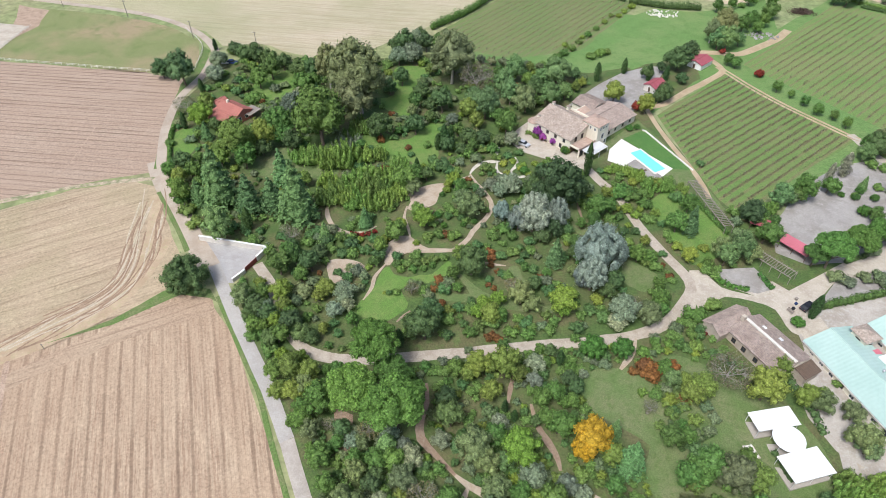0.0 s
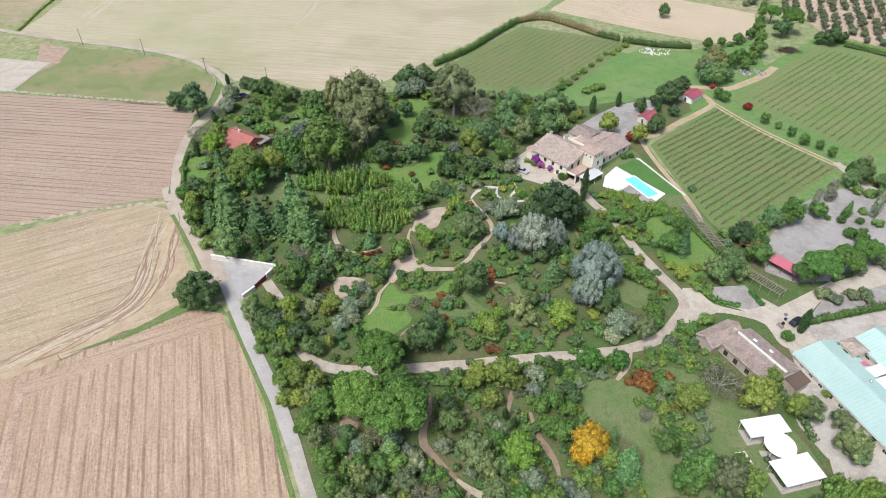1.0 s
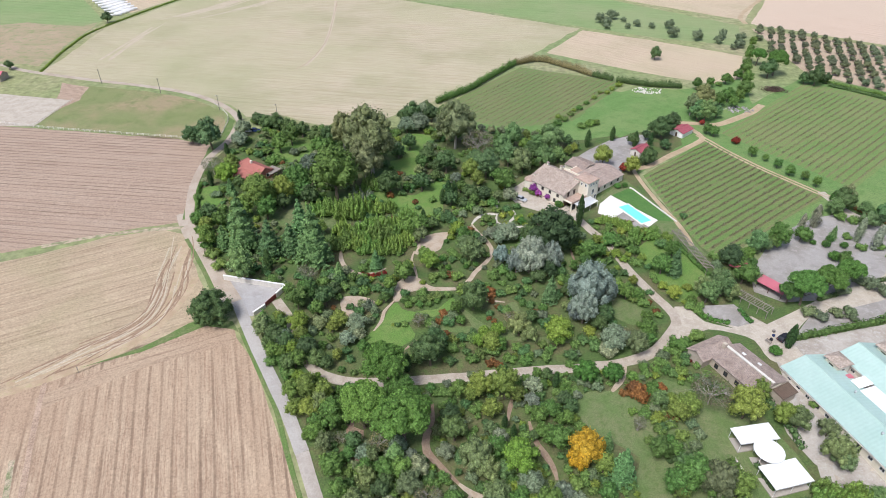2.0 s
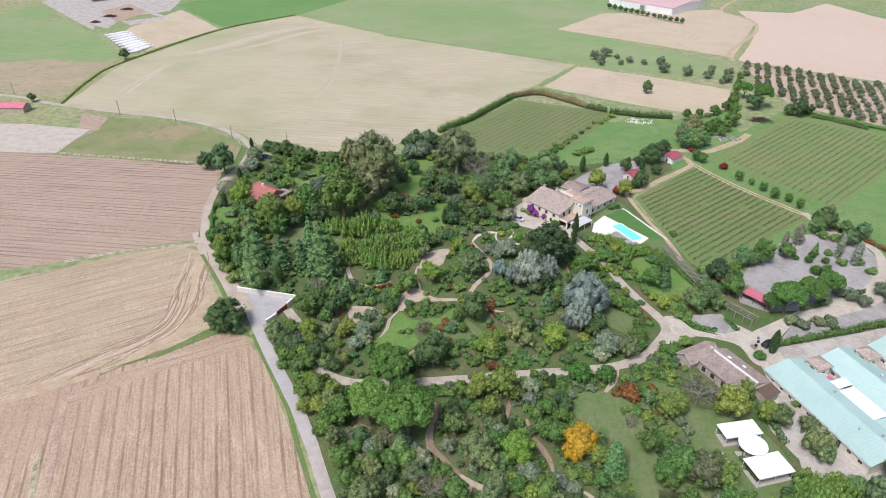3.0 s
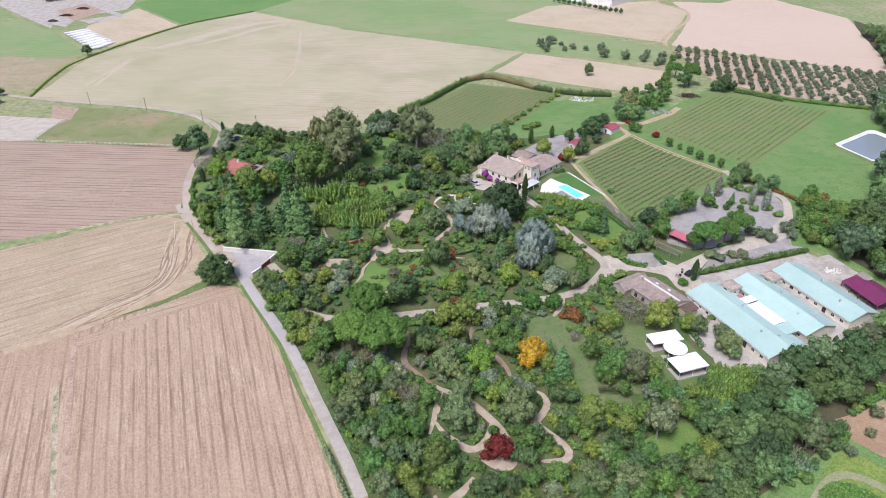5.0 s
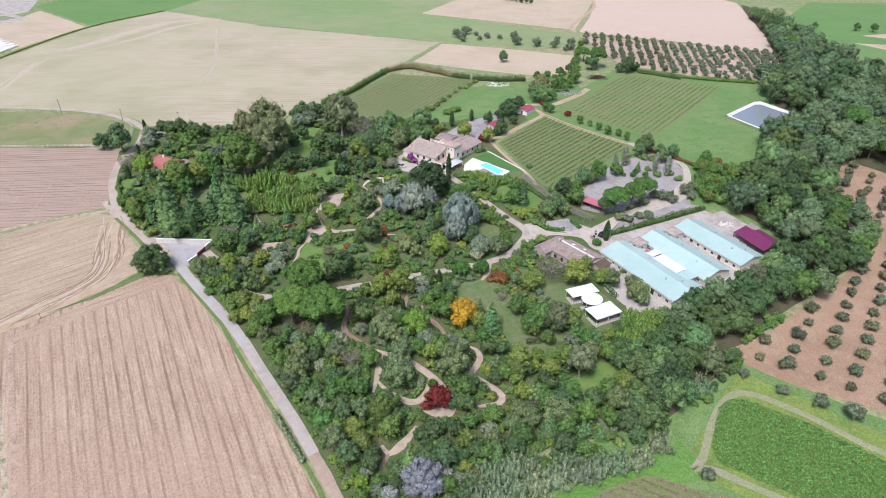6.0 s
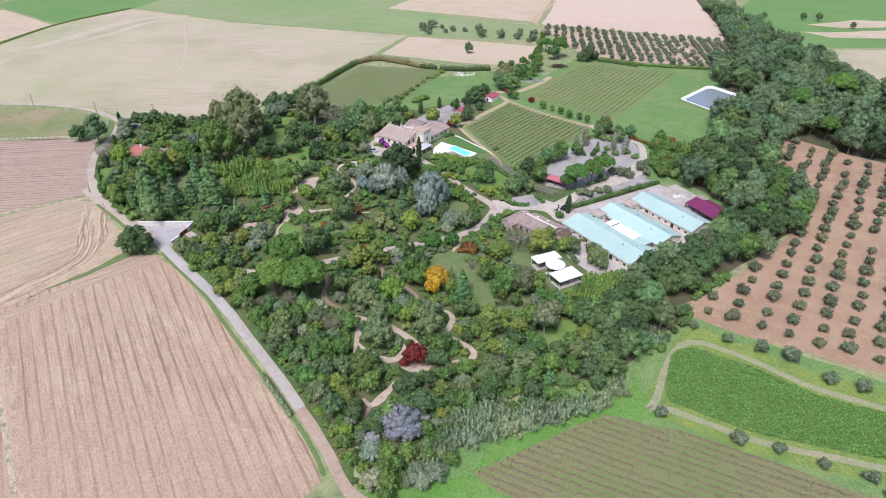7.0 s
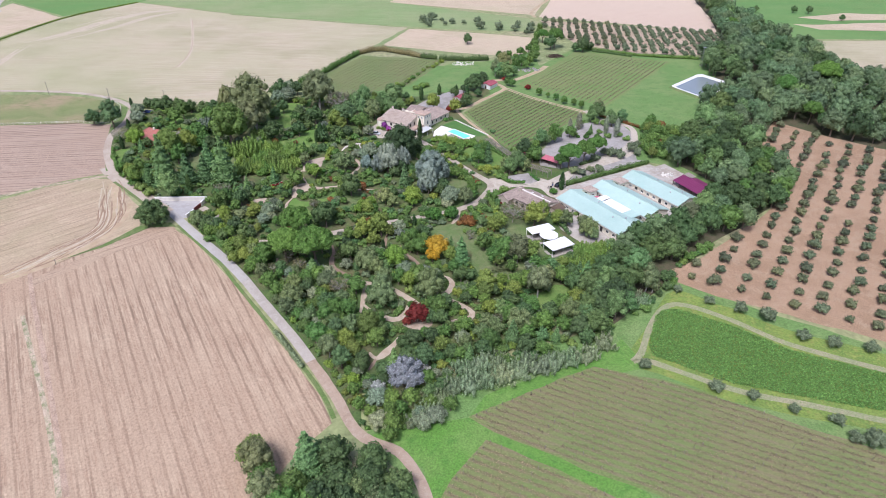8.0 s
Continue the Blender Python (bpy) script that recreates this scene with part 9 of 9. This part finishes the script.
# far shed corners
FAR_SHED = [(132.8, 606.2), (179.8, 559.6), (202.1, 613.1)]
RED_BARN = [(-259.3, 289.6), (-239.4, 289.8), (-241, 296.4)]
FAR_BARNS = [(-422.8, 654.5), (-347.2, 569.7), (-396.6, 677.4), (-329, 602.1)]
BALES = [(-286.4, 465.1), (-239.2, 410.2), (-234.7, 430), (-277.8, 477.5)]
patch('farmyard', 'concrete', 0.07, [(-418.4, 593.9), (-415.9, 714.7), (-289.7, 616.5), (-277.1, 560.4), (-306.4, 533.4), (-298.6, 488.7), (-333.6, 508.4)], 'pale trampled farmyard', 0.5)
patch('plot_left', 'crop_green', 0.06, [(-421.2, 526.7), (-412.5, 579.7), (-361.3, 530.2), (-374.9, 480), (-410, 482.1)], 'small orchard plot', 0.5)

# mounds and heaps
stone_heap(88.1, 295.3, 6.0, 60, 'rock_white')
stone_heap(124.9, 273.6, 5.5, 50, 'rock_grey')
stone_heap(111.1, 115.6, 3.0, 26, 'rock_white')
stone_heap(136.4, 119.6, 2.6, 24, 'rock_white')
brush_heap(150.7, 299.8, 6.0)
car(87.9, 118.7, 35, 'car_dark')
car(-95.6, 237.0, 10, 'car_white')
car(-92.2, 237.6, -5, 'car_blue')
garden_bench(43.7, 87.6, 40)
garden_bench(79.7, 128.4, 50)
garden_bench(83.3, 117.2, -60)
skip_boxes(85.6, 119.7)
grove('holm', [(120.6, 591.9, 2.2), (124.8, 586.9, 2.2), (129.0, 582.0, 2.2), (133.1, 577.2, 2.2), (137.1, 572.4, 2.2), (141.1, 567.7, 2.1), (145.0, 563.1, 2.1), (148.8, 558.5, 2.1), (152.6, 554.1, 2.1), (156.4, 549.6, 2.1), (160.0, 545.3, 2.1), (163.7, 541.0, 2.1), (167.3, 536.7, 2.0), (170.8, 532.5, 2.0)])
patch('yard_farm', 'concrete', 0.09, [(-405, 585.9), (-387.5, 604.6), (-322.7, 520.6), (-308, 483.9), (-344.8, 519.3)], 'white concrete yard of the farm', 0.5)
patch('yard_farm', 'concrete', 0.09, [(-318.2, 585.3), (-264.5, 531.1), (-285.1, 500.2), (-299.8, 515), (-276.5, 535.2), (-310.6, 563.7)], 'white concrete yard of the farm', 0.5)
patch('farm_midden', 'soil_rut', 0.1, [(-339.3, 556.8), (-329, 590.4), (-295.5, 554.1), (-302.4, 510.3)], 'brown trampled farm soil', 0.5)
brush_heap(-318.9, 532.7, 6.0)
brush_heap(-318.5, 563.3, 6.0)
brush_heap(-319.2, 509.3, 4.0)
ribbon('gully_line', 'soil_rut', 0.5, 0.1, [(-99.7, 460.9), (-93, 411), (-88.4, 369), (-89.6, 333.1), (-94.2, 316.9)], 'dark dry gully in the field')
grove('holm', [(366.4, 401.6, 2.4), (395.5, 392.9, 2.8), (405.4, 386.4, 2.8), (413.9, 357.7, 2.2)])
grove('ball', [(56.4, 196.2, 1.3), (59.2, 197.3, 1.1), (33.7, 183.7, 0.9)])
grove('pine', [(240.6, 190.5, 6.2), (272.7, 200.6, 7.1)])
patch('field_strip_ne', 'stubble_tan', 0.16, [(388.5, 376.3), (437, 384.2), (485.4, 365.6), (510.8, 347.7), (462.9, 353), (406.7, 360.1)], 'straw strip in the green field', 0.8)
patch('field_strip_ne', 'stubble_tan', 0.26, [(378.4, 349.8), (435.9, 346.2), (490.1, 327.6), (480.3, 318.1), (403.3, 326)], 'straw strip in the green field', 0.8)

# ---- far buildings ----
def far_block(corners, eave, ridge, wall, roof, name, label, category):
    a, b, c = (Vector(p) for p in corners)
    along, across = b - a, c - b
    m = (a + b) / 2 + across / 2
    turn = math.degrees(math.atan2(along.y, along.x)) - 90
    s = stand(name, m.x, m.y, turn, label, category, across.length / 2, along.length / 2)
    w, l = across.length / 2, along.length / 2
    block(s, -w, w, -l, l, eave, ridge, "y", wall, roof, rib=1.5, amp=0.05, course=0.0, base=-1)
    return s, w, l


s, w, l = far_block(FAR_SHED, 6.0, 8.2, "white_paint", "tin_pale", "warehouse", "large white warehouse with a pale pink roof", "warehouse")
for k in range(6):
    part("pilaster", boxed(w, -l + 1 + k * (2 * l - 2) / 5 - 0.2, 0, w + 0.3, -l + 1 + k * (2 * l - 2) / 5 + 0.2, 6), "wall_white", s)
opening(s, "door", w, 3.0, 0.0, 5.0, 4.5, "x", "steel", bars=False)
s, w, l = far_block(RED_BARN, 2.8, 4.4, "stone_wall", "tin_pink", "stable", "long low stable with a red roof beside the lane", "stable")
for k in range(6):
    opening(s, "door", -w, -l + 3 + k * (2 * l - 6) / 5, 0.1, 1.3, 2.1, "x", "wood_dark", bars=False)
for k in (0, 2):
    a, c = Vector(FAR_BARNS[k]), Vector(FAR_BARNS[k + 1])
    turn = math.atan2(c.y - a.y, c.x - a.x)
    mid = (a + c) / 2 + Vector((-math.sin(turn), math.cos(turn))) * 9
    b = stand("cattle_barn", mid.x, mid.y, math.degrees(turn) - 90, "open cattle barn with a grey sheet roof", "barn", 9, 22)
    slope(b, "roof", (-9, -22, 5.0), (-9, 22, 5.0), (0, -22, 7.2), "steel", 1.5, 0.05)
    slope(b, "roof", (9, -22, 5.0), (9, 22, 5.0), (0, -22, 7.2), "steel", 1.5, 0.05)
    for j in range(9):
        for sx in (-8.6, 0, 8.6):
            part("post", boxed(sx - 0.25, -21.5 + j * 5.3, -0.5, sx + 0.25, -21 + j * 5.3, 7.0 if sx == 0 else 5.0), "wall_white", b)
    part("back_wall", boxed(-9.0, -21.5, 0, -8.7, 21.5, 4.8), "tile_red", b)
q = [Vector(p) for p in BALES]
for i in range(5):
    for j in range(9):
        p = q[0].lerp(q[1], (j + 0.5) / 9).lerp(q[3].lerp(q[2], (j + 0.5) / 9), (i + 0.5) / 5)
        if i == j == 0:
            bale = thing("wrapped_bale", pose(p.x, p.y, 0.06, 0, 0, 30), "white plastic-wrapped bale row in the field", "bale", "wrapped bales")
            part("body", tube(bmesh.new(), (-3.6, 0, 0.7), (3.6, 0, 0.7), 0.85, 0.85, 12), "liner", bale)
        else:
            copy_thing(bale, pose(p.x, p.y, 0.06, 0, 0, 30))

# ---- the patio and small things by the villa ----
patch("patio", "deck", 0.16, [(48.3, 184.6), (53.1, 191.0), (66.6, 174.9), (62.6, 170.6), (55.6, 179.4), (51.2, 175.2), (46.7, 178.3)], "pale stone patio round the pool", 0)
patch("lawn_pool", "lawn_mown", 0.12, [(53.6, 191.0), (60.5, 196.2), (61.8, 195.5), (72.2, 174.4), (66.6, 174.9)], "trimmed lawn beside the pool", 0)
patch("terrace", "gravel", 0.13, [(51.2, 175.2), (55.6, 179.4), (62.6, 170.6), (57.1, 166.2)], "brownish gravel terrace beside the pool", 0)
for x, y, r, up in ((-0.7, 12.6, 1.7, 1.6), (-0.7, 10.2, 1.4, 0.8), (-0.5, 6.2, 1.1, 1.2)):
    at = pose(34.4, 181.7, 0, 0, 0, 44.3) @ Vector((x, y, 0))
    ob = plant("flower", at.x, at.y, r)
    ob.location.z += up
join_rest()
pergola(83.5, 131.5, 40, 3.0, 11.0)
P0, P1 = Vector((70.1, 166.4)), Vector((75.4, 144.9))
pergola((P0.x + P1.x) / 2, (P0.y + P1.y) / 2, math.degrees(math.atan2(P1.y - P0.y, P1.x - P0.x)) - 90, 2.4, (P1 - P0).length)
